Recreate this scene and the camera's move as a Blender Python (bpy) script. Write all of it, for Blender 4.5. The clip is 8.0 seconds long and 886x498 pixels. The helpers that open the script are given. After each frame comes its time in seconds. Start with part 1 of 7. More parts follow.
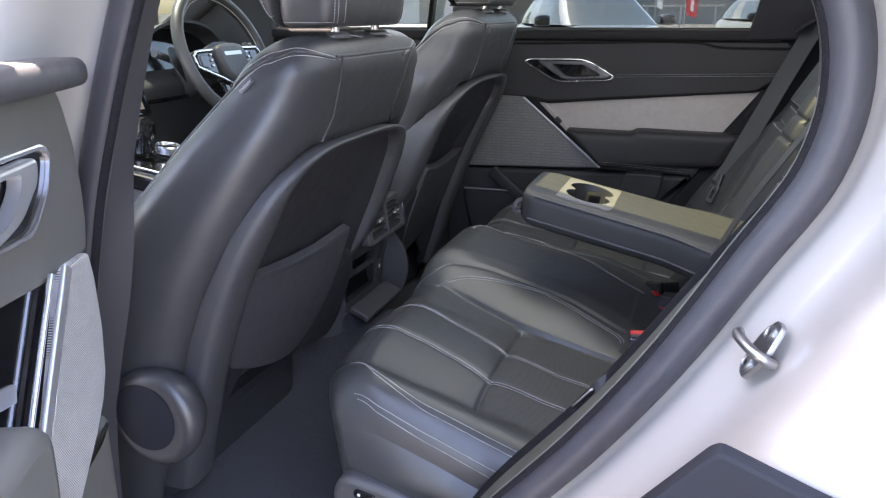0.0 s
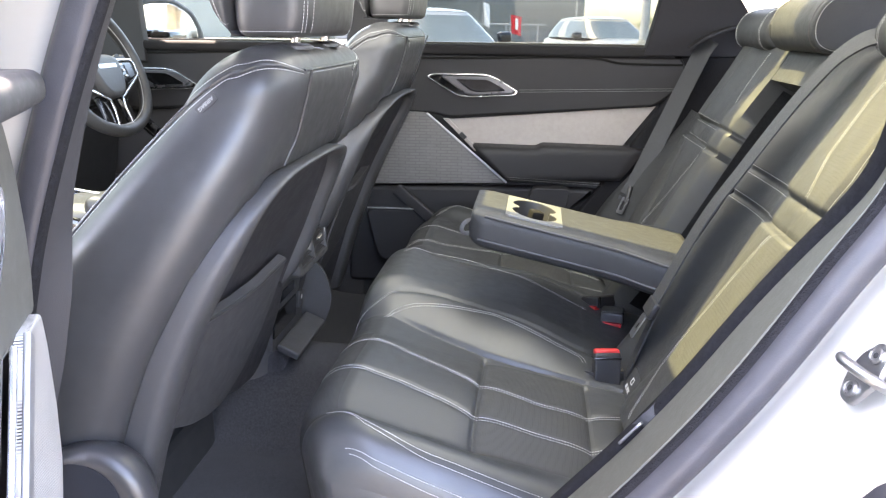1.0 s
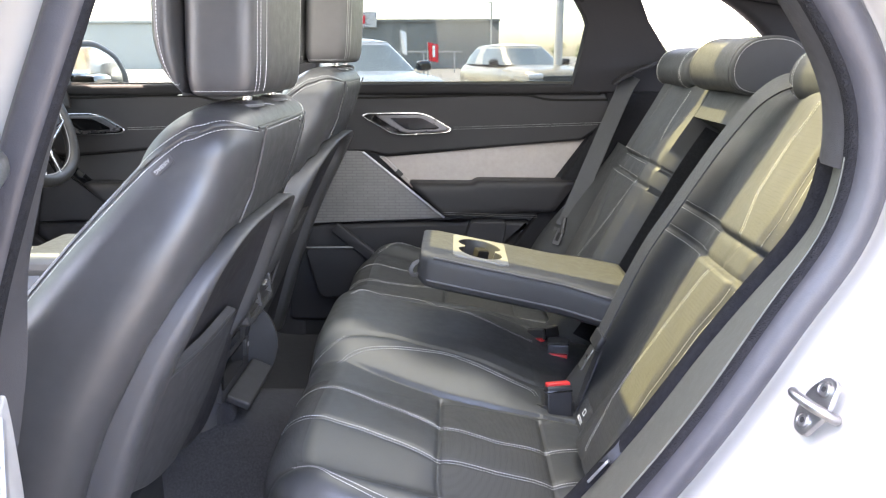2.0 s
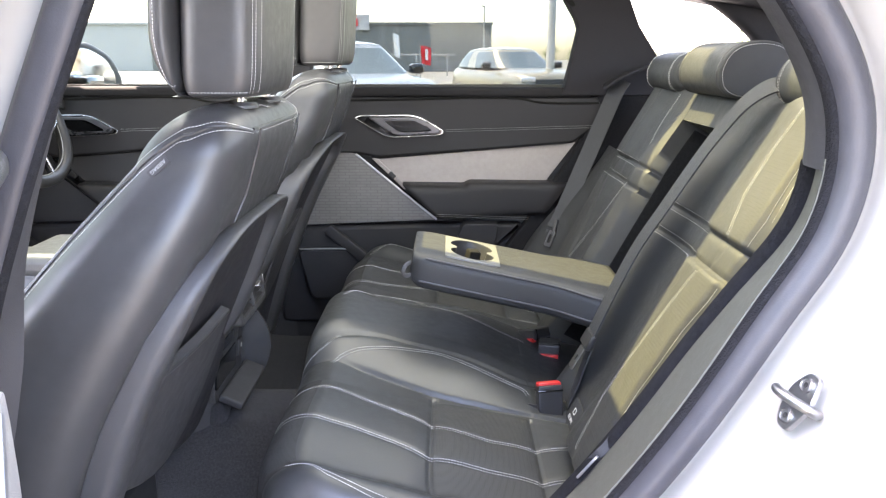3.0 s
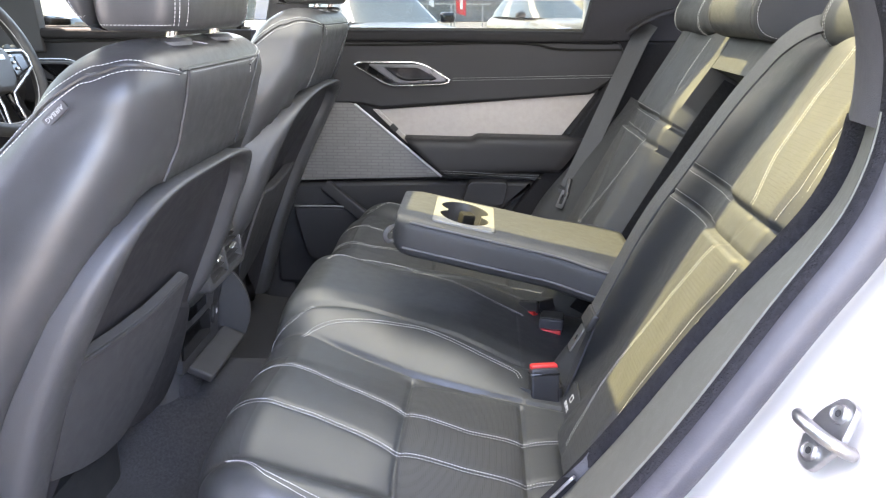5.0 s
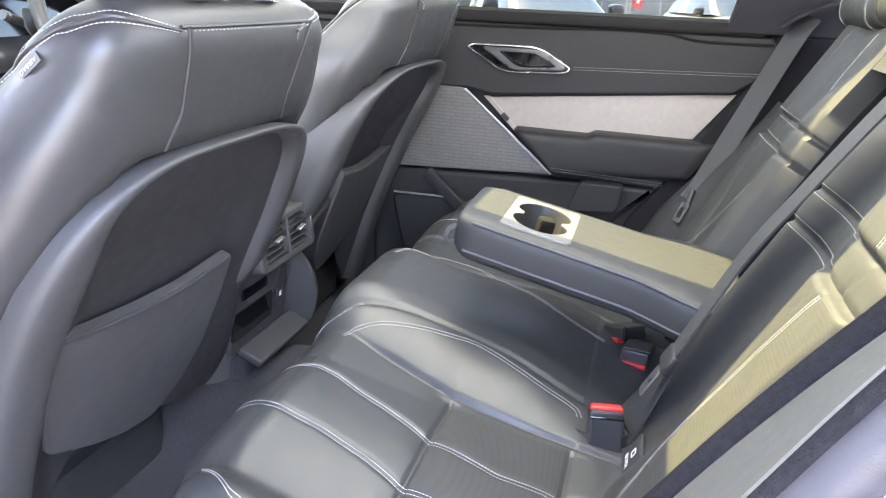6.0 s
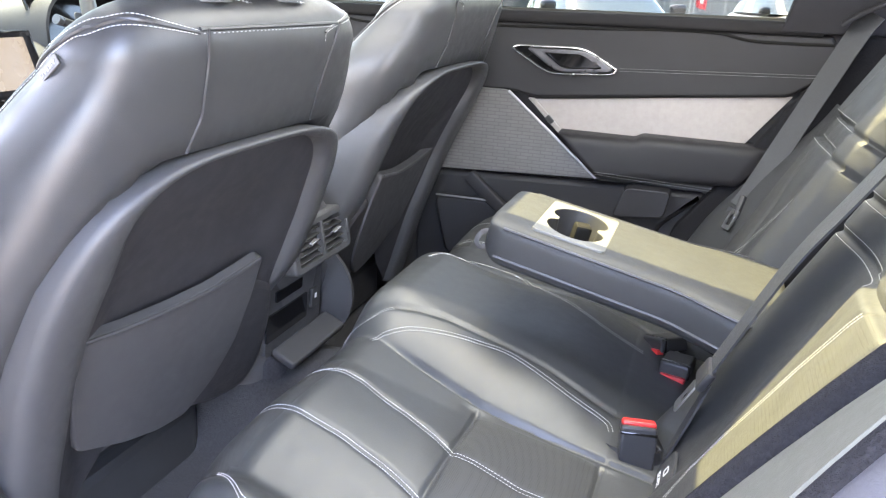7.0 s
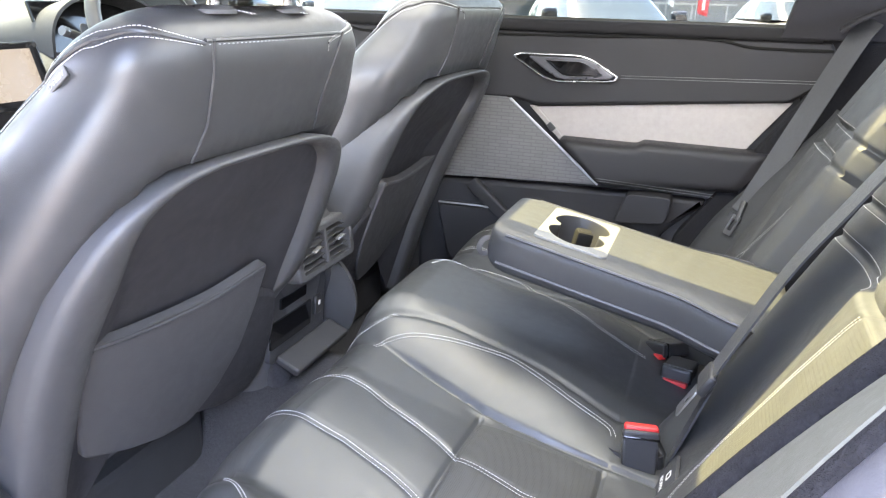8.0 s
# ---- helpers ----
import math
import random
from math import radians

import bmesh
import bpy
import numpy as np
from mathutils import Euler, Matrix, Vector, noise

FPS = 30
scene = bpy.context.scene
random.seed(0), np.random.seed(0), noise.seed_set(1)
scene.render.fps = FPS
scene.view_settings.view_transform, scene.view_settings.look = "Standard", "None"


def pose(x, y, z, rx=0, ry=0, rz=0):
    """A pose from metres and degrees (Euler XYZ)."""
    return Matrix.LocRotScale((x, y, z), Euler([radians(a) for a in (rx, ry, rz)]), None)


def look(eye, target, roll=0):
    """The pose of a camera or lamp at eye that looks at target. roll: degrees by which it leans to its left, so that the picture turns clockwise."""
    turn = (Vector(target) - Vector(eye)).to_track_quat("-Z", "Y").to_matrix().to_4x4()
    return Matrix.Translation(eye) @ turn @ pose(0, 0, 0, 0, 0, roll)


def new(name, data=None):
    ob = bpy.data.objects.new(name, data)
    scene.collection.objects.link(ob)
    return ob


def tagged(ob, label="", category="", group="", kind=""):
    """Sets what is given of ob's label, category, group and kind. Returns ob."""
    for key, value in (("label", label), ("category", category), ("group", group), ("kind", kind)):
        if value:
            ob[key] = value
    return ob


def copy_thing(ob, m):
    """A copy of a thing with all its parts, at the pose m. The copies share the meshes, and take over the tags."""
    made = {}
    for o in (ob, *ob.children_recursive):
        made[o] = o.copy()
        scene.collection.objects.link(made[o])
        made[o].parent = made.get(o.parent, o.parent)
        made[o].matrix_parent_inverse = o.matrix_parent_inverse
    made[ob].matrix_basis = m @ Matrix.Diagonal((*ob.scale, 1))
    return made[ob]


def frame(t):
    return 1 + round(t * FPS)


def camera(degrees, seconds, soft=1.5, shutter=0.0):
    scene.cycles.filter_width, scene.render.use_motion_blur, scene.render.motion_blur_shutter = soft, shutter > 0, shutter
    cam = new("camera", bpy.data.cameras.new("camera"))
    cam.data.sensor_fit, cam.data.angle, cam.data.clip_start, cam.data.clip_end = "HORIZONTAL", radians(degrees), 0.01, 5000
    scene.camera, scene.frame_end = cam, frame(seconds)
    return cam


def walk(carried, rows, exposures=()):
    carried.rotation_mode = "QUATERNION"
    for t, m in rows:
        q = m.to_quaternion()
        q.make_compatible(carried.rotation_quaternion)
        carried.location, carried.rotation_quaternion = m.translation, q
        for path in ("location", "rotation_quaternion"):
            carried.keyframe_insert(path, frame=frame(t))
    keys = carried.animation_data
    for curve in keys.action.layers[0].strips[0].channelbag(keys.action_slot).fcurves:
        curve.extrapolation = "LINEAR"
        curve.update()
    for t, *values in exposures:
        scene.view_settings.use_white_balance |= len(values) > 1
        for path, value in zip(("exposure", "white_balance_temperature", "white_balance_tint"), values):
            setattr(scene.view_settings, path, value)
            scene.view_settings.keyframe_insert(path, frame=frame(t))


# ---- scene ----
# Camera: a phone held at the open rear door of a car. x runs to the car's tail, y across it, z up.
cam = camera(62.4, 8.0, soft=1.2)
PATH = [
    (0, (0.266, -1.401, 1.264), (-0.384, 0.387, 0.646), -0.3),
    (0.5, (0.154, -1.343, 1.248), (-0.297, 0.513, 0.657), 1.5),
    (1, (0.053, -1.364, 1.257), (-0.181, 0.536, 0.678), 0.7),
    (1.5, (0.008, -1.383, 1.279), (-0.082, 0.539, 0.732), 0.2),
    (2, (0.012, -1.379, 1.292), (-0.023, 0.554, 0.78), -0.2),
    (3.5, (0.013, -1.398, 1.292), (0.001, 0.537, 0.788), 0.1),
    (4, (0.023, -1.381, 1.289), (0.008, 0.548, 0.759), 0.1),
    (4.2, (0.029, -1.367, 1.285), (0.011, 0.558, 0.744), 0.0),
    (5.3, (0.124, -1.172, 1.255), (-0.075, 0.709, 0.605), 1.1),
    (5.5, (0.151, -1.129, 1.246), (-0.14, 0.737, 0.588), 1.8),
    (6, (0.198, -1.076, 1.245), (-0.297, 0.747, 0.586), 2.7),
    (6.5, (0.219, -1.045, 1.243), (-0.38, 0.746, 0.585), 2.6),
    (7, (0.226, -1.044, 1.244), (-0.413, 0.733, 0.584), 2.1),
    (7.5, (0.228, -1.046, 1.244), (-0.419, 0.729, 0.589), 1.9),
    (8, (0.23, -1.052, 1.246), (-0.42, 0.727, 0.605), 1.7),
]
EXPOSURES = [(0, 4.0, 7200, 24), (0.3, 4.54, 7600, 24), (0.5, 4.82, 7650, 24), (1.0, 5.0, 7650, 23), (1.5, 5.0, 7650, 23), (2.0, 4.93, 7650, 23), (4.2, 4.89, 7650, 23), (5.5, 5.28, 7550, 23), (6.5, 5.49, 7500, 23), (8, 5.57, 7550, 23)]
walk(cam, [(t, look(eye, target, roll)) for t, eye, target, roll in PATH], EXPOSURES)

# ---- light ----
SUN_EL, SUN_ROT = 66.0, -70.0
world = bpy.data.worlds.new("sky")
scene.world = world
world.use_nodes = True
wt = world.node_tree
wt.nodes.clear()
sky = wt.nodes.new("ShaderNodeTexSky")
sky.sky_type = "NISHITA"
sky.sun_disc = False
sky.sun_elevation, sky.sun_rotation = radians(SUN_EL), radians(SUN_ROT)
sky.air_density, sky.dust_density, sky.ozone_density = 1.0, 2.3, 1.0
bg = wt.nodes.new("ShaderNodeBackground")
bg.inputs["Strength"].default_value = 0.15
wo = wt.nodes.new("ShaderNodeOutputWorld")
wt.links.new(sky.outputs[0], bg.inputs["Color"])
wt.links.new(bg.outputs[0], wo.inputs["Surface"])
sun_data = bpy.data.lights.new("sun", "SUN")
sun_data.energy, sun_data.angle, sun_data.color = 3.5, radians(0.6), (1.0, 0.95, 0.85)
sun = new("sun", sun_data)
# the sun stands high over the car's far front corner
SUN_FROM = Vector((math.cos(radians(SUN_EL)) * math.sin(radians(SUN_ROT)), math.cos(radians(SUN_EL)) * math.cos(radians(SUN_ROT)), math.sin(radians(SUN_EL))))
sun.matrix_world = look(SUN_FROM * 20, (0, 0, 0))

# area lamp added below the ceiling, filling in for daylight through the roof glass
roof_data = bpy.data.lights.new("roof_fill", "AREA")
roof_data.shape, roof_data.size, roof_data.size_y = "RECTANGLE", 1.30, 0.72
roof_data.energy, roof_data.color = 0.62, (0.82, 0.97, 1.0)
fill_light = new("roof_fill", roof_data)
fill_light.matrix_world = pose(-0.10, 0.035, 1.575)

# ---- materials ----
def mat(name, color, rough=0.5, metal=0.0, var=0.15, scale=30.0, bump=0.1, bump_scale=600.0, stain=3.0, spec=0.5, coat=0.0, sheen=0.0, pattern="noise", emit=None, wrinkle=0.0, holes=0.0):
    m = bpy.data.materials.new(name)
    m.use_nodes = True
    nt = m.node_tree
    b = nt.nodes["Principled BSDF"]
    tc = nt.nodes.new("ShaderNodeTexCoord")
    n1 = nt.nodes.new("ShaderNodeTexNoise")
    n1.inputs["Scale"].default_value, n1.inputs["Detail"].default_value = scale, 4.0
    n2 = nt.nodes.new("ShaderNodeTexNoise")
    n2.inputs["Scale"].default_value, n2.inputs["Detail"].default_value = stain, 3.0
    nt.links.new(tc.outputs["Object"], n1.inputs["Vector"])
    nt.links.new(tc.outputs["Object"], n2.inputs["Vector"])
    add = nt.nodes.new("ShaderNodeMath")
    add.operation = "MULTIPLY_ADD"
    add.inputs[1].default_value = 0.6
    nt.links.new(n2.outputs["Fac"], add.inputs[0])
    nt.links.new(n1.outputs["Fac"], add.inputs[2])
    ramp = nt.nodes.new("ShaderNodeMapRange")
    ramp.inputs["From Min"].default_value, ramp.inputs["From Max"].default_value = 0.5, 1.1
    ramp.inputs["To Min"].default_value, ramp.inputs["To Max"].default_value = 1.0 - var, 1.0 + var
    nt.links.new(add.outputs[0], ramp.inputs["Value"])
    mul = nt.nodes.new("ShaderNodeVectorMath")
    mul.operation = "SCALE"
    mul.inputs[0].default_value = color[:3]
    nt.links.new(ramp.outputs["Result"], mul.inputs["Scale"])
    nt.links.new(mul.outputs["Vector"], b.inputs["Base Color"])
    rr = nt.nodes.new("ShaderNodeMapRange")
    rr.inputs["From Min"].default_value, rr.inputs["From Max"].default_value = 0.3, 0.7
    rr.inputs["To Min"].default_value, rr.inputs["To Max"].default_value = max(0.02, rough - 0.06), min(1.0, rough + 0.06)
    nt.links.new(n1.outputs["Fac"], rr.inputs["Value"])
    nt.links.new(rr.outputs["Result"], b.inputs["Roughness"])
    b.inputs["Metallic"].default_value = metal
    b.inputs["Specular IOR Level"].default_value = spec
    b.inputs["Coat Weight"].default_value = coat
    b.inputs["Coat Roughness"].default_value = 0.08
    if sheen:
        b.inputs["Sheen Weight"].default_value, b.inputs["Sheen Roughness"].default_value = sheen, 0.5
    if bump:
        if pattern == "noise":
            t3 = nt.nodes.new("ShaderNodeTexNoise")
            t3.inputs["Scale"].default_value, t3.inputs["Detail"].default_value = bump_scale, 3.0
            out = t3.outputs["Fac"]
        else:
            t3 = nt.nodes.new("ShaderNodeTexVoronoi")
            t3.inputs["Scale"].default_value = bump_scale
            out = t3.outputs["Distance"]
        nt.links.new(tc.outputs["Object"], t3.inputs["Vector"])
        bp = nt.nodes.new("ShaderNodeBump")
        bp.inputs["Strength"].default_value, bp.inputs["Distance"].default_value = bump, 0.002
        nt.links.new(out, bp.inputs["Height"])
        nt.links.new(bp.outputs["Normal"], b.inputs["Normal"])
        if wrinkle:
            n4 = nt.nodes.new("ShaderNodeTexNoise")
            n4.inputs["Scale"].default_value, n4.inputs["Detail"].default_value = 38.0, 3.0
            nt.links.new(tc.outputs["Object"], n4.inputs["Vector"])
            b2 = nt.nodes.new("ShaderNodeBump")
            b2.inputs["Strength"].default_value, b2.inputs["Distance"].default_value = wrinkle, 0.006
            nt.links.new(n4.outputs["Fac"], b2.inputs["Height"])
            nt.links.new(b2.outputs["Normal"], bp.inputs["Normal"])
    if holes:
        vo = nt.nodes.new("ShaderNodeTexVoronoi")
        vo.inputs["Scale"].default_value, vo.inputs["Randomness"].default_value = holes, 0.0
        nt.links.new(tc.outputs["Object"], vo.inputs["Vector"])
        lt = nt.nodes.new("ShaderNodeMapRange")
        lt.inputs["From Min"].default_value, lt.inputs["From Max"].default_value = 0.22, 0.34
        lt.inputs["To Min"].default_value, lt.inputs["To Max"].default_value = 0.5, 1.0
        nt.links.new(vo.outputs["Distance"], lt.inputs["Value"])
        m2 = nt.nodes.new("ShaderNodeVectorMath")
        m2.operation = "SCALE"
        nt.links.new(mul.outputs["Vector"], m2.inputs[0])
        nt.links.new(lt.outputs["Result"], m2.inputs["Scale"])
        nt.links.new(m2.outputs["Vector"], b.inputs["Base Color"])
    if emit:
        b.inputs["Emission Color"].default_value, b.inputs["Emission Strength"].default_value = (*emit[:3], 1), emit[3]
    return m


def glass(name, tint, gloss=0.06):
    m = bpy.data.materials.new(name)
    m.use_nodes = True
    nt = m.node_tree
    nt.nodes.clear()
    tr = nt.nodes.new("ShaderNodeBsdfTransparent")
    tr.inputs["Color"].default_value = (*tint, 1)
    gl = nt.nodes.new("ShaderNodeBsdfGlossy")
    gl.inputs["Roughness"].default_value = 0.02
    fr = nt.nodes.new("ShaderNodeFresnel")
    fr.inputs["IOR"].default_value = 1.28
    mx = nt.nodes.new("ShaderNodeMixShader")
    o = nt.nodes.new("ShaderNodeOutputMaterial")
    nt.links.new(fr.outputs[0], mx.inputs[0])
    nt.links.new(tr.outputs[0], mx.inputs[1])
    nt.links.new(gl.outputs[0], mx.inputs[2])
    nt.links.new(mx.outputs[0], o.inputs["Surface"])
    return m


def weave(name, color, per_metre, turn):
    """A fine metal mesh of crossing diagonal wires, in the upright plane turned by the angle given."""
    m = mat(name, color, 0.38, 0.55, var=0.10, scale=40, bump=0.0)
    nt = m.node_tree
    b = nt.nodes["Principled BSDF"]
    tc = nt.nodes.new("ShaderNodeTexCoord")
    mp = nt.nodes.new("ShaderNodeMapping")
    mp.inputs["Rotation"].default_value = (0, 0, -turn)
    nt.links.new(tc.outputs["Object"], mp.inputs["Vector"])
    sx = nt.nodes.new("ShaderNodeSeparateXYZ")
    nt.links.new(mp.outputs["Vector"], sx.inputs[0])
    waves = []
    for sign in (1.0, -1.0):
        a = nt.nodes.new("ShaderNodeMath")
        a.operation = "MULTIPLY_ADD"
        a.inputs[1].default_value = sign * 1.6
        nt.links.new(sx.outputs["X"], a.inputs[0])
        nt.links.new(sx.outputs["Z"], a.inputs[2])
        k = nt.nodes.new("ShaderNodeMath")
        k.operation = "MULTIPLY"
        k.inputs[1].default_value = per_metre * 2 * math.pi
        nt.links.new(a.outputs[0], k.inputs[0])
        w = nt.nodes.new("ShaderNodeMath")
        w.operation = "SINE"
        nt.links.new(k.outputs[0], w.inputs[0])
        waves.append(w)
    mx = nt.nodes.new("ShaderNodeMath")
    mx.operation = "MAXIMUM"
    nt.links.new(waves[0].outputs[0], mx.inputs[0])
    nt.links.new(waves[1].outputs[0], mx.inputs[1])
    rg = nt.nodes.new("ShaderNodeMapRange")
    rg.inputs["From Min"].default_value, rg.inputs["From Max"].default_value = -0.7, 0.3
    rg.inputs["To Min"].default_value, rg.inputs["To Max"].default_value = 0.12, 1.0
    nt.links.new(mx.outputs[0], rg.inputs["Value"])
    sc_ = nt.nodes.new("ShaderNodeVectorMath")
    sc_.operation = "SCALE"
    nt.links.new(b.inputs["Base Color"].links[0].from_socket, sc_.inputs[0])
    nt.links.new(rg.outputs["Result"], sc_.inputs["Scale"])
    nt.links.new(sc_.outputs["Vector"], b.inputs["Base Color"])
    bp_ = nt.nodes.new("ShaderNodeBump")
    bp_.inputs["Strength"].default_value, bp_.inputs["Distance"].default_value = 0.5, 0.0006
    nt.links.new(mx.outputs[0], bp_.inputs["Height"])
    nt.links.new(bp_.outputs["Normal"], b.inputs["Normal"])
    return m


LEATHER = mat("leather_black", (0.0440, 0.0438, 0.0450), 0.42, var=0.12, scale=60, bump=0.08, bump_scale=1100, pattern="voronoi", spec=0.68, wrinkle=0.05)
# The same leather, its base cooled for the sky light on the cushion.
LEATHER_SEAT = mat("leather_cushion", (0.0400, 0.0425, 0.0440), 0.41, var=0.12, scale=60, bump=0.08, bump_scale=1100, pattern="voronoi", spec=0.70, wrinkle=0.06)
LEATHER_BACK = mat("leather_backrest", (0.0385, 0.0400, 0.0412), 0.56, var=0.12, scale=60, bump=0.2, bump_scale=1100, pattern="voronoi", spec=0.42, wrinkle=0.10)
# Armrest copy, darkened to hold down the sun patch on its top.
LEATHER_ARM = mat("leather_armrest", (0.0310, 0.0325, 0.0345), 0.50, var=0.12, scale=60, bump=0.18, bump_scale=1100, pattern="voronoi", spec=0.5, wrinkle=0.08)
# Perforated copy, its base lightened for sun on the backrest's outer panel.
LEATHER_PERF = mat("leather_perforated", (0.0500, 0.0510, 0.0505), 0.60, var=0.12, scale=60, bump=0.18, bump_scale=1100, pattern="voronoi", spec=0.35, wrinkle=0.12, holes=430.0)
PLASTIC = mat("plastic_grained", (0.058, 0.058, 0.061), 0.45, var=0.08, scale=80, bump=0.3, bump_scale=1100, spec=0.6)
PLASTIC_SOFT = mat("plastic_soft_touch", (0.045, 0.045, 0.048), 0.6, var=0.08, scale=50, bump=0.25, bump_scale=1300, spec=0.4)
PLASTIC_FIELD = mat("plastic_shell_field", (0.036, 0.035, 0.039), 0.55, var=0.08, scale=50, bump=0.25, bump_scale=1300, spec=0.3)
PLASTIC_POCKET = mat("plastic_pocket_panel", (0.066, 0.065, 0.069), 0.50, var=0.08, scale=50, bump=0.25, bump_scale=1200, spec=0.4)
PLASTIC_DARK = mat("plastic_dark", (0.031, 0.031, 0.033), 0.5, var=0.1, bump=0.1)
HINGE = mat("hinge_plastic", (0.045, 0.044, 0.046), 0.34, var=0.08, scale=80, bump=0.15, bump_scale=1100, spec=0.7)
# Same trim as DOOR_LEATHER, its base lightened for daylight on the open door.
DOOR_TRIM_LIT = mat("door_trim_lit", (0.105, 0.104, 0.092), 0.55, var=0.08, scale=60, bump=0.2, bump_scale=1100, pattern="voronoi")
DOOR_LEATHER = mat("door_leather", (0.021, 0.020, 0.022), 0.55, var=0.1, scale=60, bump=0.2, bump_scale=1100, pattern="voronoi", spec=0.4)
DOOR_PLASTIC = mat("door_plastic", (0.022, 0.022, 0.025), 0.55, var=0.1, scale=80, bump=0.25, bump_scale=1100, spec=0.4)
PIANO = mat("gloss_black", (0.008, 0.008, 0.009), 0.08, var=0.02, bump=0.0, coat=0.5)
CARPET = mat("carpet_black", (0.047, 0.046, 0.050), 0.95, var=0.4, scale=250, bump=1.0, bump_scale=700, spec=0.1, sheen=0.12)
THREAD = mat("white_thread", (0.66, 0.66, 0.65), 0.7, var=0.12, scale=300, bump=0.2)
THREAD_GREY = mat("grey_thread", (0.42, 0.42, 0.42), 0.7, var=0.12, scale=300, bump=0.2)
CHROME = mat("chrome", (0.78, 0.78, 0.79), 0.22, 0.85, var=0.03, bump=0.0)
SATIN = mat("satin_metal", (0.55, 0.55, 0.56), 0.36, 0.75, var=0.06, bump=0.05)
SATIN_DARK = mat("satin_dark_metal", (0.13, 0.13, 0.14), 0.30, 0.7, var=0.06, bump=0.05)
ALU = mat("brushed_trim", (0.36, 0.325, 0.305), 0.42, 0.25, var=0.08, scale=90, bump=0.1)
STEEL = mat("zinc_steel", (0.42, 0.42, 0.42), 0.36, 1.0, var=0.1, scale=120, bump=0.1)
PAINT = mat("white_car_paint", (0.370, 0.355, 0.325), 0.32, var=0.02, scale=6, bump=0.0, coat=0.6)
RUBBER = mat("rubber_seal", (0.045, 0.045, 0.052), 0.42, var=0.15, scale=40, bump=0.15)
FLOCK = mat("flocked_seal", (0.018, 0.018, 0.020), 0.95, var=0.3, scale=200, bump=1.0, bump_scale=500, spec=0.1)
WEBBING = mat("belt_webbing", (0.047, 0.049, 0.053), 0.6, var=0.15, scale=200, bump=0.6, bump_scale=700, spec=0.35)
RED = mat("red_plastic", (0.62, 0.03, 0.03), 0.4, var=0.05, bump=0.05)
SILVER_PLASTIC = mat("silver_plastic", (0.155, 0.155, 0.15), 0.48, 0.2, var=0.05, bump=0.05)
HEADLINER = mat("headliner_cloth", (0.20, 0.20, 0.20), 0.9, var=0.15, scale=200, bump=0.4, bump_scale=900, spec=0.2)
TRIM = mat("pillar_trim", (0.042, 0.041, 0.044), 0.65, var=0.1, scale=100, bump=0.25, bump_scale=900)
PILLAR = mat("dark_pillar_trim", (0.021, 0.020, 0.023), 0.85, var=0.1, scale=100, bump=0.25, bump_scale=900, spec=0.3)
RAIL = mat("window_rail", (0.024, 0.023, 0.024), 0.85, var=0.1, scale=80, bump=0.25, bump_scale=1100, spec=0.12)
FRAME_BLACK = mat("window_frame_black", (0.012, 0.0115, 0.011), 0.85, var=0.1, bump=0.1, spec=0.12)
SEAL_STRIP = mat("window_seal_strip", (0.034, 0.033, 0.025), 0.6, var=0.1, bump=0.1)
SCREEN_ON = mat("screen_lit", (0.05, 0.048, 0.04), 0.25, bump=0.0, emit=(0.75, 0.68, 0.55, 0.015))
# Tinted far darker than clear glass, which dims the sun on the dashboard.
WINDSCREEN = glass("windscreen_glass", (0.12, 0.145, 0.125))
ARCH_BLACK = mat("arch_plastic", (0.018, 0.020, 0.025), 0.6, var=0.1, bump=0.1, spec=0.12)
WINDOW = glass("window_glass", (0.62, 0.66, 0.63))
PRIVACY = glass("tinted_window_glass", (0.34, 0.365, 0.35))
# Grey plastic; the olive of sunlight that misses it is put in the base.
QTRIM = mat("quarter_trim", (0.090, 0.092, 0.077), 0.6, var=0.08, scale=100, bump=0.25, bump_scale=900)
ROOF_GLASS = glass("roof_glass", (0.43, 0.44, 0.32))
MIRROR = mat("mirror_glass", (0.85, 0.86, 0.86), 0.01, 1.0, var=0.0, bump=0.0)
WHITE = mat("white_mark", (0.75, 0.75, 0.75), 0.6, bump=0.0)


# ---- building helpers ----
def mesh_of(name, verts, faces, smooth=True):
    me = bpy.data.meshes.new(name)
    me.from_pydata([tuple(v) for v in verts], [], faces)
    me.validate()
    bm = bmesh.new()
    bm.from_mesh(me)
    bmesh.ops.recalc_face_normals(bm, faces=bm.faces)
    bm.to_mesh(me)
    bm.free()
    me.polygons.foreach_set("use_smooth", [smooth] * len(me.polygons))
    return me


def part(name, data, material, parent=None, label=""):
    """Links a bmesh or a mesh as one object, under a thing or a part."""
    if isinstance(data, bmesh.types.BMesh):
        me = bpy.data.meshes.new(name)
        bmesh.ops.recalc_face_normals(data, faces=data.faces)
        data.to_mesh(me)
        data.free()
    else:
        me = data
    if material:
        me.materials.clear()
        me.materials.append(material)
    ob = new(name, me)
    if parent:
        ob.parent = parent
        if parent.type == "EMPTY":
            ob.matrix_parent_inverse = Matrix.Translation(-parent.location)
    if label:
        tagged(ob, label)
    return ob


def thing(name, label, category, group="", at=(0, 0, 0)):
    ob = new(name)
    ob.empty_display_size = 0.05
    ob.location = at
    return tagged(ob, label, category, group)


def smooth_angle(me, deg=35):
    bm = bmesh.new()
    bm.from_mesh(me)
    for e in bm.edges:
        if len(e.link_faces) == 2 and e.calc_face_angle(0) > radians(deg):
            e.smooth = False
    for f in bm.faces:
        f.smooth = True
    bm.to_mesh(me)
    bm.free()
    return me


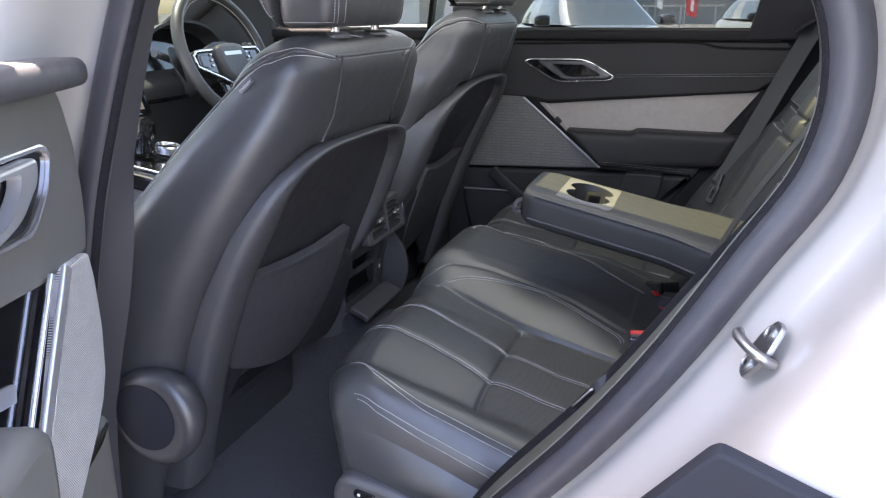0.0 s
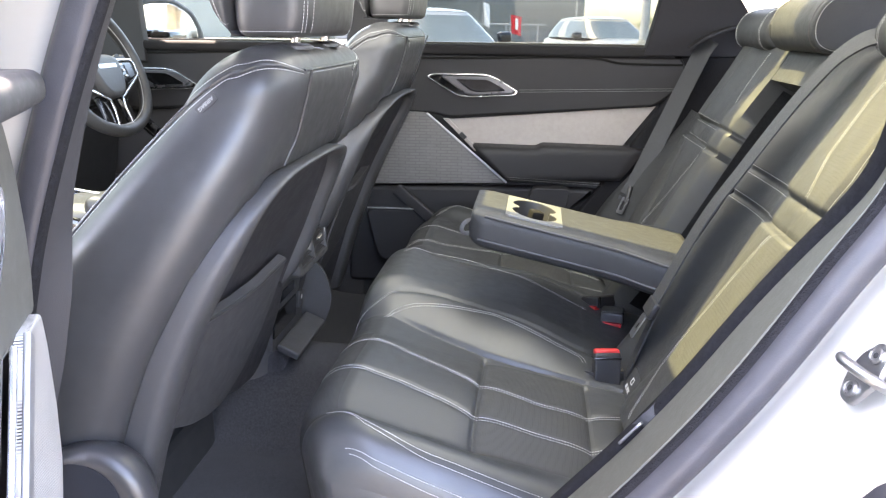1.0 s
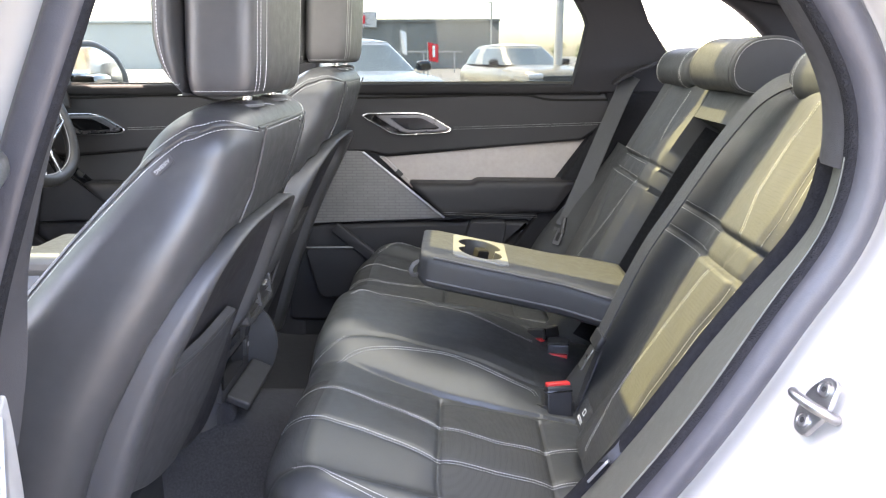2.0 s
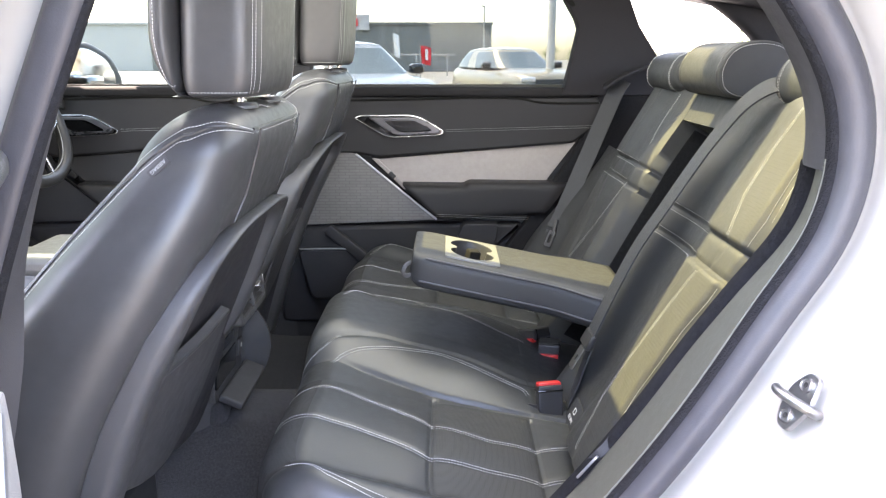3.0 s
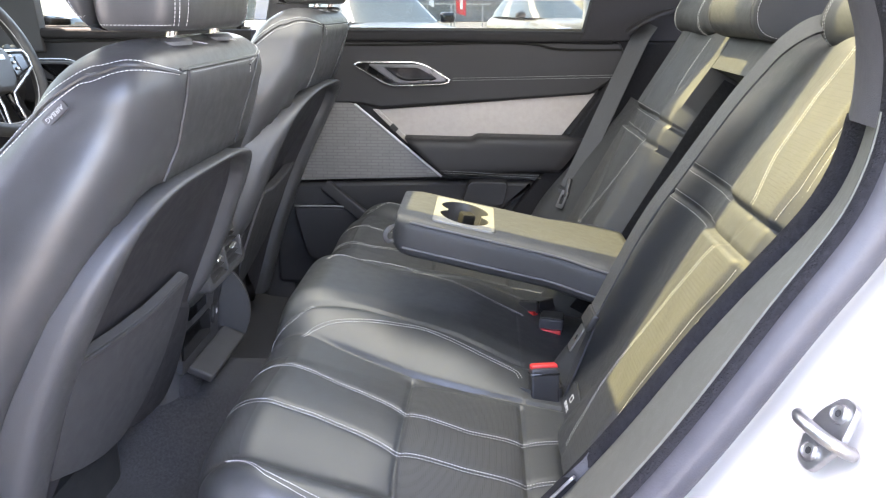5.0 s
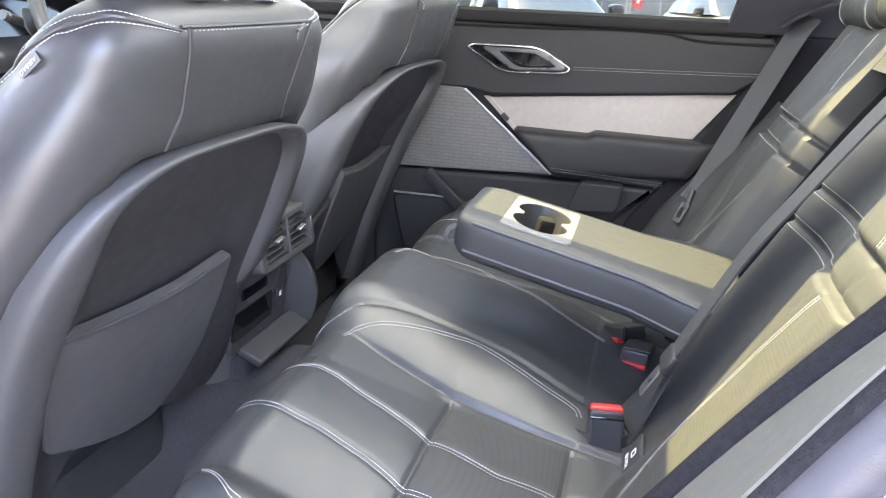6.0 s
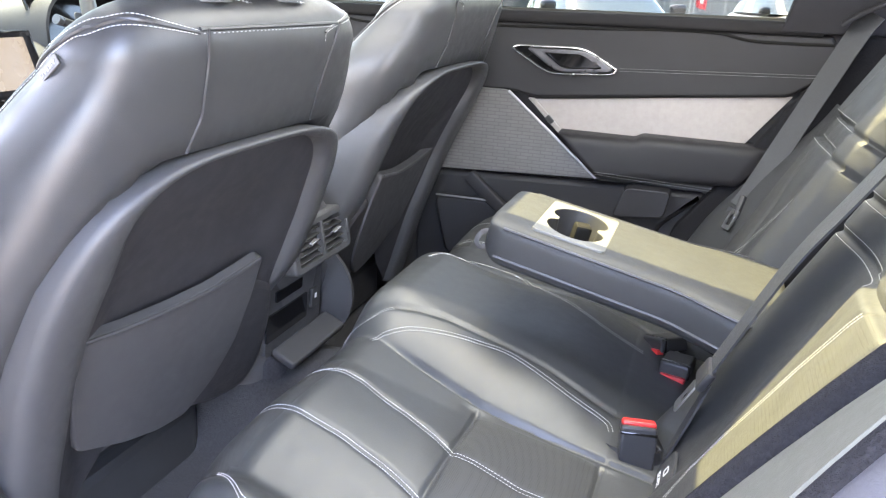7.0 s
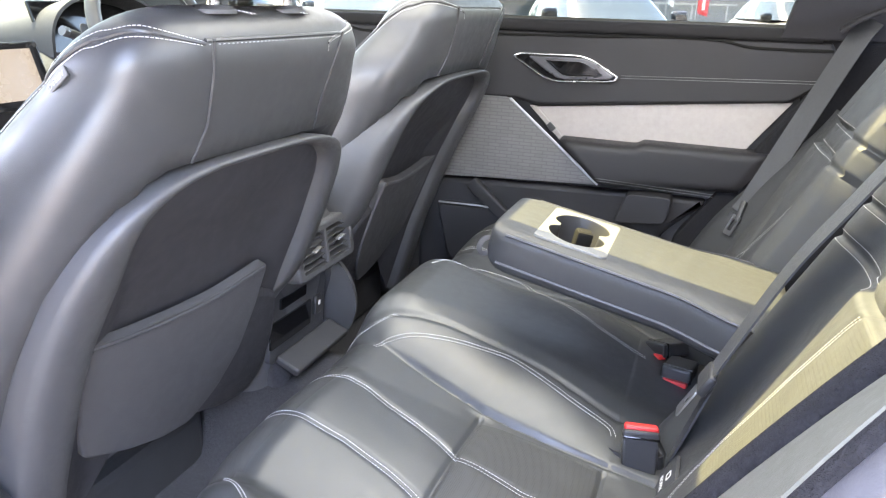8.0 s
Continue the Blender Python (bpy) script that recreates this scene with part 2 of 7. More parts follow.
def grid(name, f, us, vs, close_u=False, cap0=False, cap1=False, thick=0.0, smooth=True):
    """A sheet of quads over the lists us and vs."""
    verts = [Vector(f(u, v)) for v in vs for u in us]
    nu, nv = len(us), len(vs)
    faces = []
    for j in range(nv - 1):
        for i in range(nu if close_u else nu - 1):
            k = (i + 1) % nu
            faces.append((j * nu + i, j * nu + k, (j + 1) * nu + k, (j + 1) * nu + i))
    for cap, j in ((cap0, 0), (cap1, nv - 1)):
        if cap:
            c = sum((verts[j * nu + i] for i in range(nu)), Vector()) / nu
            verts.append(c)
            for i in range(nu if close_u else nu - 1):
                faces.append((j * nu + i, j * nu + (i + 1) % nu, len(verts) - 1))
    me = mesh_of(name, verts, faces, smooth)
    if thick:
        bm = bmesh.new()
        bm.from_mesh(me)
        bmesh.ops.solidify(bm, geom=bm.faces[:], thickness=thick)
        for fc in bm.faces:
            fc.smooth = smooth
        bm.to_mesh(me)
        bm.free()
        smooth_angle(me, 50)
    return me


def frange(a, b, n):
    return [a + (b - a) * i / (n - 1) for i in range(n)]


def spline(pts, per=10):
    """A smooth line through points (Catmull-Rom)."""
    P = [Vector(p) for p in pts]
    P = [P[0] * 2 - P[1]] + P + [P[-1] * 2 - P[-2]]
    out = []
    for i in range(1, len(P) - 2):
        a, b, c, d = P[i - 1], P[i], P[i + 1], P[i + 2]
        for k in range(per):
            t = k / per
            out.append(0.5 * ((2 * b) + (c - a) * t + (2 * a - 5 * b + 4 * c - d) * t * t + (3 * b - a - 3 * c + d) * t ** 3))
    out.append(P[-2].copy())
    return out


def lerp_table(table, v):
    """Linear look-up in rows of (key, value)."""
    if v <= table[0][0]:
        return table[0][1]
    for (a, x), (b, y) in zip(table, table[1:]):
        if v <= b:
            s = (v - a) / (b - a)
            return x + (y - x) * s
    return table[-1][1]


def smoothstep(a, b, v):
    s = min(1.0, max(0.0, (v - a) / (b - a)))
    return s * s * (3 - 2 * s)


def sweep(name, path, section, up=(0, 0, 1), closed=False, caps=True, scale=None):
    """A section (list of (side, up)) drawn along a path."""
    P = [Vector(p) for p in path]
    n, m = len(P), len(section)
    verts, faces = [], []
    upv = Vector(up)
    for i, p in enumerate(P):
        a = P[(i - 1) % n] if (closed or i > 0) else P[i]
        b = P[(i + 1) % n] if (closed or i < n - 1) else P[i]
        t = (b - a).normalized()
        s = t.cross(upv)
        if s.length < 1e-5:
            s = Vector((1, 0, 0))
        s.normalize()
        u = s.cross(t).normalized()
        k = scale(i / (n - 1)) if scale else 1.0
        verts += [p + s * x * k + u * y * k for x, y in section]
    for i in range(n if closed else n - 1):
        j = (i + 1) % n
        for k in range(m):
            l = (k + 1) % m
            faces.append((i * m + k, i * m + l, j * m + l, j * m + k))
    if caps and not closed:
        faces.append(tuple(range(m)))
        faces.append(tuple(range((n - 1) * m, n * m)))
    return smooth_angle(mesh_of(name, verts, faces), 40)


def circle(r, n=10, ry=None):
    return [(r * math.cos(2 * math.pi * i / n), (ry or r) * math.sin(2 * math.pi * i / n)) for i in range(n)]


def rrect(w, h, r, n=4):
    """A rounded rectangle, as a list of 2D points."""
    out = []
    for cx, cy, a0 in ((w / 2 - r, h / 2 - r, 0), (-w / 2 + r, h / 2 - r, 90), (-w / 2 + r, -h / 2 + r, 180), (w / 2 - r, -h / 2 + r, 270)):
        for k in range(n + 1):
            a = radians(a0 + 90 * k / n)
            out.append((cx + r * math.cos(a), cy + r * math.sin(a)))
    return out


def round_poly(pts, r, n=5):
    """A polygon with its corners rounded."""
    out = []
    P = [Vector((p[0], p[1])) for p in pts]
    for i, p in enumerate(P):
        a, b = P[i - 1], P[(i + 1) % len(P)]
        ri = min(r, (a - p).length * 0.45, (b - p).length * 0.45)
        s, e = p + (a - p).normalized() * ri, p + (b - p).normalized() * ri
        for k in range(n + 1):
            t = k / n
            out.append(tuple(s * (1 - t) ** 2 + p * 2 * t * (1 - t) + e * t * t))
    return out


def prism(name, outline, depth, frm, bevel=0.002, segs=2, hole=None):
    """A plate: a 2D outline in the plane of the pose frm, its face at z = 0, depth deep, with a bevelled face edge."""
    bm = bmesh.new()
    bot = [bm.verts.new((x, y, -depth)) for x, y in outline]
    n = len(outline)
    c = Vector((sum(p[0] for p in outline) / n, sum(p[1] for p in outline) / n))
    P = [Vector(p) for p in outline]
    area = sum(P[i - 1].x * P[i].y - P[i].x * P[i - 1].y for i in range(n))
    sgn = 1 if area > 0 else -1
    nrm = []
    for i in range(n):
        t = (P[(i + 1) % n] - P[i - 1])
        nn = Vector((t.y, -t.x)) * sgn
        nrm.append(nn.normalized() if nn.length > 0 else Vector((0, 0)))
    rows = [bot]
    for k in range(segs + 1):
        a = radians(90 * k / segs)
        off, z = bevel * (1 - math.cos(a)), -bevel + bevel * math.sin(a)
        rows.append([bm.verts.new((*(P[i] - nrm[i] * off), z)) for i in range(n)])
    for r0, r1 in zip(rows, rows[1:]):
        for i in range(n):
            j = (i + 1) % n
            bm.faces.new((r0[i], r0[j], r1[j], r1[i])).smooth = True
    if hole:
        H = hole if (sum(hole[i - 1][0] * hole[i][1] - hole[i][0] * hole[i - 1][1] for i in range(len(hole))) > 0) == (area > 0) else hole[::-1]
        top = [bm.verts.new((x, y, 0)) for x, y in H]
        low = [bm.verts.new((x, y, -depth)) for x, y in H]
        k = len(H)
        for i in range(k):
            j = (i + 1) % k
            bm.faces.new((top[i], top[j], low[j], low[i]))
        for ring_a, ring_b in ((rows[-1], top), (bot, low)):
            ea = [bm.edges.get((ring_a[i], ring_a[(i + 1) % n])) or bm.edges.new((ring_a[i], ring_a[(i + 1) % n])) for i in range(n)]
            eb = [bm.edges.get((ring_b[i], ring_b[(i + 1) % k])) or bm.edges.new((ring_b[i], ring_b[(i + 1) % k])) for i in range(k)]
            bmesh.ops.triangle_fill(bm, use_beauty=True, use_dissolve=False, edges=ea + eb)
    else:
        bm.faces.new(rows[-1])
        bm.faces.new(bot)
    bm.transform(frm)
    bmesh.ops.recalc_face_normals(bm, faces=bm.faces)
    me = bpy.data.meshes.new(name)
    bm.to_mesh(me)
    bm.free()
    return flat_faces(smooth_angle(me, 40), [frm.to_3x3() @ Vector((0, 0, 1))])


def flat_faces(me, dirs):
    """The faces that look along the given directions stay flat, so that bevels do not shade them."""
    for p in me.polygons:
        if any(abs(p.normal.dot(d.normalized())) > 0.9995 for d in dirs):
            p.use_smooth = False
    return me


def rbox(name, size, frm, r=0.005, seg=2):
    bm = bmesh.new()
    bmesh.ops.create_cube(bm, size=1.0, matrix=Matrix.Diagonal((*size, 1)))
    if r:
        bmesh.ops.bevel(bm, geom=bm.edges[:], offset=r, segments=seg, affect="EDGES", profile=0.5)
    bm.transform(frm)
    me = bpy.data.meshes.new(name)
    bm.to_mesh(me)
    bm.free()
    return flat_faces(smooth_angle(me, 40), [frm.to_3x3() @ Vector(d) for d in ((1, 0, 0), (0, 1, 0), (0, 0, 1))])


def basis(origin, ex, ey):
    """A pose with its x and y along two directions."""
    x = Vector(ex).normalized()
    z = x.cross(Vector(ey)).normalized()
    y = z.cross(x)
    m = Matrix((x, y, z)).transposed().to_4x4()
    m.translation = Vector(origin)
    return m


def lathe(name, prof, frm, n=24):
    """A profile of (r, z) turned about the z of frm."""
    verts, faces = [], []
    for r, z in prof:
        for i in range(n):
            a = 2 * math.pi * i / n
            verts.append(frm @ Vector((r * math.cos(a), r * math.sin(a), z)))
    for j in range(len(prof) - 1):
        for i in range(n):
            k = (i + 1) % n
            faces.append((j * n + i, j * n + k, (j + 1) * n + k, (j + 1) * n + i))
    faces.append(tuple(range(n)))
    faces.append(tuple(range((len(prof) - 1) * n, len(prof) * n)))
    return smooth_angle(mesh_of(name, verts, faces), 35)


def stitches(name, lines, normal, parent, material=None, length=0.0031, gap=0.0013, width=0.00062):
    """Rows of thread along lines of points, a part for each row; normal(p) gives the way out of the leather."""
    for line in lines:
        verts, faces = [], []
        P = [Vector(p) for p in line]
        d = [0.0]
        for a, b in zip(P, P[1:]):
            d.append(d[-1] + (b - a).length)
        total, s, k = d[-1], 0.0, 0

        def at(q):
            q = min(max(q, 0), total)
            i = 0
            lo, hi = 0, len(d) - 2
            while lo < hi:
                mid = (lo + hi) // 2
                if d[mid + 1] < q:
                    lo = mid + 1
                else:
                    hi = mid
            i = lo
            w = (q - d[i]) / max(1e-9, d[i + 1] - d[i])
            return P[i].lerp(P[i + 1], w)
        while s + length < total:
            a, b = at(s), at(s + length)
            t = (b - a).normalized()
            nn = Vector(normal((a + b) / 2)).normalized()
            sd = t.cross(nn).normalized() * width / 2
            h = nn * width * 0.8
            o = len(verts)
            verts += [a - sd, a + sd, b + sd, b - sd, a.lerp(b, 0.15) - sd * 0.7 + h, a.lerp(b, 0.15) + sd * 0.7 + h, a.lerp(b, 0.85) + sd * 0.7 + h, a.lerp(b, 0.85) - sd * 0.7 + h]
            faces += [(o + 4, o + 5, o + 6, o + 7), (o, o + 1, o + 5, o + 4), (o + 1, o + 2, o + 6, o + 5), (o + 2, o + 3, o + 7, o + 6), (o + 3, o, o + 4, o + 7)]
            s += length + gap
        me = bpy.data.meshes.new(name)
        me.from_pydata([tuple(v) for v in verts], [], faces)
        me.update()
        part(name, me, material or THREAD, parent)


def offset_line(line, normal, d):
    """The line shifted sideways over its surface."""
    P = [Vector(p) for p in line]
    out = []
    for i, p in enumerate(P):
        t = (P[min(i + 1, len(P) - 1)] - P[max(i - 1, 0)]).normalized()
        out.append(p + t.cross(Vector(normal(p)).normalized()).normalized() * d)
    return out


def seam(name, line, normal, parent, material, r=0.0016):
    """A fine sewn ridge along a line."""
    return part(name, sweep(name, [Vector(p) + Vector(normal(p)).normalized() * (r * 0.2) for p in line], circle(r, 6), up=normal(Vector(line[len(line) // 2]))), material, parent)


YC = 0.035          # the car's middle


# ---- the car's shell ----
def structure(name, me, material, label, category):
    return tagged(part(name, me, material), label, category, kind="structure")


# floor with its tunnel
def floor_f(x, y):
    t = math.exp(-((y - YC) / 0.13) ** 4)
    return (x, y, 0.42 + 0.135 * t + 0.03 * smoothstep(-0.45, -0.75, x))


structure("floor", grid("floor", floor_f, frange(-1.55, 0.95, 40), frange(-0.66, 0.77, 42), thick=-0.03), CARPET, "black carpeted floor of the car cabin", "floor")


def opening(d=0.0, outer=0.0):
    """The door opening's edge (x, z), from the sill's front, up the B pillar, along the roof and down behind; d: moved outwards; outer: from the seal's line to the body's."""
    pts = [(-0.54, 0.47), (-0.522, 0.80), (-0.473, 1.01), (-0.422, 1.15), (-0.364, 1.28), (-0.272, 1.46), (-0.18, 1.555), (0.0, 1.575), (0.17, 1.515), (0.295, 1.41), (0.378, 1.302),
           (0.405, 1.215), (0.394, 1.125), (0.345, 1.033), (0.277, 0.912), (0.198, 0.797), (0.093, 0.665), (0.015, 0.545), (-0.08, 0.48), (-0.25, 0.465)]
    f = 0.926 + 0.074 * outer                                # the seal stands tighter round the rear side than the painted step
    pts = [(0.012 + (x - 0.012) * f, 1.292 + (z - 1.292) * f) if x > -0.02 else (x, z) for x, z in pts]
    line = spline([(x, 0, z) for x, z in pts + [pts[0]]], 6)[:-1]
    n = len(line)
    out = []
    for i, p in enumerate(line):
        t = (line[(i + 1) % n] - line[i - 1]).normalized()
        nn = Vector((-t.z, 0, t.x))
        out.append(p + nn * d)
    return out


def ring(name, rows):
    """A band round the opening: rows of (d, y)."""
    R = []
    for d, y in rows:
        step = smoothstep(-0.72, -0.79, y)
        row = []
        for a, b in zip(opening(d, step), opening(d + (0.004 if y < -0.72 else 0.0), step)):
            k = smoothstep(0.08, -0.30, a.x)          # the front side of the doorway stands further out
            p = a.lerp(b, k)
            row.append(Vector((p.x, y + k * (-0.02 + 0.43 * max(0.0, -0.70 - y)) - 0.05 * (1 - k) * (1 - step), p.z)))
        R.append(row)
    n = len(R[0])
    verts = [v for r in R for v in r]
    faces = [(j * n + i, j * n + (i + 1) % n, (j + 1) * n + (i + 1) % n, (j + 1) * n + i) for j in range(len(R) - 1) for i in range(n)]
    return mesh_of(name, verts, faces)


# painted door frame, its rubber seal and the flocked inner lip
structure("door_frame", ring("door_frame", [(-0.004, -0.690), (0.010, -0.692), (0.016, -0.698), (0.018, -0.715), (0.018, -0.76), (0.016, -0.80), (0.014, -0.84), (0.016, -0.875), (0.020, -0.893), (0.026, -0.902), (0.038, -0.906), (0.07, -0.908), (0.15, -0.910)]), PAINT, "white painted steel frame round the open rear doorway", "door frame")
structure("door_seal", ring("door_seal", [(0.004, -0.690), (0.005, -0.708), (-0.002, -0.719), (-0.012, -0.723), (-0.021, -0.720), (-0.027, -0.712), (-0.028, -0.703), (-0.025, -0.694)]), RUBBER, "grey rubber seal round the open doorway", "seal")
structure("door_seal_lip", ring("door_seal_lip", [(-0.0245, -0.710), (-0.029, -0.708), (-0.032, -0.702), (-0.031, -0.693)]), FLOCK, "black flocked inner lip of the door seal", "seal")


# ---- front seats ----
def seat_xr(z):
    return lerp_table([(0.45, -0.525), (0.69, -0.452), (0.86, -0.385), (1.0, -0.312), (1.06, -0.282), (1.12, -0.256), (1.205, -0.226), (1.3, -0.20)], z)


def seat_xf(z):
    return max(-0.74, -0.362 - 0.95 * (1.19 - z))


def seat_w(z):
    return lerp_table([(0.45, 0.275), (0.60, 0.29), (0.87, 0.297), (1.0, 0.283), (1.08, 0.258), (1.15, 0.222), (1.20, 0.19), (1.3, 0.15)], z)


SEAT_TOP, SEAT_R = 1.165, 0.07


def seat_back(a, v):
    """The leather backrest: a round it (0 at the rear middle), v up it from 0 to 1, then over the top to 2."""
    z = 0.45 + (SEAT_TOP - 0.45) * min(v, 1.0)
    xr, xf, w = seat_xr(z), seat_xf(z), seat_w(z)
    cx, dx = (xr + xf) / 2, (xr - xf) / 2
    up = 0.0
    if v > 1:
        t = (v - 1) * math.pi / 2
        k = SEAT_R * (1 - math.cos(t))
        up = SEAT_R * math.sin(t)
        dx, w = dx - k * min(1.0, dx / SEAT_R) * 0.95, w - k - 0.035 * (1 - math.cos(t))
        cx += up * 0.42
    c, s = math.cos(a), math.sin(a)
    n = 4.2 if c > 0 else 2.9
    x = cx + dx * math.copysign(abs(c) ** (2 / n), c)
    if s > 0:
        w += 0.038 * smoothstep(0.98, 1.12, z)
    y = w * math.copysign(abs(s) ** (2 / n), s)
    if c > 0:
        rise = max(0.0, z + up - 0.83) / 0.248
        x -= 0.085 * smoothstep(0.93, 0.70, (abs(y) / (0.249 if y < 0 else 0.292)) ** 3.6 + rise ** 3.6)
    return Vector((x, y, z + up))


def seat_x_at(y, z):
    """The rear surface's x at a place on the back."""
    xr, xf, w = seat_xr(z), seat_xf(z), seat_w(z)
    cx, dx = (xr + xf) / 2, (xr - xf) / 2
    return cx + dx * max(0.0, 1 - min(1.0, abs(y) / w) ** 4.2) ** (1 / 4.2)


def shell_x(y, z):
    """The hard shell's rear surface, flatter across than the leather."""
    xr, xf, w = seat_xr(z), seat_xf(z), seat_w(z) + 0.012
    cx, dx = (xr + xf) / 2, (xr - xf) / 2
    n = 6.0
    return 0.06 * max(0.0, y) * smoothstep(1.06, 0.86, z) + cx + dx * max(0.0, 1 - min(1.0, abs(y) / w) ** n) ** (1 / n)


def seat_out(p):
    z = min(p.z, SEAT_TOP)
    cx = (seat_xr(z) + seat_xf(z)) / 2
    return Vector(((p.x - cx) / 0.01, p.y / 0.04, max(0, p.z - SEAT_TOP) * 60 + 0.5)).normalized()


def front_seat(label, tag):
    at = Vector((-0.75, 0, 0.45))
    st = thing("front_seat", label, "car seat", "front seats", at)
    angs = frange(-math.pi, math.pi, 73)[:-1]
    back = part("backrest", grid("backrest", seat_back, angs, frange(0, 1, 26) + frange(1, 2, 12)[1:], close_u=True, cap0=True, cap1=True), LEATHER, st)
    # hard shell on the rear: a raised arch round a sunken field
    zs, zt, hw, hl, zb = 0.83, 1.078, 0.292, 0.249, 0.50
    edge = []
    for k in range(12):
        edge.append((-hl * (0.93 + 0.07 * k / 11), zb + (zs - zb) * k / 11))
    for k in range(1, 48):
        t = math.pi * (1 - k / 48)
        c, s = math.cos(t), math.sin(t)
        edge.append(((hw if c > 0 else hl) * math.copysign(abs(c) ** (2 / 3.6), c), zs + (zt - zs) * abs(s) ** (2 / 3.6)))
    for k in range(12):
        edge.append((hw * (1 - 0.20 * (k / 11) ** 2), zs - (zs - 0.64) * k / 11))
    E2 = [Vector(p) for p in edge]
    rings = [(0.0, -0.060), (0.0, -0.012), (0.004, 0.006), (0.03, 0.014), (0.12, 0.019), (0.30, 0.021), (0.70, 0.018), (0.88, 0.014), (0.97, 0.007), (1.0, -0.001), (1.06, -0.008)]
    verts, faces = [], []
    n = len(E2)
    wid = []
    for i, p in enumerate(E2):
        t = (E2[min(i + 1, n - 1)] - E2[max(i - 1, 0)]).normalized()
        nn = Vector((t.y, -t.x))
        wid.append((nn, 0.011 + (0.066 if p.x < 0 else 0.048) * abs(nn.x) ** 1.6))
    for d, h0 in rings:
        for i, (p, (nn, w)) in enumerate(zip(E2, wid)):
            q = p + nn * d * w
            k = smoothstep(n - 13, n - 4, i)            # the inner leg of the arch sinks away behind the pocket
            h = h0 * (1 - k) - 0.024 * k
            verts.append(Vector((shell_x(q.x, q.y) + h, q.x, q.y)))
    for j in range(len(rings) - 1):
        faces += [(j * n + i, j * n + i + 1, (j + 1) * n + i + 1, (j + 1) * n + i) for i in range(n - 1)]
    part("shell_rim", mesh_of("shell_rim", verts, faces), PLASTIC, st, "raised grained plastic rim")
    last = [p + nn * 1.04 * w for p, (nn, w) in zip(E2, wid)]

    def field(u, v):
        i = u * (n - 1)
        k = min(int(i), n - 2)
        p = last[k].lerp(last[k + 1], i - k)
        c = Vector((0.0, 0.72))
        q = c + (p - c) * (1 - v)
        z = q.y
        return (shell_x(q.x, z) - 0.006 - 0.020 * smoothstep(0, 0.40, v), q.x, z)
    part("shell_field", grid("shell_field", field, frange(0, 1, n), frange(0, 0.98, 16)), PLASTIC_FIELD, st, "sunken smooth plastic field")
    # map pocket
    pk = [(-0.176, 0.866), (-0.10, 0.857), (-0.02, 0.852), (0.06, 0.852), (0.11, 0.858), (0.176, 0.868), (0.178, 0.79), (0.170, 0.715), (0.138, 0.655), (0.085, 0.612), (0.02, 0.618), (-0.05, 0.640), (-0.142, 0.682), (-0.160, 0.73), (-0.172, 0.79)]
    o, e1 = Vector((-0.3735, 0, 0.86)), Vector((0.058, 1, 0)).normalized()
    e2 = Vector((0.395, 0, 1)).normalized()
    frm = basis(o + Vector((-0.009, 0, 0)), e1, e2)
    part("map_pocket", prism("map_pocket", round_poly([(y * 0.94, (z - 0.86) * 1.075) for y, z in pk], 0.014, 4), 0.016, frm, 0.0045, 3), PLASTIC_POCKET, st, "stiff black map pocket panel")
    lip = [frm @ Vector((y * 0.94, (z - 0.86) * 1.075 - 0.003, -0.001)) for y, z in ((-0.166, 0.865), (-0.10, 0.857), (-0.02, 0.852), (0.06, 0.852), (0.11, 0.858), (0.166, 0.866))]
    part("pocket_edge", sweep("pocket_edge", spline(lip, 8), circle(0.0036, 8), up=(1, 0, 0)), HINGE, st, "rounded upper edge of the pocket")
    # the shell's foot behind and below the pocket
    foot = [(0.0, 0.74), (0.16, 0.82), (0.236, 0.79), (0.266, 0.70), (0.270, 0.62), (0.246, 0.578), (0.16, 0.585), (0.06, 0.625)]
    part("shell_foot", prism("shell_foot", round_poly([(y, (z - 0.86) * 1.075) for y, z in foot], 0.03, 5), 0.05, basis(o + Vector((-0.014, 0, 0)), e1, e2), 0.012, 3), PLASTIC_FIELD, st, "smooth lower shell behind the pocket")
    part("foot_skirt", rbox("foot_skirt", (0.16, 0.42, 0.09), pose(-0.645, 0.02, 0.535, 0, 12, 0), 0.03, 4), PLASTIC_DARK, st, "dark lower skirt")
    # seams over the back and the top
    out = lambda p: seat_out(p)
    for sg in (-1, 1):
        vs = []
        for k in range(22):
            z = 1.205 - k / 21 * 0.125
            y = sg * ((0.0 if sg < 0 else 0.036) + lerp_table([(0, 0.116), (0.25, 0.106), (0.7, 0.098), (1, 0.107)], k / 21))
            vs.append(Vector((seat_x_at(y, z) + 0.001, y, z)))
        seam("seam", vs, out, st, LEATHER, 0.0018)
    # twin-stitched seam over each shoulder, laid out on the leather itself
    rim = [(-0.560, 0.950), (-0.500, 1.020), (-0.440, 1.088), (-0.384, 1.148), (-0.334, 1.191), (-0.296, 1.214), (-0.264, 1.219), (-0.241, 1.206), (-0.228, 1.188)]
    cloud = [(radians(d), v, seat_back(-radians(d), v)) for d in frange(12, 176, 140) for v in frange(0.45, 1.75, 150)]

    def lay(dx, dz):
        near = []
        for p in spline([(x + dx, 0, z + dz) for x, z in rim], 5):
            near.append(min(cloud, key=lambda c: (c[2].x - p.x) ** 2 + (c[2].z - p.z) ** 2)[:2])
        for _ in range(6):
            near = [near[0]] + [tuple((near[i - 1][k] + near[i][k] * 2 + near[i + 1][k]) / 4 for k in (0, 1)) for i in range(1, len(near) - 1)] + [near[-1]]
        return near

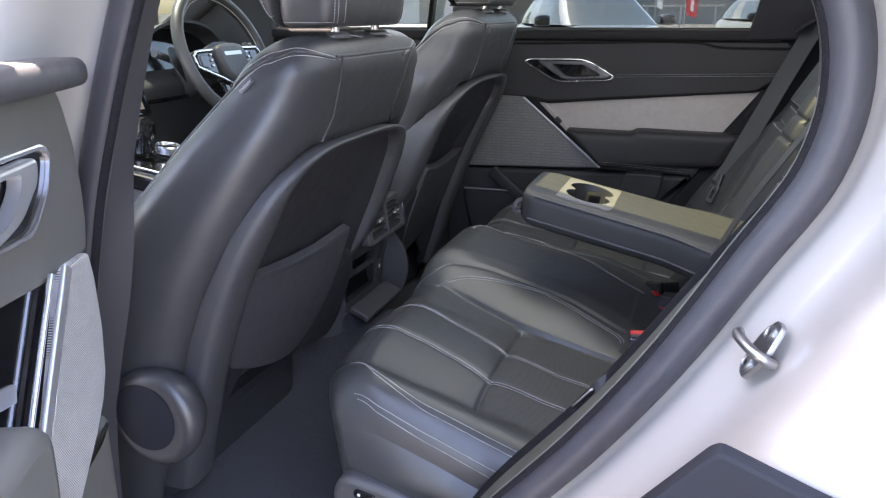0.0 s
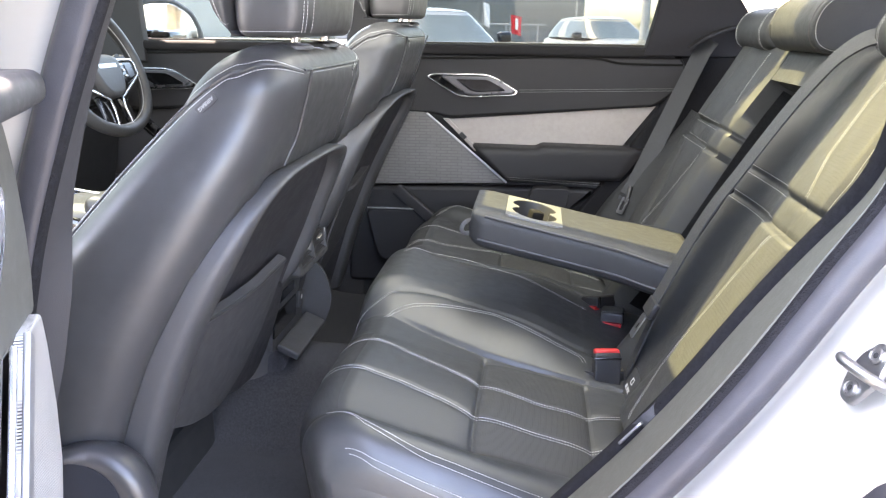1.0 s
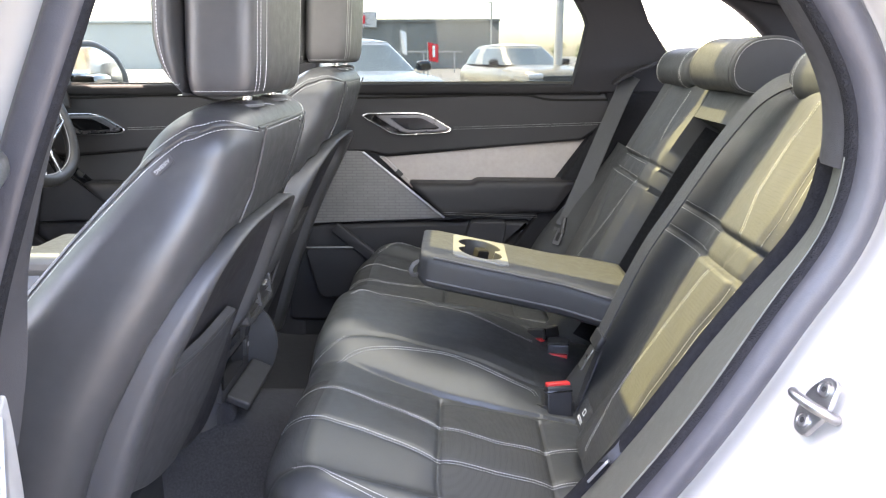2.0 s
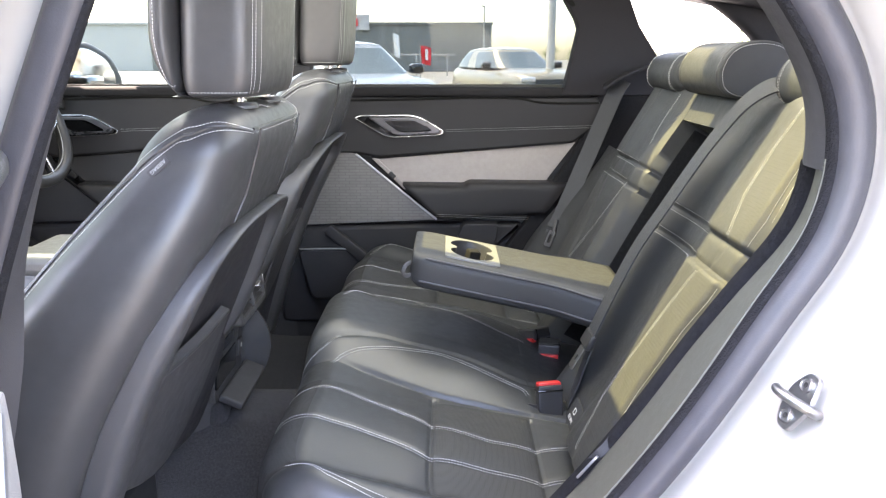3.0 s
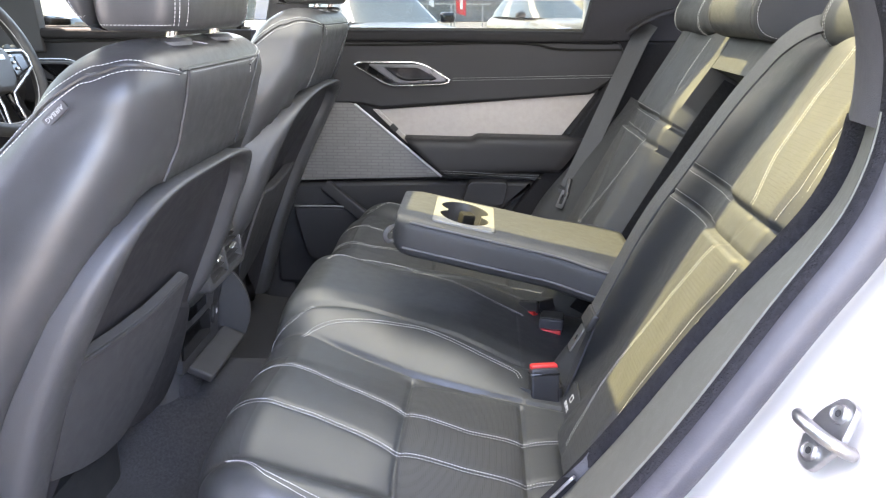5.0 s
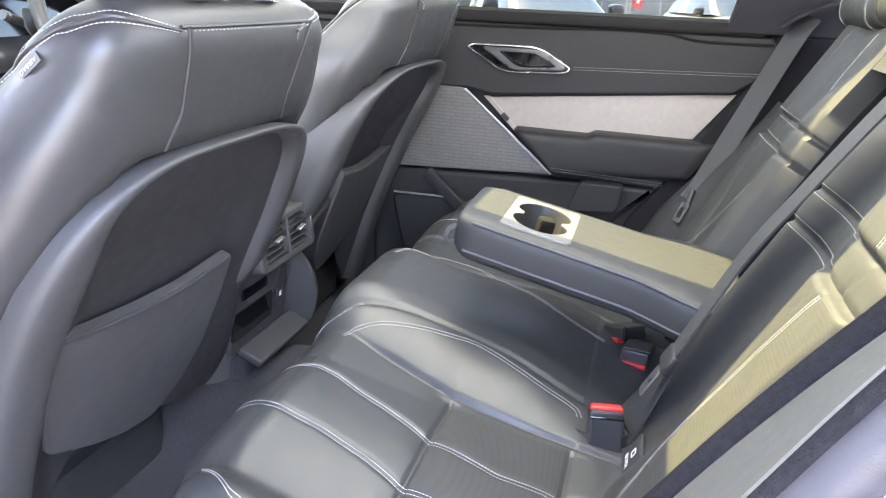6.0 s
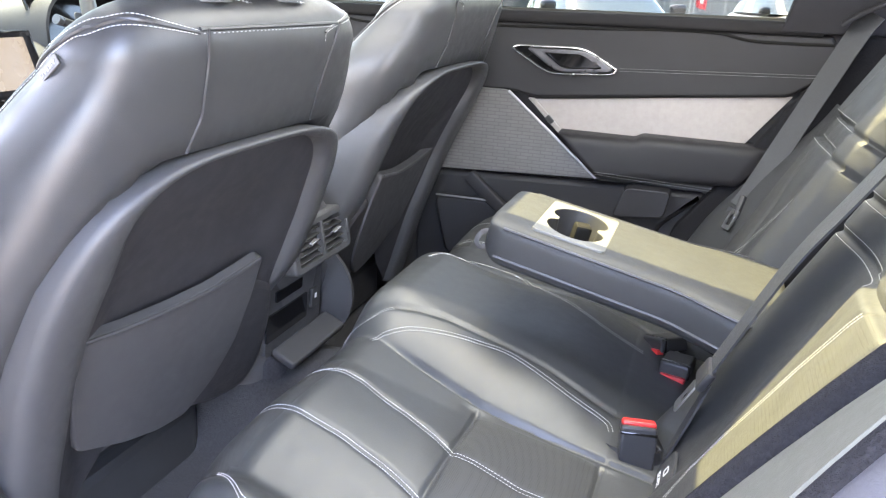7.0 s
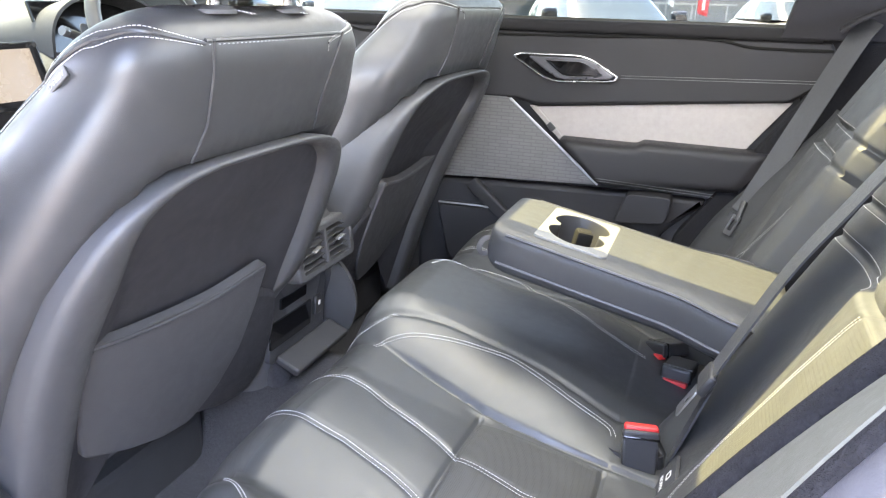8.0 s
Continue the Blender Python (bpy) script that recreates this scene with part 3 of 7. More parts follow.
    def on_leather(near, sg):
        fine = [(p.x, p.y) for p in spline([(a, v, 0) for a, v in near], 5)]
        ln = []
        for a, v in fine:
            p = seat_back(sg * a, v)
            n = (seat_back(sg * a + 0.01, v) - p).cross(seat_back(sg * a, v + 0.005) - p)
            n = n.normalized() * (1 if n.dot(out(p)) > 0 else -1)
            if abs(p.y) > 0.117:
                ln.append(p + n * 0.0012)
        return ln
    up_row, mid_row, low_row = lay(0.004, -0.001), lay(0.008, -0.0055), lay(0.012, -0.010)
    for sg in (-1, 1):
        stitches("stitching", [on_leather(up_row, sg)], out, st, width=0.0006)
        stitches("stitching", [on_leather(low_row, sg)], out, st, width=0.0006)
        seam("piping", [p - out(p) * 0.001 for p in on_leather(mid_row, sg)], out, st, LEATHER, 0.002)
    cap = [seat_back(a, 1.376) for a in frange(-1.2, 1.2, 120)]
    cap = [p + out(p) * 0.0005 for p in cap if -0.119 < p.y < 0.152]
    seam("seam", cap, out, st, LEATHER, 0.0022)
    stitches("stitching", [[p + Vector((0.004, 0, -0.0035)) for p in cap]], out, st, THREAD_GREY, length=0.003, gap=0.004, width=0.0008)
    # headrest: a box with a side panel, its front pad wrapping round
    def hr(a, v, x0=-0.353, x1=-0.226, w=0.135, n=5.0, z0=1.243, z1=1.445, r=0.030, e=6, tuck=0.0):
        t = v * 2 - 1
        k = (1 - abs(t) ** e) ** (1 / e) if abs(t) < 1 else 0
        cx, dx = (x0 + x1) / 2, (x1 - x0) / 2
        ins = r * (1 - k)
        c, s = math.cos(a), math.sin(a)
        z = z0 + (z1 - z0) * v
        return Vector((cx + (dx - ins) * math.copysign(abs(c) ** (2 / n), c) + (z - z0) * 0.07 + tuck * max(0.0, 1 - v / 0.45) ** 2, (w - ins) * math.copysign(abs(s) ** (2 / n), s), z))
    vv = [0, 0.004, 0.02, 0.05, 0.09, 0.15] + frange(0.22, 0.78, 10) + [0.85, 0.91, 0.95, 0.98, 0.996, 1]
    hd = part("headrest", grid("headrest", lambda a, v: hr(a, v, -0.331, -0.226), angs, vv, close_u=True, cap0=True, cap1=True), LEATHER, st)
    part("front_pad", grid("front_pad", lambda a, v: hr(a, v, -0.366, -0.327, 0.142, 3.5, r=0.05, e=3.2, tuck=0.020), angs, vv, close_u=True, cap0=True, cap1=True), LEATHER, hd)
    part("core", grid("core", lambda a, v: hr(a, 0.04 + v * 0.92, -0.325, -0.30, 0.115), angs, vv, close_u=True, cap0=True, cap1=True), PLASTIC_DARK, hd)
    hout = lambda p: Vector(((p.x + 0.27) / 0.043 if abs(p.x + 0.262) > 0.036 else 0, p.y / 0.06, 0)).normalized()
    for sg in (-1, 1):
        rows = [[hr(sg * radians(d), v, -0.331, -0.226) for v in frange(0.03, 0.97, 40)] for d in (50, 42, 28)]
        low = [hr(sg * radians(d), 0.035, -0.331, -0.226) for d in frange(55, 128, 24)]
        stitches("stitching", rows + [low], hout, hd, width=0.0006)
        f2 = [hr(sg * radians(d), v, -0.366, -0.327, 0.142, 3.5, r=0.05, e=3.2, tuck=0.020) for d, v in [(92, 0.97 - 0.89 * k / 40) for k in range(41)] + [(92 - 7 * k, 0.08 - 0.012 * k + 0.004 * k * k) for k in range(1, 5)]]
        stitches("stitching", [f2], hout, hd, width=0.0006)
    for y in (-0.068, 0.068):
        part("headrest_post", sweep("headrest_post", [(-0.268, y, 1.19), (-0.258, y, 1.27)], circle(0.0065, 12), up=(0, 1, 0)), CHROME, st, "chrome headrest post")
        part("post_collar", lathe("post_collar", [(0.021, 0), (0.021, 0.004), (0.017, 0.008), (0.008, 0.0085)], Matrix.Translation((-0.262, y, 1.228)) @ Matrix.Diagonal((1, 1.3, 1, 1)), 20), PLASTIC, st)
    for y in (-0.05, 0.055):
        ln = [Vector((-0.298 + 0.066 * k / 10, y + 0.012 * k / 10, 1.2365 - 0.010 * (k / 10) ** 2 - 0.012 * (1 - k / 10) ** 2)) for k in range(11)]
        stitches("stitching", [ln, [p + Vector((0, 0.006, 0)) for p in ln]], lambda p: (0, 0, 1), st)
    # cushion and base, mostly out of sight behind the backrest
    def cush(a, v):
        n, c, s = 4.0, math.cos(a), math.sin(a)
        k = (1 - (2 * v - 1) ** 4) ** 0.25 if 0 < v < 1 else 0
        return (-0.86 + (0.27 - 0.05 * (1 - k)) * math.copysign(abs(c) ** (2 / n), c), (0.275 - 0.05 * (1 - k)) * math.copysign(abs(s) ** (2 / n), s), 0.55 + 0.17 * v + 0.05 * (-(c) * 0.5))
    part("cushion", grid("cushion", cush, angs, [0, 0.01, 0.05, 0.15, 0.3, 0.5, 0.7, 0.85, 0.95, 0.99, 1], close_u=True, cap0=True, cap1=True), LEATHER, st)
    part("seat_base", rbox("seat_base", (0.50, 0.42, 0.12), pose(-0.80, 0, 0.50), 0.02), PLASTIC_DARK, st)
    for sg in (-1,):
        HB = basis((-0.474, sg * 0.284, 0.684), (1, 0, 0), (0, 0, -sg))
        part("hinge_cover", lathe("hinge_cover", [(0.030, -0.05), (0.062, -0.024), (0.074, -0.004), (0.0775, 0.008), (0.0770, 0.018), (0.073, 0.026), (0.066, 0.0305), (0.060, 0.0315), (0.057, 0.0305), (0.040, 0.0312), (0.002, 0.0315)], HB, 52), HINGE, st, "round plastic hinge cover")
        part("hinge_disc", lathe("hinge_disc", [(0.054, 0.026), (0.0545, 0.0318), (0.050, 0.0330), (0.002, 0.0345)], HB @ pose(-0.008, 0.006, 0), 40), ARCH_BLACK, st, "matt black disc")
        part("side_valance", prism("side_valance", round_poly([(-1.12, 0.48), (-1.12, 0.60), (-0.72, 0.62), (-0.64, 0.58), (-0.62, 0.50)], 0.03), 0.03, basis((0, sg * 0.262, 0), (1, 0, 0), (0, 0, -sg)) @ Matrix.Diagonal((1, -sg, 1, 1)), 0.006), PLASTIC, st)
    if tag:
        p = min((seat_back(radians(-d), v / 100) for d in range(95, 150, 2) for v in range(70, 120)), key=lambda q: (q - Vector((-0.322, -0.212, 1.168))).length)
        d1 = Vector((-0.55, -0.05, -0.48)).normalized()
        nn = out(p)
        fr = basis(p + nn * 0.002, d1, nn.cross(d1))
        tg = part("airbag_tag", prism("airbag_tag", rrect(0.030, 0.011, 0.0015), 0.002, fr, 0.0006), LEATHER, st, "small sewn tag")
        cu = bpy.data.curves.new("lettering", "FONT")
        cu.body, cu.size, cu.align_x, cu.align_y, cu.extrude = "AIRBAG", 0.0068, "CENTER", "CENTER", 0.0002
        tx = new("lettering", cu)
        dg = bpy.context.evaluated_depsgraph_get()
        me = bpy.data.meshes.new_from_object(tx.evaluated_get(dg))
        bpy.data.objects.remove(tx)
        me.transform(fr @ pose(0, 0, 0.0004))
        part("lettering", me, THREAD_GREY, tg)
    return st


seat_l = front_seat("black leather front passenger seat with white stitching", True)
SEAT_L, SEAT_R2 = pose(-0.75, -0.336, 0.45), pose(-0.747, 0.405, 0.483) @ Matrix.Diagonal((1, -1, 1, 1))      # the driver's seat is handed
seat_r = copy_thing(seat_l, SEAT_R2)
seat_l.matrix_basis = SEAT_L
tagged(seat_r, "black leather driver's seat with white stitching behind the wheel", "car seat")
for o in list(seat_r.children_recursive):
    if o.name.startswith(("airbag_tag", "lettering", "hinge_cover", "hinge_disc", "side_valance")):
        bpy.data.objects.remove(o)

# ---- rear bench ----
BY0, BY1 = -0.605, 0.675     # the bench's ends


CREASE = [(-0.20, 0.186), (-0.17, 0.194), (-0.118, 0.207), (-0.069, 0.222), (-0.014, 0.237), (0.029, 0.244), (0.108, 0.250), (0.2, 0.250)]      # foot of the middle seat's slope
ROW_1 = [(-0.26, 0.306), (-0.19, 0.300), (-0.16, 0.302), (-0.12, 0.318), (-0.085, 0.328), (-0.012, 0.358), (0.078, 0.376), (0.156, 0.366), (0.23, 0.336), (0.30, 0.33)]
ROW_2 = [(-0.26, 0.412), (-0.18, 0.418), (-0.13, 0.421), (-0.07, 0.436), (-0.018, 0.455), (0.073, 0.464), (0.152, 0.462), (0.22, 0.434), (0.30, 0.42)]
ARCH = [(-0.200, 0.198), (-0.182, 0.175), (-0.150, 0.155), (-0.10, 0.142), (-0.045, 0.138), (0.0, 0.140), (0.057, 0.160), (0.10, 0.172), (0.138, 0.178), (0.155, 0.184), (0.162, 0.198)]
ARCH_FAR = [(-0.21, 0.06), (-0.195, 0.085), (-0.17, 0.106), (-0.150, 0.126), (-0.12, 0.148), (-0.08, 0.142), (-0.036, 0.124), (0.035, 0.092), (0.10, 0.064), (0.177, 0.052)]
FOLD = [(-0.26, 0.175), (-0.223, 0.159), (-0.19, 0.130), (-0.156, 0.118), (-0.108, 0.111), (-0.05, 0.118), (0.0, 0.126), (0.083, 0.149), (0.134, 0.157), (0.16, 0.158), (0.225, 0.139)]
CROSS = (-0.014, 0.156)


def cushion_top(x, y):
    """Height of the rear cushion's leather."""
    yy = abs(y - YC)
    foot = lerp_table(CREASE, x)
    z = 0.714 - 0.19 * (x + 0.014) + 0.35 * max(0.0, -(x + 0.014)) ** 2
    z += 0.022 * smoothstep(0.53, 0.585, yy) * smoothstep(0.22, -0.1, x)       # side bolster
    hump = 1 - min(1.0, max(0.0, (yy - foot + 0.110) / 0.110)) ** 1.7
    z += 0.040 * hump * (1 - 0.75 * smoothstep(0.04, 0.22, x))                  # raised middle seat
    fold = lerp_table(FOLD, x)
    z += 0.006 * (1 - smoothstep(fold - 0.05, fold, yy)) - 0.0045 * math.exp(-((yy - fold) / 0.0055) ** 2)   # pad on it, with a tucked edge
    z -= 0.006 * math.exp(-((yy - foot) / 0.004) ** 2) * smoothstep(-0.19, -0.12, x)
    z += 0.010 * math.sin(math.pi * min(1, max(0, (yy - 0.27) / 0.27))) * smoothstep(0.2, 0.0, x)
    for row in (ROW_1, ROW_2):                                                  # sewn furrows along the seat
        z -= 0.0028 * math.exp(-((yy - lerp_table(row, x)) / 0.0055) ** 2)
    if foot < yy < 0.56:
        e = smoothstep(foot, foot + 0.02, yy)
        for g in CROSS:                                                         # cross seams
            z -= e * (0.004 * math.exp(-((x - g) / 0.004) ** 2) + 0.004 * math.exp(-((x - g) / 0.02) ** 2))
    return z


CU_R, CU_X = 0.075, -0.185    # nose radius, where it starts


def cushion(q, y):
    """q from 0 (rear) to 1 (start of the nose) to 2 (round it) to 3 (down the front)."""
    yy = abs(y - YC)
    side = max(0.0, yy - 0.585) / 0.055
    drop = 0.07 * (1 - math.sqrt(max(0, 1 - min(1, side) ** 2)))
    bend = 0.065 * smoothstep(0.47, 0.66, yy) ** 1.5            # the front corners are rounded
    if q <= 1:
        x = 0.30 + (CU_X - 0.30) * q
        return Vector((x + bend * smoothstep(0.4, 1.0, q), y, cushion_top(x, y) - drop))
    if q <= 2:
        a = (q - 1) * math.pi / 2
        x = CU_X - CU_R * math.sin(a)
        return Vector((x + 0.3 * drop * math.sin(a) + bend, y, cushion_top(CU_X + (x - CU_X) * 0.5, y) - CU_R * (1 - math.cos(a)) - drop * math.cos(a)))
    z1 = cushion_top(CU_X - CU_R * 0.5, y) - CU_R
    return Vector((CU_X - CU_R + 0.3 * drop + bend + 0.03 * (q - 2), y, z1 + (0.50 - z1) * (q - 2)))


def cush_n(p):
    e = 0.004
    if p.x > CU_X:
        a = (cushion_top(p.x + e, p.y) - cushion_top(p.x - e, p.y)) / (2 * e)
        b = (cushion_top(p.x, p.y + e) - cushion_top(p.x, p.y - e)) / (2 * e)
        return Vector((-a, -b, 1)).normalized()
    a = math.asin(min(1, (CU_X - p.x) / CU_R))
    return Vector((-math.sin(a), 0, math.cos(a) + 0.05)).normalized()


def clustered(a, b, n, marks, w=0.012):
    xs = set(frange(a, b, n))
    for m in marks:
        for d in (-1, -0.5, -0.25, 0, 0.25, 0.5, 1):
            xs.add(m + d * w)
    return sorted(x for x in xs if a <= x <= b)


bench = thing("rear_bench", "black leather rear bench seat with white twin stitching", "car seat", at=(0.05, YC, 0.45))
qx = lambda x: (0.30 - x) / (0.30 - CU_X)
qs = sorted(set([0] + [qx(x) for x in clustered(-0.18, 0.295, 76, CROSS)] + frange(1, 2, 14) + [2.3, 2.6, 3]))
marks = [YC + s * g for s in (-1, 1) for g in (0.24, 0.345, 0.368, 0.38, 0.432, 0.46, 0.47)]
ys = clustered(BY0, BY1, 340, marks)
ys = sorted(set(ys + [BY0 + d for d in (0.001, 0.004, 0.009, 0.016, 0.024)] + [BY1 - d for d in (0.001, 0.004, 0.009, 0.016, 0.024)]))
seat_cushion = part("seat_cushion", grid("seat_cushion", cushion, qs, ys), LEATHER_SEAT, bench)
seat_cushion.data.materials.append(LEATHER_PERF)
for pg in seat_cushion.data.polygons:            # perforated inserts
    x, yy = pg.center.x, abs(pg.center.y - YC)
    if 0.262 < yy < 0.545 and CROSS[0] < x < CROSS[1] or x < -0.20 and 0.27 < yy < 0.56:
        pg.material_index = 1
# side faces of the cushion
for y, sg in ((BY0, -1), (BY1, 1)):
    top = [cushion(q, y) for q in qs]

    def side_f(u, v, top=top, sg=sg):
        p = top[u]
        return (p.x + 0.02 * v * smoothstep(-0.10, -0.22, p.x), p.y + sg * 0.014 * math.sin(math.pi * min(1, v * 1.1)) * smoothstep(-0.20, -0.06, p.x), p.z + (min(0.60, p.z - 0.002) - p.z) * v)
    part("side_face", grid("side_face", side_f, list(range(len(top))), frange(0, 1, 22)), LEATHER_SEAT, bench)
# stitching along the seat
lines = []
for s in (-1, 1):
    for row in (ROW_1, ROW_2):
        for d in (-0.0035, 0.0035):
            ln = []
            for q in frange(0.14, 1.75, 110):
                x = cushion(q, YC).x
                p = cushion(q, YC + s * (lerp_table(row, x) + d))
                ln.append(p + cush_n(p) * 0.0004)
            lines.append(ln)
    # arched seam of the middle seat, and the soft fold above it
    def over(table, s=s):
        out = []
        for p in spline([(x, yy, 0) for x, yy in table], 8):
            q = qx(p.x) if p.x > CU_X else 1 + math.asin(min(1.0, (CU_X - p.x) / CU_R)) / (math.pi / 2)
            out.append(cushion(q, YC + s * p.y))
        return out
    A = over(ARCH if s < 0 else ARCH_FAR)
    for d in (0.0, 0.0065):
        lines.append([p + cush_n(p) * 0.001 for p in offset_line(A, cush_n, d)])
    if s < 0:
        for d in (-0.003, 0.003):
            lines.append([p + cush_n(p) * 0.0008 for p in offset_line(over(FOLD[:3]), cush_n, d)])
    for g in CROSS:
        seam("seam", [cushion(qx(g), YC + s * y) - Vector((0, 0, 0.0022)) for y in frange(0.262 if g > 0 else 0.255, 0.545, 50)], cush_n, bench, LEATHER, 0.0016)
    # twin rows along the outer bolster
    for g, curl in ((0.6075, 0.06), (0.6155, 0.06), (0.6325, 0.008), (0.6365, 0.008)):
        lines.append([cushion(q, YC + s * (g - curl * smoothstep(0.80, 1.32, q))) + Vector((0, s * 0.0008, 0.001)) for q in frange(0.10, 1.32, 100)])
stitches("stitching", lines, lambda p: cush_n(p) if abs(p.y - YC) < 0.60 else Vector((0, math.copysign(1, p.y - YC), 0.5)), bench)
for y, sg in ((BY0, -1), (BY1, 1)):
    bt = part("base_trim", prism("base_trim", round_poly([(-0.19, 0.50), (-0.185, 0.625), (-0.165, 0.648), (-0.11, 0.640), (0.06, 0.595), (0.06, 0.50)], 0.02), 0.06, basis((0, y + sg * 0.022, 0), (1, 0, 0), (0, 0, 1)) @ Matrix.Diagonal((1, 1, -sg, 1)), 0.01, 3), PLASTIC, bench, "moulded plastic base trim")
    sw = part("seat_switch", prism("seat_switch", rrect(0.034, 0.014, 0.0065), 0.006, basis((-0.133, y + sg * 0.025, 0.622), (1, 0, -0.2), (0, 0, 1)) @ Matrix.Diagonal((1, 1, -sg, 1)), 0.001), PIANO, bt, "small oval seat switch")
    for dx in (-0.008, 0.008):
        part("switch_mark", rbox("switch_mark", (0.004, 0.0006, 0.004), pose(-0.133 + dx, y + sg * 0.0255, 0.622 - 0.2 * dx), 0), WHITE, bench)
part("bench_base", rbox("bench_base", (0.48, 1.24, 0.12), pose(0.06, YC, 0.52), 0.01), PLASTIC, bench)

# backrest: a leaning slab with bolsters and a gap for the armrest
BO = Vector((0.262, 0, 0.665))
BU = Vector((0.52, 0, 1.0)).normalized()
BN = Vector((-BU.z, 0, BU.x))
B_TOP = 0.650


STRIP_LIFT = 0.032     # the far half's cross strip sits higher


def back_d(y, s):
    """How far the leather stands out of the backrest's plane."""
    yy = abs(y - YC)
    if y < YC:
        pad = 0.038 * math.exp(-((yy - 0.425) / 0.118) ** 4)
    else:
        pad = 0.016 * math.exp(-((yy - 0.385) / 0.072) ** 4)
    inner = 0.027 * math.exp(-((yy - 0.152) / 0.036) ** 2)
    d = 0.020 + pad * (1 - 0.3 * smoothstep(0.42, 0.60, s)) + inner * (1 - smoothstep(0.45, 0.6, s))
    if y < YC:
        e = OUT_SEAM(s, True)
        d -= 0.012 * smoothstep(e - 0.012, e + 0.008, yy) + 0.05 * smoothstep(e + 0.008, e + 0.034, yy) ** 2
    else:
        d -= 0.060 * smoothstep(0.405, 0.490, yy) ** 1.5
    lift = STRIP_LIFT if y > YC else 0.0
    strip = smoothstep(0.350, 0.358, s - lift) * (1 - smoothstep(0.398, 0.406, s - lift))
    d -= 0.009 * strip * smoothstep(0.30, 0.335, yy)
    for g in (0.354, 0.402):
        d -= 0.005 * math.exp(-((s - lift - g) / 0.005) ** 2)
    d -= 0.030 * (max(0, (s - B_TOP + 0.04) / 0.04)) ** 2
    d += 0.010 * smoothstep(0.12, 0.0, s)
    for e in (IN_SEAM(s, y < YC), OUT_SEAM(s, y < YC)):
        d -= 0.0022 * math.exp(-((yy - e) / 0.005) ** 2)
    return d


def IN_SEAM(s, near):
    """The padded outer panel's inner sewn line: its distance from the car's middle, up the backrest."""
    if near:
        return lerp_table([(0.0, 0.418), (0.03, 0.402), (0.064, 0.386), (0.098, 0.365), (0.141, 0.367), (0.20, 0.381), (0.262, 0.392), (0.33, 0.408), (0.387, 0.432), (0.418, 0.434), (0.47, 0.408), (0.55, 0.392), (0.65, 0.402)], s)
    return lerp_table([(0.0, 0.372), (0.03, 0.345), (0.07, 0.322), (0.15, 0.318), (0.25, 0.326), (0.35, 0.356), (0.40, 0.380), (0.45, 0.366), (0.55, 0.352), (0.65, 0.352)], s)


def OUT_SEAM(s, near):
    if near:
        return lerp_table([(0.0, 0.493), (0.058, 0.470), (0.105, 0.458), (0.15, 0.457), (0.206, 0.464), (0.266, 0.470), (0.32, 0.484), (0.37, 0.488), (0.45, 0.494), (0.51, 0.484), (0.57, 0.478), (0.65, 0.478)], s)
    return lerp_table([(0.0, 0.428), (0.06, 0.408), (0.12, 0.398), (0.20, 0.408), (0.28, 0.430), (0.37, 0.456), (0.45, 0.450), (0.65, 0.446)], s)


def back_p(y, s):
    out = 0.030 * smoothstep(0.40, 0.478, y - YC) * smoothstep(0.42, 0.22, s)      # the far half is narrower below the strip
    if y < YC - 0.42:                                                               # the near half's edge follows its outer seam
        y = YC - 0.42 + (y - YC + 0.42) * (OUT_SEAM(s, True) - 0.388) / 0.10
    return BO + BU * s + BN * back_d(y, s) + Vector((0, y - math.copysign(out, y - YC), 0))


def backrest_piece(name, y0, y1, s0, s1, marks_y, mat_=LEATHER_BACK):
    us = clustered(y0, y1, max(6, int((y1 - y0) / 0.012)), marks_y)
    vs = clustered(s0, s1, 40, [g + (STRIP_LIFT if y0 > YC else 0) for g in (0.342, 0.354, 0.402, 0.414)], 0.010)
    face = grid(name, back_p, us, vs)
    bm = bmesh.new()
    bm.from_mesh(face)
    ext = [e for e in bm.edges if e.is_boundary]
    r = bmesh.ops.extrude_edge_only(bm, edges=ext)
    nv = [v for v in r["geom"] if isinstance(v, bmesh.types.BMVert)]
    for v in nv:
        v.co -= BN * 0.10
    for f in bm.faces:
        f.smooth = True
    me = bpy.data.meshes.new(name)
    bmesh.ops.recalc_face_normals(bm, faces=bm.faces)
    bm.to_mesh(me)
    bm.free()
    ob = part(name, smooth_angle(me, 60), mat_, bench)
    ob.data.materials.append(LEATHER_PERF)
    for pg in ob.data.polygons:
        h = (pg.center - BO).dot(BU)
        if IN_SEAM(h, y0 < YC) < abs(pg.center.y - YC) < OUT_SEAM(h, y0 < YC) and not 0.35 < h < 0.41:
            pg.material_index = 1
    return ob


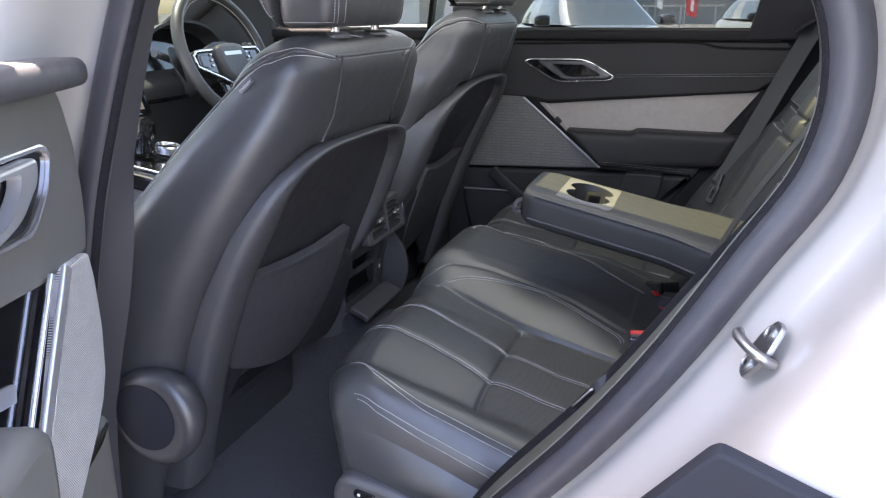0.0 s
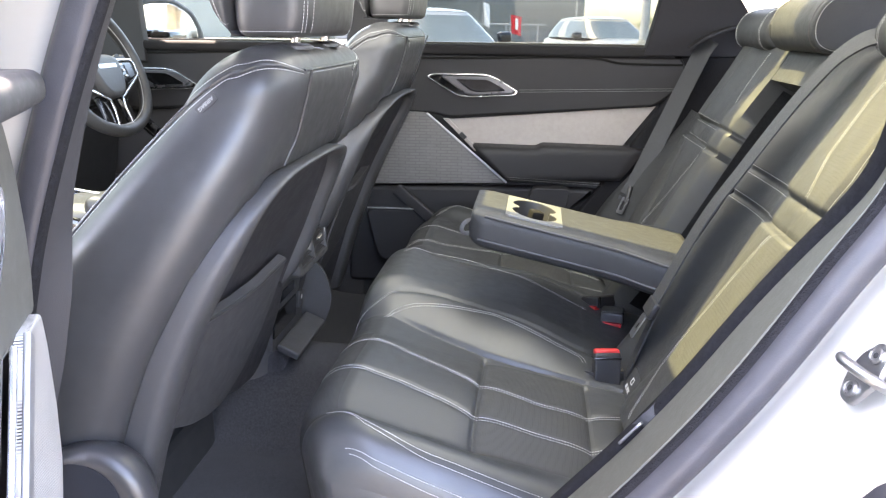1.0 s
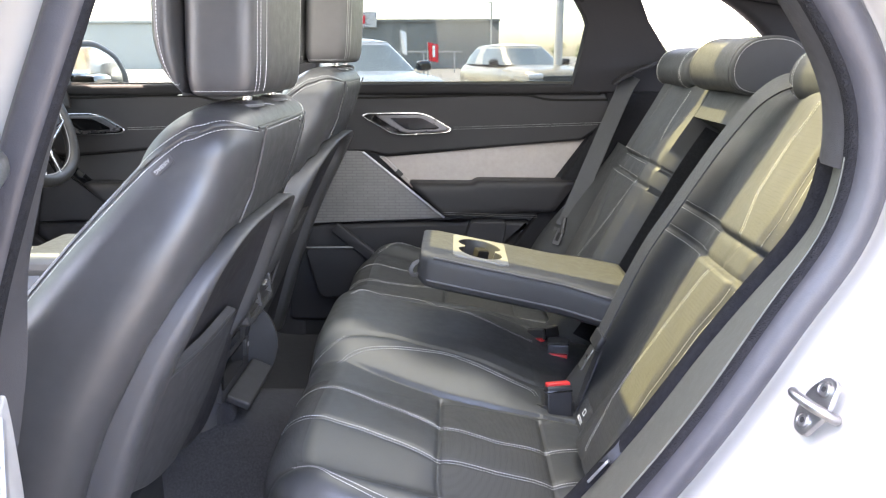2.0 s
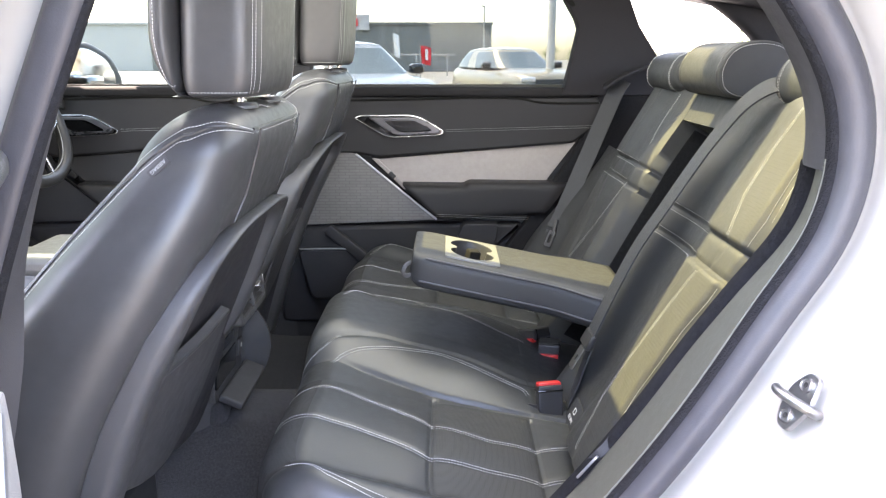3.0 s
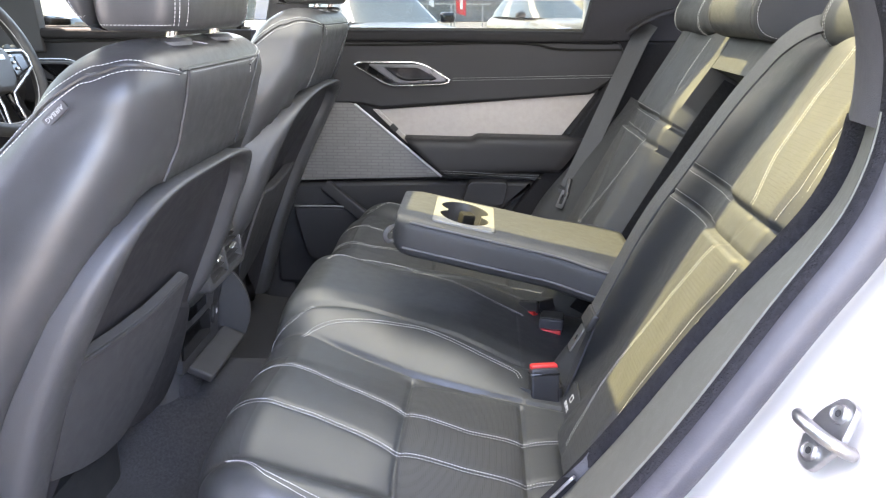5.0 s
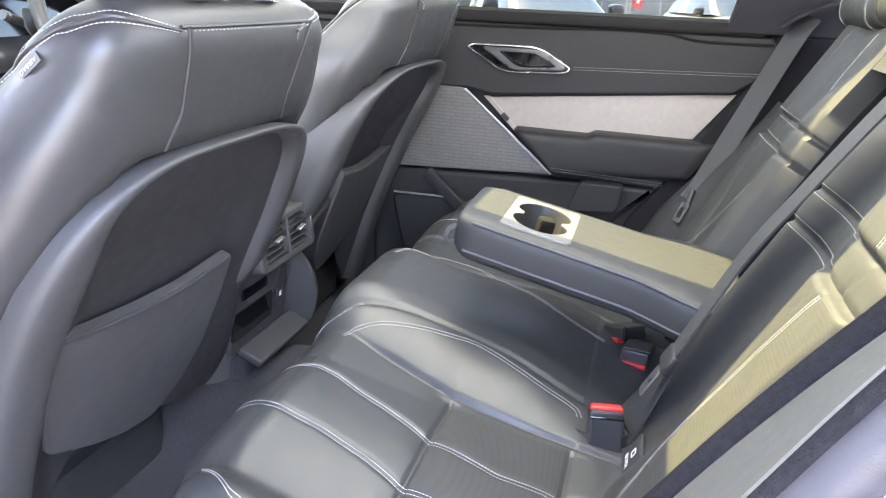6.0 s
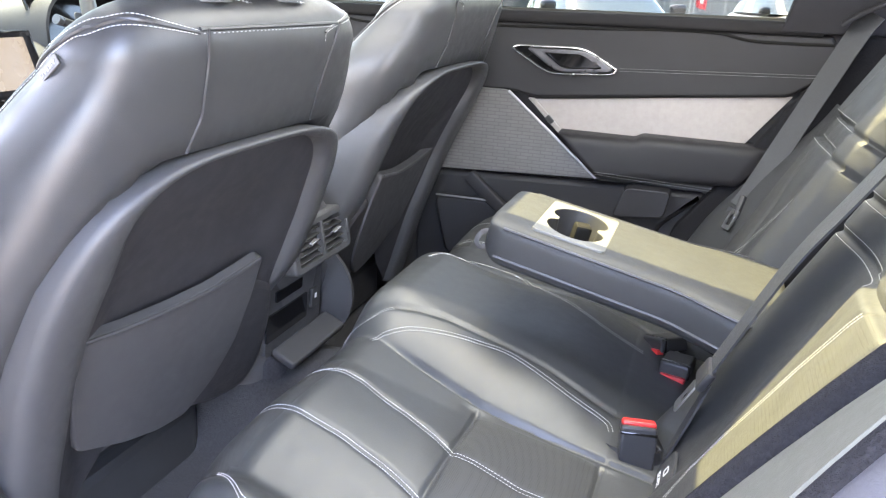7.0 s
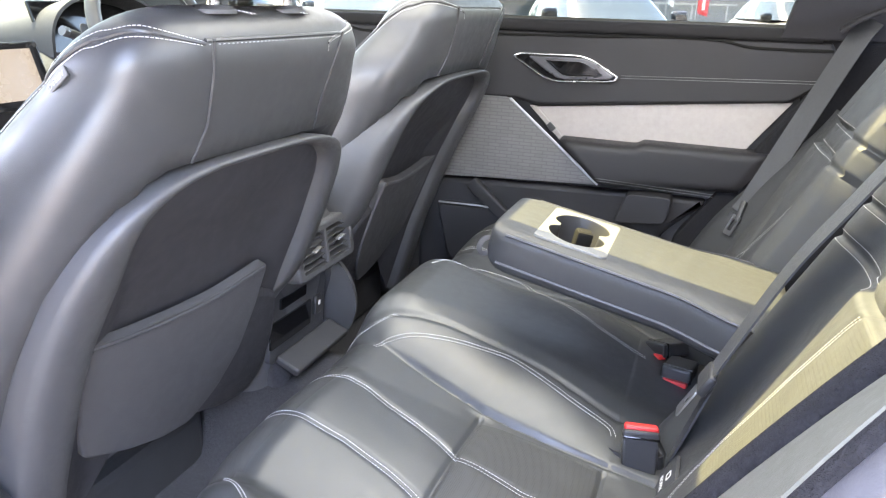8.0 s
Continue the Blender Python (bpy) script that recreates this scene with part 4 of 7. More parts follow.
AH = 0.115          # half the armrest gap
for s in (-1, 1):
    a, b = YC + s * AH, YC + s * (0.478 if s > 0 else 0.52)
    backrest_piece("backrest", min(a, b), max(a, b), 0.0, B_TOP, [YC + s * g for g in (0.15, 0.32, 0.345, 0.37, 0.40, 0.425, 0.45, 0.475)])
backrest_piece("backrest_bridge", YC - AH + 0.002, YC + AH - 0.002, 0.557, B_TOP, [])
for s in (-1, 1):
    side = [(v, back_d(YC + s * AH, v) - 0.030) for v in frange(0.03, 0.55, 12)]
    poly = [(v, d - 0.004) for v, d in side] + [(0.55, -0.078), (0.03, -0.078)]
    lm = Matrix((BU, BN, Vector((0, -1, 0)))).transposed().to_4x4()
    lm.translation = BO + Vector((0, YC + s * (AH - 0.0015) + (0 if s > 0 else 0.003), 0))
    part("niche_side", prism("niche_side", poly, 0.002, lm, 0.0), FLOCK, bench, "black felt side of the armrest gap")
part("armrest_niche", rbox("armrest_niche", (0.02, 2 * AH + 0.02, 0.58), Matrix.Translation(BO + BU * 0.28 - BN * 0.075 + Vector((0, YC, 0))) @ basis((0, 0, 0), (BN.x, 0, BN.z), (0, 1, 0)), 0.0), FLOCK, bench)
def sewn(yy, v, sd):
    """Undoes the near edge's squeeze for a line laid at yy."""
    return 0.42 + (yy - 0.42) * 0.10 / (OUT_SEAM(v, True) - 0.388) if sd < 0 and yy > 0.42 else yy


lines = []
for s in (-1, 1):
    for seam_at in (IN_SEAM, OUT_SEAM) if s < 0 else ():
        for d in (-0.0026, 0.0026):
            for v0, v1, k in ((0.015, 0.346, 70), (0.410, 0.622, 40)):
                lines.append([back_p(YC + s * sewn(seam_at(v, s < 0) + d, v, s), v) + BN * 0.0006 for v in frange(v0, v1, k)])
    for v in (0.347, 0.361, 0.395, 0.409):
        lines.append([back_p(YC + s * y, v + (STRIP_LIFT if s > 0 else 0.0)) + BN * 0.0006 for y in (frange(0.150, 0.330, 36) if s < 0 else frange(0.19, 0.485, 50))])
for pts in (((0.39, 0.242), (0.26, 0.288), (0.12, 0.330), (0.04, 0.350)), ((0.37, 0.190), (0.26, 0.180), (0.10, 0.176), (0.03, 0.176)), ((0.61, 0.226), (0.52, 0.240), (0.43, 0.212))):
    for d in (-0.0026, 0.0026):
        lines.append([back_p(YC + p.y + d, p.x) + BN * 0.0006 for p in spline([(v, y, 0) for v, y in pts], 14)])
stitches("stitching", lines, lambda p: BN, bench, length=0.0028, gap=0.0014, width=0.00048)

# fixed padded wing between the far backrest and the wheel arch, with a curved twin seam
def wing(u, v):
    y = YC + 0.470 + 0.155 * u
    s_ = 0.02 + 0.42 * v
    d = -0.012 + 0.066 * smoothstep(0.15, 0.80, u) * smoothstep(1.0, 0.12, v) - 0.05 * smoothstep(0.85, 1.0, u) ** 2
    return BO + BU * s_ + BN * d + Vector((0, y, 0))


part("side_wing", grid("side_wing", wing, frange(0, 1, 18), frange(0, 1, 22), thick=-0.02), LEATHER_BACK, bench, "padded side wing with a curved seam")
for k in (0.0, 0.045):
    stitches("stitching", [[wing(p.x, p.y) + BN * 0.001 for p in spline([(0.10 + k, 0.92, 0), (0.42 + k * 0.8, 0.62, 0), (0.70 + k, 0.34, 0), (0.80 + k, 0.18, 0), (0.74 + k, 0.06, 0), (0.60 + k, 0.0, 0)], 10)]], lambda p: BN, bench)

# low headrests of the bench
def bench_headrest(yc, w, cx, cz, hx, hz, flat_ends):
    """An upright pad on the backrest's top, its forehead rounded, its ends either flat sewn panels or soft."""
    def f(a, v):
        c, q = math.cos(a), math.sin(a)
        t = 2 * v - 1
        e = 14 if flat_ends else 5
        k = max(0.0, 1 - abs(t) ** e) ** (1 / e)
        rx, rz = hx - (0.008 if flat_ends else 0.020) * (1 - k), hz - (0.008 if flat_ends else 0.020) * (1 - k)
        n = 3.0 if c < 0 else 2.4
        x = rx * math.copysign(abs(c) ** (2 / n), c)
        z = rz * math.copysign(abs(q) ** (2 / n), q)
        return Vector((cx + x + 0.30 * max(0.0, z) * (1 if c < 0 else 0.2), yc + w * t, cz + z))
    vs = [0, 0.003, 0.010, 0.022, 0.04, 0.07, 0.11] + frange(0.15, 0.85, 16) + [0.89, 0.93, 0.96, 0.978, 0.990, 0.997, 1]
    pad = part("bench_headrest", grid("bench_headrest", f, frange(-math.pi, math.pi, 61)[:-1], vs, close_u=True, cap0=True, cap1=True), LEATHER_BACK, bench, "low leather headrest on the backrest's top")
    away = lambda p: p - Vector((cx, p.y, cz))
    rows = frange(math.pi * 0.45, math.pi * 1.45, 70)
    if flat_ends:
        for sg, v in ((-1, 0.003), (1, 0.997)):
            ring_ = [f(a, v) for a in frange(math.pi * 0.20, math.pi * 1.85, 110)]
            mid = Vector((cx, ring_[0].y, cz))
            stitches("stitching", [[mid + (p - mid) * 0.93 + Vector((0, sg * 0.0012, 0)) for p in ring_]], lambda p, q=sg: (0, q, 0), pad)
        for v in (0.055, 0.945):
            part("seam", sweep("seam", [f(a, v) for a in frange(math.pi * 0.3, math.pi * 1.6, 60)], circle(0.0016, 6), up=(0, 1, 0)), LEATHER, pad)
    else:
        ls = [[f(a, v) + away(f(a, v)).normalized() * 0.0006 for a in rows] for v in (0.10, 0.125, 0.875, 0.90)]
        stitches("stitching", ls, away, pad)
    return pad


bench_headrest(YC - 0.362, 0.115, 0.574, 1.262, 0.056, 0.044, False)
bench_headrest(YC + 0.010, 0.118, 0.552, 1.272, 0.066, 0.050, True)
bench_headrest(YC + 0.355, 0.120, 0.562, 1.262, 0.056, 0.046, False)

# folding armrest with two cup holders
AO = Vector((-0.052, YC - 0.012, 0.946))
AX = Vector((1, 0, -0.21)).normalized()
AZ = Vector((0.21, 0, 1)).normalized()


def arm_f(a, v, L=0.42):
    n, c, s = 5.0, math.cos(a), math.sin(a)
    w = 0.105 + 0.012 * v + 0.028 * smoothstep(0.62, 0.88, v)
    h = 0.038
    e = min(1.0, v / 0.08)
    k = (1 - (1 - e) ** 2) ** 0.5
    y = (w - 0.018 * (1 - k)) * math.copysign(abs(c) ** (2 / n), c)
    z = (h - 0.016 * (1 - k)) * math.copysign(abs(s) ** (2 / n), s)
    return AO + AX * (v * L) + Vector((0, y, 0)) + AZ * (z - h + 0.012 * (1 - k))


arm_me = grid("armrest_body", arm_f, frange(-math.pi, math.pi, 97)[:-1], [0, 0.004, 0.012, 0.03, 0.05, 0.08] + frange(0.12, 1, 34), close_u=True, cap0=True, cap1=True)
bm = bmesh.new()
bm.from_mesh(arm_me)
gone = []
for f in bm.faces:
    q = f.calc_center_median() - AO
    if abs(q.dot(AX) - 0.114) < 0.050 and abs(q.y + 0.008) < 0.072 and q.dot(AZ) > -0.02:
        gone.append(f)
bmesh.ops.delete(bm, geom=gone, context="FACES")
bm.to_mesh(arm_me)
bm.free()
arm = part("folded_armrest", arm_me, LEATHER_ARM, bench, "folded-down leather armrest with twin cup holders")
fa = basis(AO + AX * 0.114 + AZ * 0.003 + Vector((0, -0.008, 0)), AX, (0, 1, 0))


def cup_outline(k=1.0):
    """Two cups side by side, with a notch where they meet."""
    pts = []
    for i in range(96):
        t = 2 * math.pi * i / 96
        u = abs(math.cos(t))
        w = math.sqrt(max(0.0, 0.66 ** 2 - max(0.0, u - 0.34) ** 2)) / 0.66 if u > 0.34 else 1.0 - 0.16 * (1 - u / 0.34)
        w *= 1 - 0.20 * math.exp(-((u - 0.05) / 0.09) ** 2)
        pts.append((0.043 * k * math.copysign(w, math.sin(t)), 0.068 * k * math.cos(t)))
    return pts


part("cup_plate", prism("cup_plate", rrect(0.108, 0.160, 0.008), 0.005, fa @ pose(0, 0, -0.0025), 0.0015, hole=cup_outline()), SILVER_PLASTIC, arm, "satin silver cup holder surround")
def cup_f(u, v):
    o = cup_outline(1.0 - 0.18 * v)[int(u) % 96]
    return fa @ Vector((o[0], o[1], -0.004 - 0.06 * v))
part("cup_well", grid("cup_well", cup_f, list(range(96)), [0, 0.1, 0.5, 0.9, 1.0], close_u=True, cap1=True), PLASTIC_DARK, arm, "dark moulded cup well")
part("cup_divider", rbox("cup_divider", (0.026, 0.026, 0.050), fa @ pose(0.006, 0.022, -0.032, 0, 0, 20), 0.005), FRAME_BLACK, arm, "dark rubber cup clip")
for s in (-1, 1):
    seam("piping", [AO + AX * (t * 0.42) + Vector((0, s * (0.1040 + 0.012 * t + 0.028 * smoothstep(0.62, 0.88, t)), 0)) - AZ * 0.010 for t in frange(0.06, 1, 30)], lambda p: AZ, arm, LEATHER, 0.0024)
    seam("piping", [AO + AX * (t * 0.42) + Vector((0, s * (0.1050 + 0.012 * t + 0.028 * smoothstep(0.62, 0.88, t)), 0)) - AZ * 0.055 for t in frange(0.05, 1, 30)], lambda p: AZ, arm, LEATHER, 0.0024)


part("pull_strap", sweep("pull_strap", spline([AO + AX * 0.012 + Vector((0, -0.088, 0)) - AZ * 0.022, AO - AX * 0.006 + Vector((0, -0.091, 0)) - AZ * 0.030, AO - AX * 0.011 + Vector((0, -0.094, 0)) - AZ * 0.044, AO - AX * 0.004 + Vector((0, -0.095, 0)) - AZ * 0.052, AO + AX * 0.010 + Vector((0, -0.092, 0)) - AZ * 0.046], 6), rrect(0.008, 0.0018, 0.0006), up=(0, 1, 0)), PLASTIC_DARK, arm, "thin cloth pull strap")


# ---- shell: pillars, roof, sill, far side ----
# inner trim of the near rear quarter, between the bench and the doorway
q_keep = [i for i, p in enumerate(opening(-0.0255)) if p.x > 0.0 and 0.60 < p.z < 1.53]
q_low = [i for i in q_keep if opening(-0.0255)[i].z < 1.215]
q_lip = [i for i in q_low if opening(-0.0255)[i].z < 1.195]
q_high = [i for i in q_keep if opening(-0.0255)[i].z > 1.19]
# the trim's section, over the opening's inset and the width: in from the seal beside the bench, then down into the gap
QV = [(-0.024, -0.750), (-0.030, -0.746), (-0.027, -0.720), (-0.0235, -0.690), (-0.022, -0.680), (-0.0195, -0.675), (-0.012, -0.672), (-0.002, -0.671)]
QL = [(-0.012, -0.674), (-0.0220, -0.671), (-0.0250, -0.666), (-0.0258, -0.660), (-0.023, -0.655), (-0.012, -0.652)]
QW = [(-0.012, -0.653), (0.05, -0.645), (0.09, -0.60), (0.12, -0.50)]
QC = [(-0.024, -0.750), (-0.030, -0.738), (-0.028, -0.700), (-0.010, -0.660), (0.03, -0.630)]
q_rows = {}


def quarter(i, d, y, slim):
    a, b = (q_rows.setdefault(e, opening(e))[i] for e in (d, d + 0.022))
    k = slim * smoothstep(0.96, 1.17, a.z) * min(1.0, (y + 0.75) / 0.075)          # turns away towards its pointed top
    p = a.lerp(b, k)
    return (p.x, y, p.z)


def quarter_band(name, keep, sec, slim=1.0):
    return grid(name, lambda i, v: quarter(i, sec[v][0], sec[v][1], slim), keep, list(range(len(sec))), thick=-0.003)


structure("quarter_trim", quarter_band("quarter_trim", q_low, QV), QTRIM, "grey plastic trim beside the rear bench", "trim")
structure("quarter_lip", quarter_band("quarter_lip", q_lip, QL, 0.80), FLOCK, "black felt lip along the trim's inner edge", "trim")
# QW is a black sheet that stands for the shade in the gap
structure("quarter_gap", quarter_band("quarter_gap", q_low, QW), FLOCK, "black sheet for the shade in the gap between bench and trim", "trim")
structure("c_pillar_near", quarter_band("c_pillar_near", q_high, QC, 0.0), TRIM, "dark trim of the near rear pillar", "pillar")

# near B pillar: inner trim, black outer face
bp = [(-0.580, 0.45), (-0.560, 0.66), (-0.530, 0.78), (-0.498, 0.88), (-0.473, 0.975), (-0.438, 1.075), (-0.415, 1.145), (-0.390, 1.214), (-0.362, 1.28), (-0.29, 1.43), (-0.23, 1.56)]
bpl = spline([(x, 0, z) for x, z in bp], 8)
bsec = [(0.0, -0.688), (0.004, -0.668), (0.001, -0.652), (-0.02, -0.643), (-0.10, -0.642), (-0.13, -0.66), (-0.13, -0.695), (-0.03, -0.695)]
verts, faces = [], []
for p in bpl:
    for dx, dy in bsec:
        verts.append((p.x + dx + (0.022 * smoothstep(1.10, 0.95, p.z) if -0.66 < dy and dx > -0.03 else 0), dy, p.z))
m_ = len(bsec)
for i in range(len(bpl) - 1):
    for k in range(m_):
        faces.append((i * m_ + k, i * m_ + (k + 1) % m_, (i + 1) * m_ + (k + 1) % m_, (i + 1) * m_ + k))
structure("b_pillar", smooth_angle(mesh_of("b_pillar", verts, faces), 50), TRIM, "black trimmed pillar between the front and rear doorways", "pillar")

# near sill
structure("sill", prism("sill", [(-1.5, -0.92), (0.1, -0.92), (0.02, -0.66), (-1.5, -0.66)], 0.10, pose(0, 0, 0.475), 0.01), PLASTIC_DARK, "black door sill along the near side", "sill")

structure("sill_far", rbox("sill_far", (2.3, 0.18, 0.12), pose(-0.45, 0.845, 0.475), 0.02), PLASTIC_DARK, "black door sill along the far side", "sill")

# outer skin behind the doorway: one sheet with the rounded rear haunch
sk = [p for p in opening(0.15, 1.0) if p.x > 0.03 and 0.60 < p.z < 1.56]


def skin(u, v):
    p = sk[u]
    return (p.x + 0.9 * v, -0.910 - 0.05 * math.sin(v * 2.2), p.z + (p.z - 1.0) * 0.15 * v)


structure("rear_quarter_panel", grid("rear_quarter_panel", skin, list(range(len(sk))), [0, 0.03, 0.08, 0.2, 0.4, 0.7, 1.0]), PAINT, "white painted rear quarter panel of the car", "body panel")

# black wheel-arch moulding at the doorway's foot
wa = [(0.20, 0.858), (0.245, 0.913), (0.27, 0.944), (0.290, 0.969), (0.297, 0.973), (0.306, 0.970), (0.356, 0.951), (0.60, 0.865), (0.60, 0.70), (0.20, 0.70)]
structure("wheel_arch_moulding", prism("wheel_arch_moulding", round_poly(wa, 0.004), 0.014, basis((0, -0.925, 0), (1, 0, 0), (0, 0, 1)), 0.004), ARCH_BLACK, "black plastic wheel-arch moulding on the white body", "moulding")

# roof lining round a glass roof, and the glass
def slab(name, x0, x1, y0, y1, z, t, material, label, cat):
    return structure(name, rbox(name, (x1 - x0, y1 - y0, t), pose((x0 + x1) / 2, (y0 + y1) / 2, z), 0.004), material, label, cat)


bm = bmesh.new()
# two unseen openings, placed so that sun lands on bolster, armrest and ridge
SUN_PANES = ((-0.08, 0.40, -0.39, -0.215), (-0.32, 0.40, 0.062, 0.243))
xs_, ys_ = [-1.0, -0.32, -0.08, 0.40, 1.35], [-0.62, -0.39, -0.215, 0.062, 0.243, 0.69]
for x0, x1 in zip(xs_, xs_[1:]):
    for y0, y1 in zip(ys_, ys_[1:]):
        if not any(a <= x0 and x1 <= b and c <= y0 and y1 <= d for a, b, c, d in SUN_PANES):
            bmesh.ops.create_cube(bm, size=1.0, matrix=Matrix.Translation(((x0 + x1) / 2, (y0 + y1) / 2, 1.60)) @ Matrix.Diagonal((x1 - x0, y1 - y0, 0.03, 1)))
structure("ceiling", bm, HEADLINER, "light grey cloth headliner with openings cut to aim the sun", "ceiling")
for x0, x1, y0, y1 in SUN_PANES:
    slab("roof_glass", x0 - 0.02, x1 + 0.02, y0 - 0.02, y1 + 0.02, 1.63, 0.006, ROOF_GLASS, "unseen tinted roof pane set to let sun onto the bench", "glass roof")
for nm, y, w in (("roof_rail_near", -0.705, 0.18), ("roof_rail_far", 0.768, 0.205)):
    structure(nm, sweep(nm, [(-1.0, y, 1.53), (-0.3, y, 1.565), (0.4, y, 1.55), (0.9, y, 1.47), (1.35, y, 1.36)], rrect(w, 0.10, 0.03), up=(0, 0, 1)), TRIM, "dark roof rail trim", "trim")

# far side: pillars, windows
FY = 0.80
structure("b_pillar_far", sweep("b_pillar_far", [(-0.50, FY - 0.02, 0.45), (-0.47, FY - 0.02, 1.0), (-0.44, FY - 0.04, 1.22), (-0.34, FY - 0.09, 1.58)], rrect(0.10, 0.06, 0.02), up=(0, 1, 0)), TRIM, "dark far pillar behind the driver's seat", "pillar")
structure("c_pillar_far", prism("c_pillar_far", [(x, z) for x, z in ((0.336, 1.19), (0.343, 1.215), (0.362, 1.30), (0.376, 1.373), (0.366, 1.40), (0.338, 1.445), (0.28, 1.56), (0.46, 1.58), (0.545, 1.38), (0.60, 1.30), (0.64, 1.27), (0.66, 1.19))], 0.05, basis((0, 0.741, 0), (1, 0, 0), (0, 0, 1)), 0.004), PILLAR, "dark trimmed far rear pillar", "pillar")
structure("quarter_ledge_far", prism("quarter_ledge_far", [(0.40, 0.70), (0.40, 1.19), (0.50, 1.222), (0.64, 1.268), (0.95, 1.285), (1.3, 1.28), (1.3, 0.5), (0.45, 0.5)], 0.05, basis((0, 0.765, 0), (1, 0, 0), (0, 0, 1)), 0.01), PILLAR, "dark trim under the far quarter window", "trim")
structure("arch_trim_far", prism("arch_trim_far", round_poly([(0.485, 1.19), (0.40, 1.06), (0.315, 0.93), (0.25, 0.83), (0.17, 0.72), (0.15, 0.5), (0.75, 0.5), (0.75, 1.19)], 0.02), 0.03, basis((0, 0.740, 0), (1, 0, 0), (0, 0, 1)), 0.006), FLOCK, "black felt trim over the far wheel arch", "trim")
structure("quarter_frame_far", sweep("quarter_frame_far", spline([(0.50, 0.76, 1.56), (0.72, 0.755, 1.50), (0.85, 0.75, 1.42), (0.95, 0.745, 1.32), (1.0, 0.745, 1.26)], 6), rrect(0.10, 0.05, 0.02), up=(0, 1, 0)), PILLAR, "dark frame of the far quarter window", "trim")
structure("rear_wall", rbox("rear_wall", (0.04, 1.4, 0.85), pose(1.32, YC, 0.92), 0.0), TRIM, "dark load-space wall at the tail", "wall")
structure("load_cover", rbox("load_cover", (0.72, 1.2, 0.02), pose(0.95, YC, 1.20), 0.005), TRIM, "black load cover behind the bench", "cover")


# ---- far doors ----
def door_y(x, z):
    """The far door panel's surface."""
    y = 0.755 + 0.02 * smoothstep(1.12, 1.22, z) - 0.03 * smoothstep(0.95, 0.6, z)
    return y


def far_door(name, label, dx, pane):
    at = (0.0 + dx, 0.78, 0.55)
    dr = thing(name, label, "car door", at=at)
    X = lambda x: x + dx
    FR = basis((dx, 0.755, 0), (1, 0, 0), (0, 0, 1))
    fr = lambda y: basis((dx, y, 0), (1, 0, 0), (0, 0, 1))

    def skin_(u, v):
        x = -0.50 + 0.98 * u
        top = 1.200
        z = 0.48 + (top - 0.48) * v
        return (X(x), door_y(x, z) + 0.055, z)
    part("door_skin", grid("door_skin", skin_, frange(0, 1, 20), frange(0, 1, 24), thick=0.02), DOOR_PLASTIC, dr)
    up_ = [(-0.50, 1.187), (0.05, 1.187), (0.30, 1.187), (0.44, 1.187), (0.46, 1.150), (0.43, 1.09), (0.375, 1.052), (-0.19, 1.008), (-0.25, 1.02), (-0.50, 1.02)]
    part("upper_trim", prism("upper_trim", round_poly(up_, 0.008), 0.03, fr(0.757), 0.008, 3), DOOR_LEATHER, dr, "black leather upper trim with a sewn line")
    part("belt_rail", sweep("belt_rail", [(X(-0.50), 0.775, 1.197), (X(0.0), 0.775, 1.199), (X(0.42), 0.775, 1.197)], rrect(0.06, 0.028, 0.010), up=(0, 0, 1)), RAIL, dr)
    part("window_strip", sweep("window_strip", [(X(-0.50), 0.812, 1.212), (X(0.40), 0.812, 1.212)], rrect(0.014, 0.012, 0.004), up=(0, 0, 1)), SEAL_STRIP, dr, "pale window seal strip")
    # handle in its bright bezel
    bz = [(-0.262, 1.125), (-0.245, 1.133), (-0.095, 1.134), (-0.065, 1.126), (0.0, 1.088), (-0.004, 1.078), (-0.020, 1.074), (-0.150, 1.068), (-0.178, 1.074)]
    bzr = round_poly(bz, 0.014)
    inner = [((x + 0.131) * 0.965 - 0.131, (z - 1.101) * 0.91 + 1.101) for x, z in bzr]
    part("handle_bezel", prism("handle_bezel", bzr, 0.012, fr(0.748), 0.002, 2, hole=inner), CHROME, dr, "chrome handle surround")
    part("handle_cup", prism("handle_cup", inner, 0.004, fr(0.756), 0.001), PIANO, dr, "dark handle recess")
    hz = [(-0.222, 1.128), (-0.085, 1.128), (-0.055, 1.120), (-0.010, 1.090), (-0.016, 1.082), (-0.125, 1.075), (-0.150, 1.080)]
    hzr = round_poly(hz, 0.014)
    hi = round_poly([(-0.182, 1.122), (-0.088, 1.122), (-0.074, 1.116), (-0.032, 1.091), (-0.036, 1.086), (-0.118, 1.081), (-0.136, 1.086)], 0.010)
    part("door_handle", prism("door_handle", hzr, 0.012, fr(0.736), 0.003, 3, hole=hi), SATIN_DARK, dr, "satin metal pull handle")
    part("handle_rim", prism("handle_rim", [((x + 0.10) * 1.01 - 0.10, (z - 1.101) * 1.03 + 1.101) for x, z in hi], 0.003, fr(0.7345), 0.001, 1, hole=[((x + 0.10) * 0.95 - 0.10, (z - 1.101) * 0.86 + 1.101) for x, z in hi]), SATIN_DARK, dr, "thin satin rim")
    # speaker grille
    sp = round_poly([(-0.50, 1.024), (-0.262, 1.024), (-0.020, 0.826), (-0.50, 0.806)], 0.014)
    sg_ = part("speaker_grille", prism("speaker_grille", sp, 0.012, fr(0.742), 0.0015), ALU_GRILLE if dx == 0 else PLASTIC_DARK, dr, "metal speaker grille" if dx == 0 else "black speaker grille")
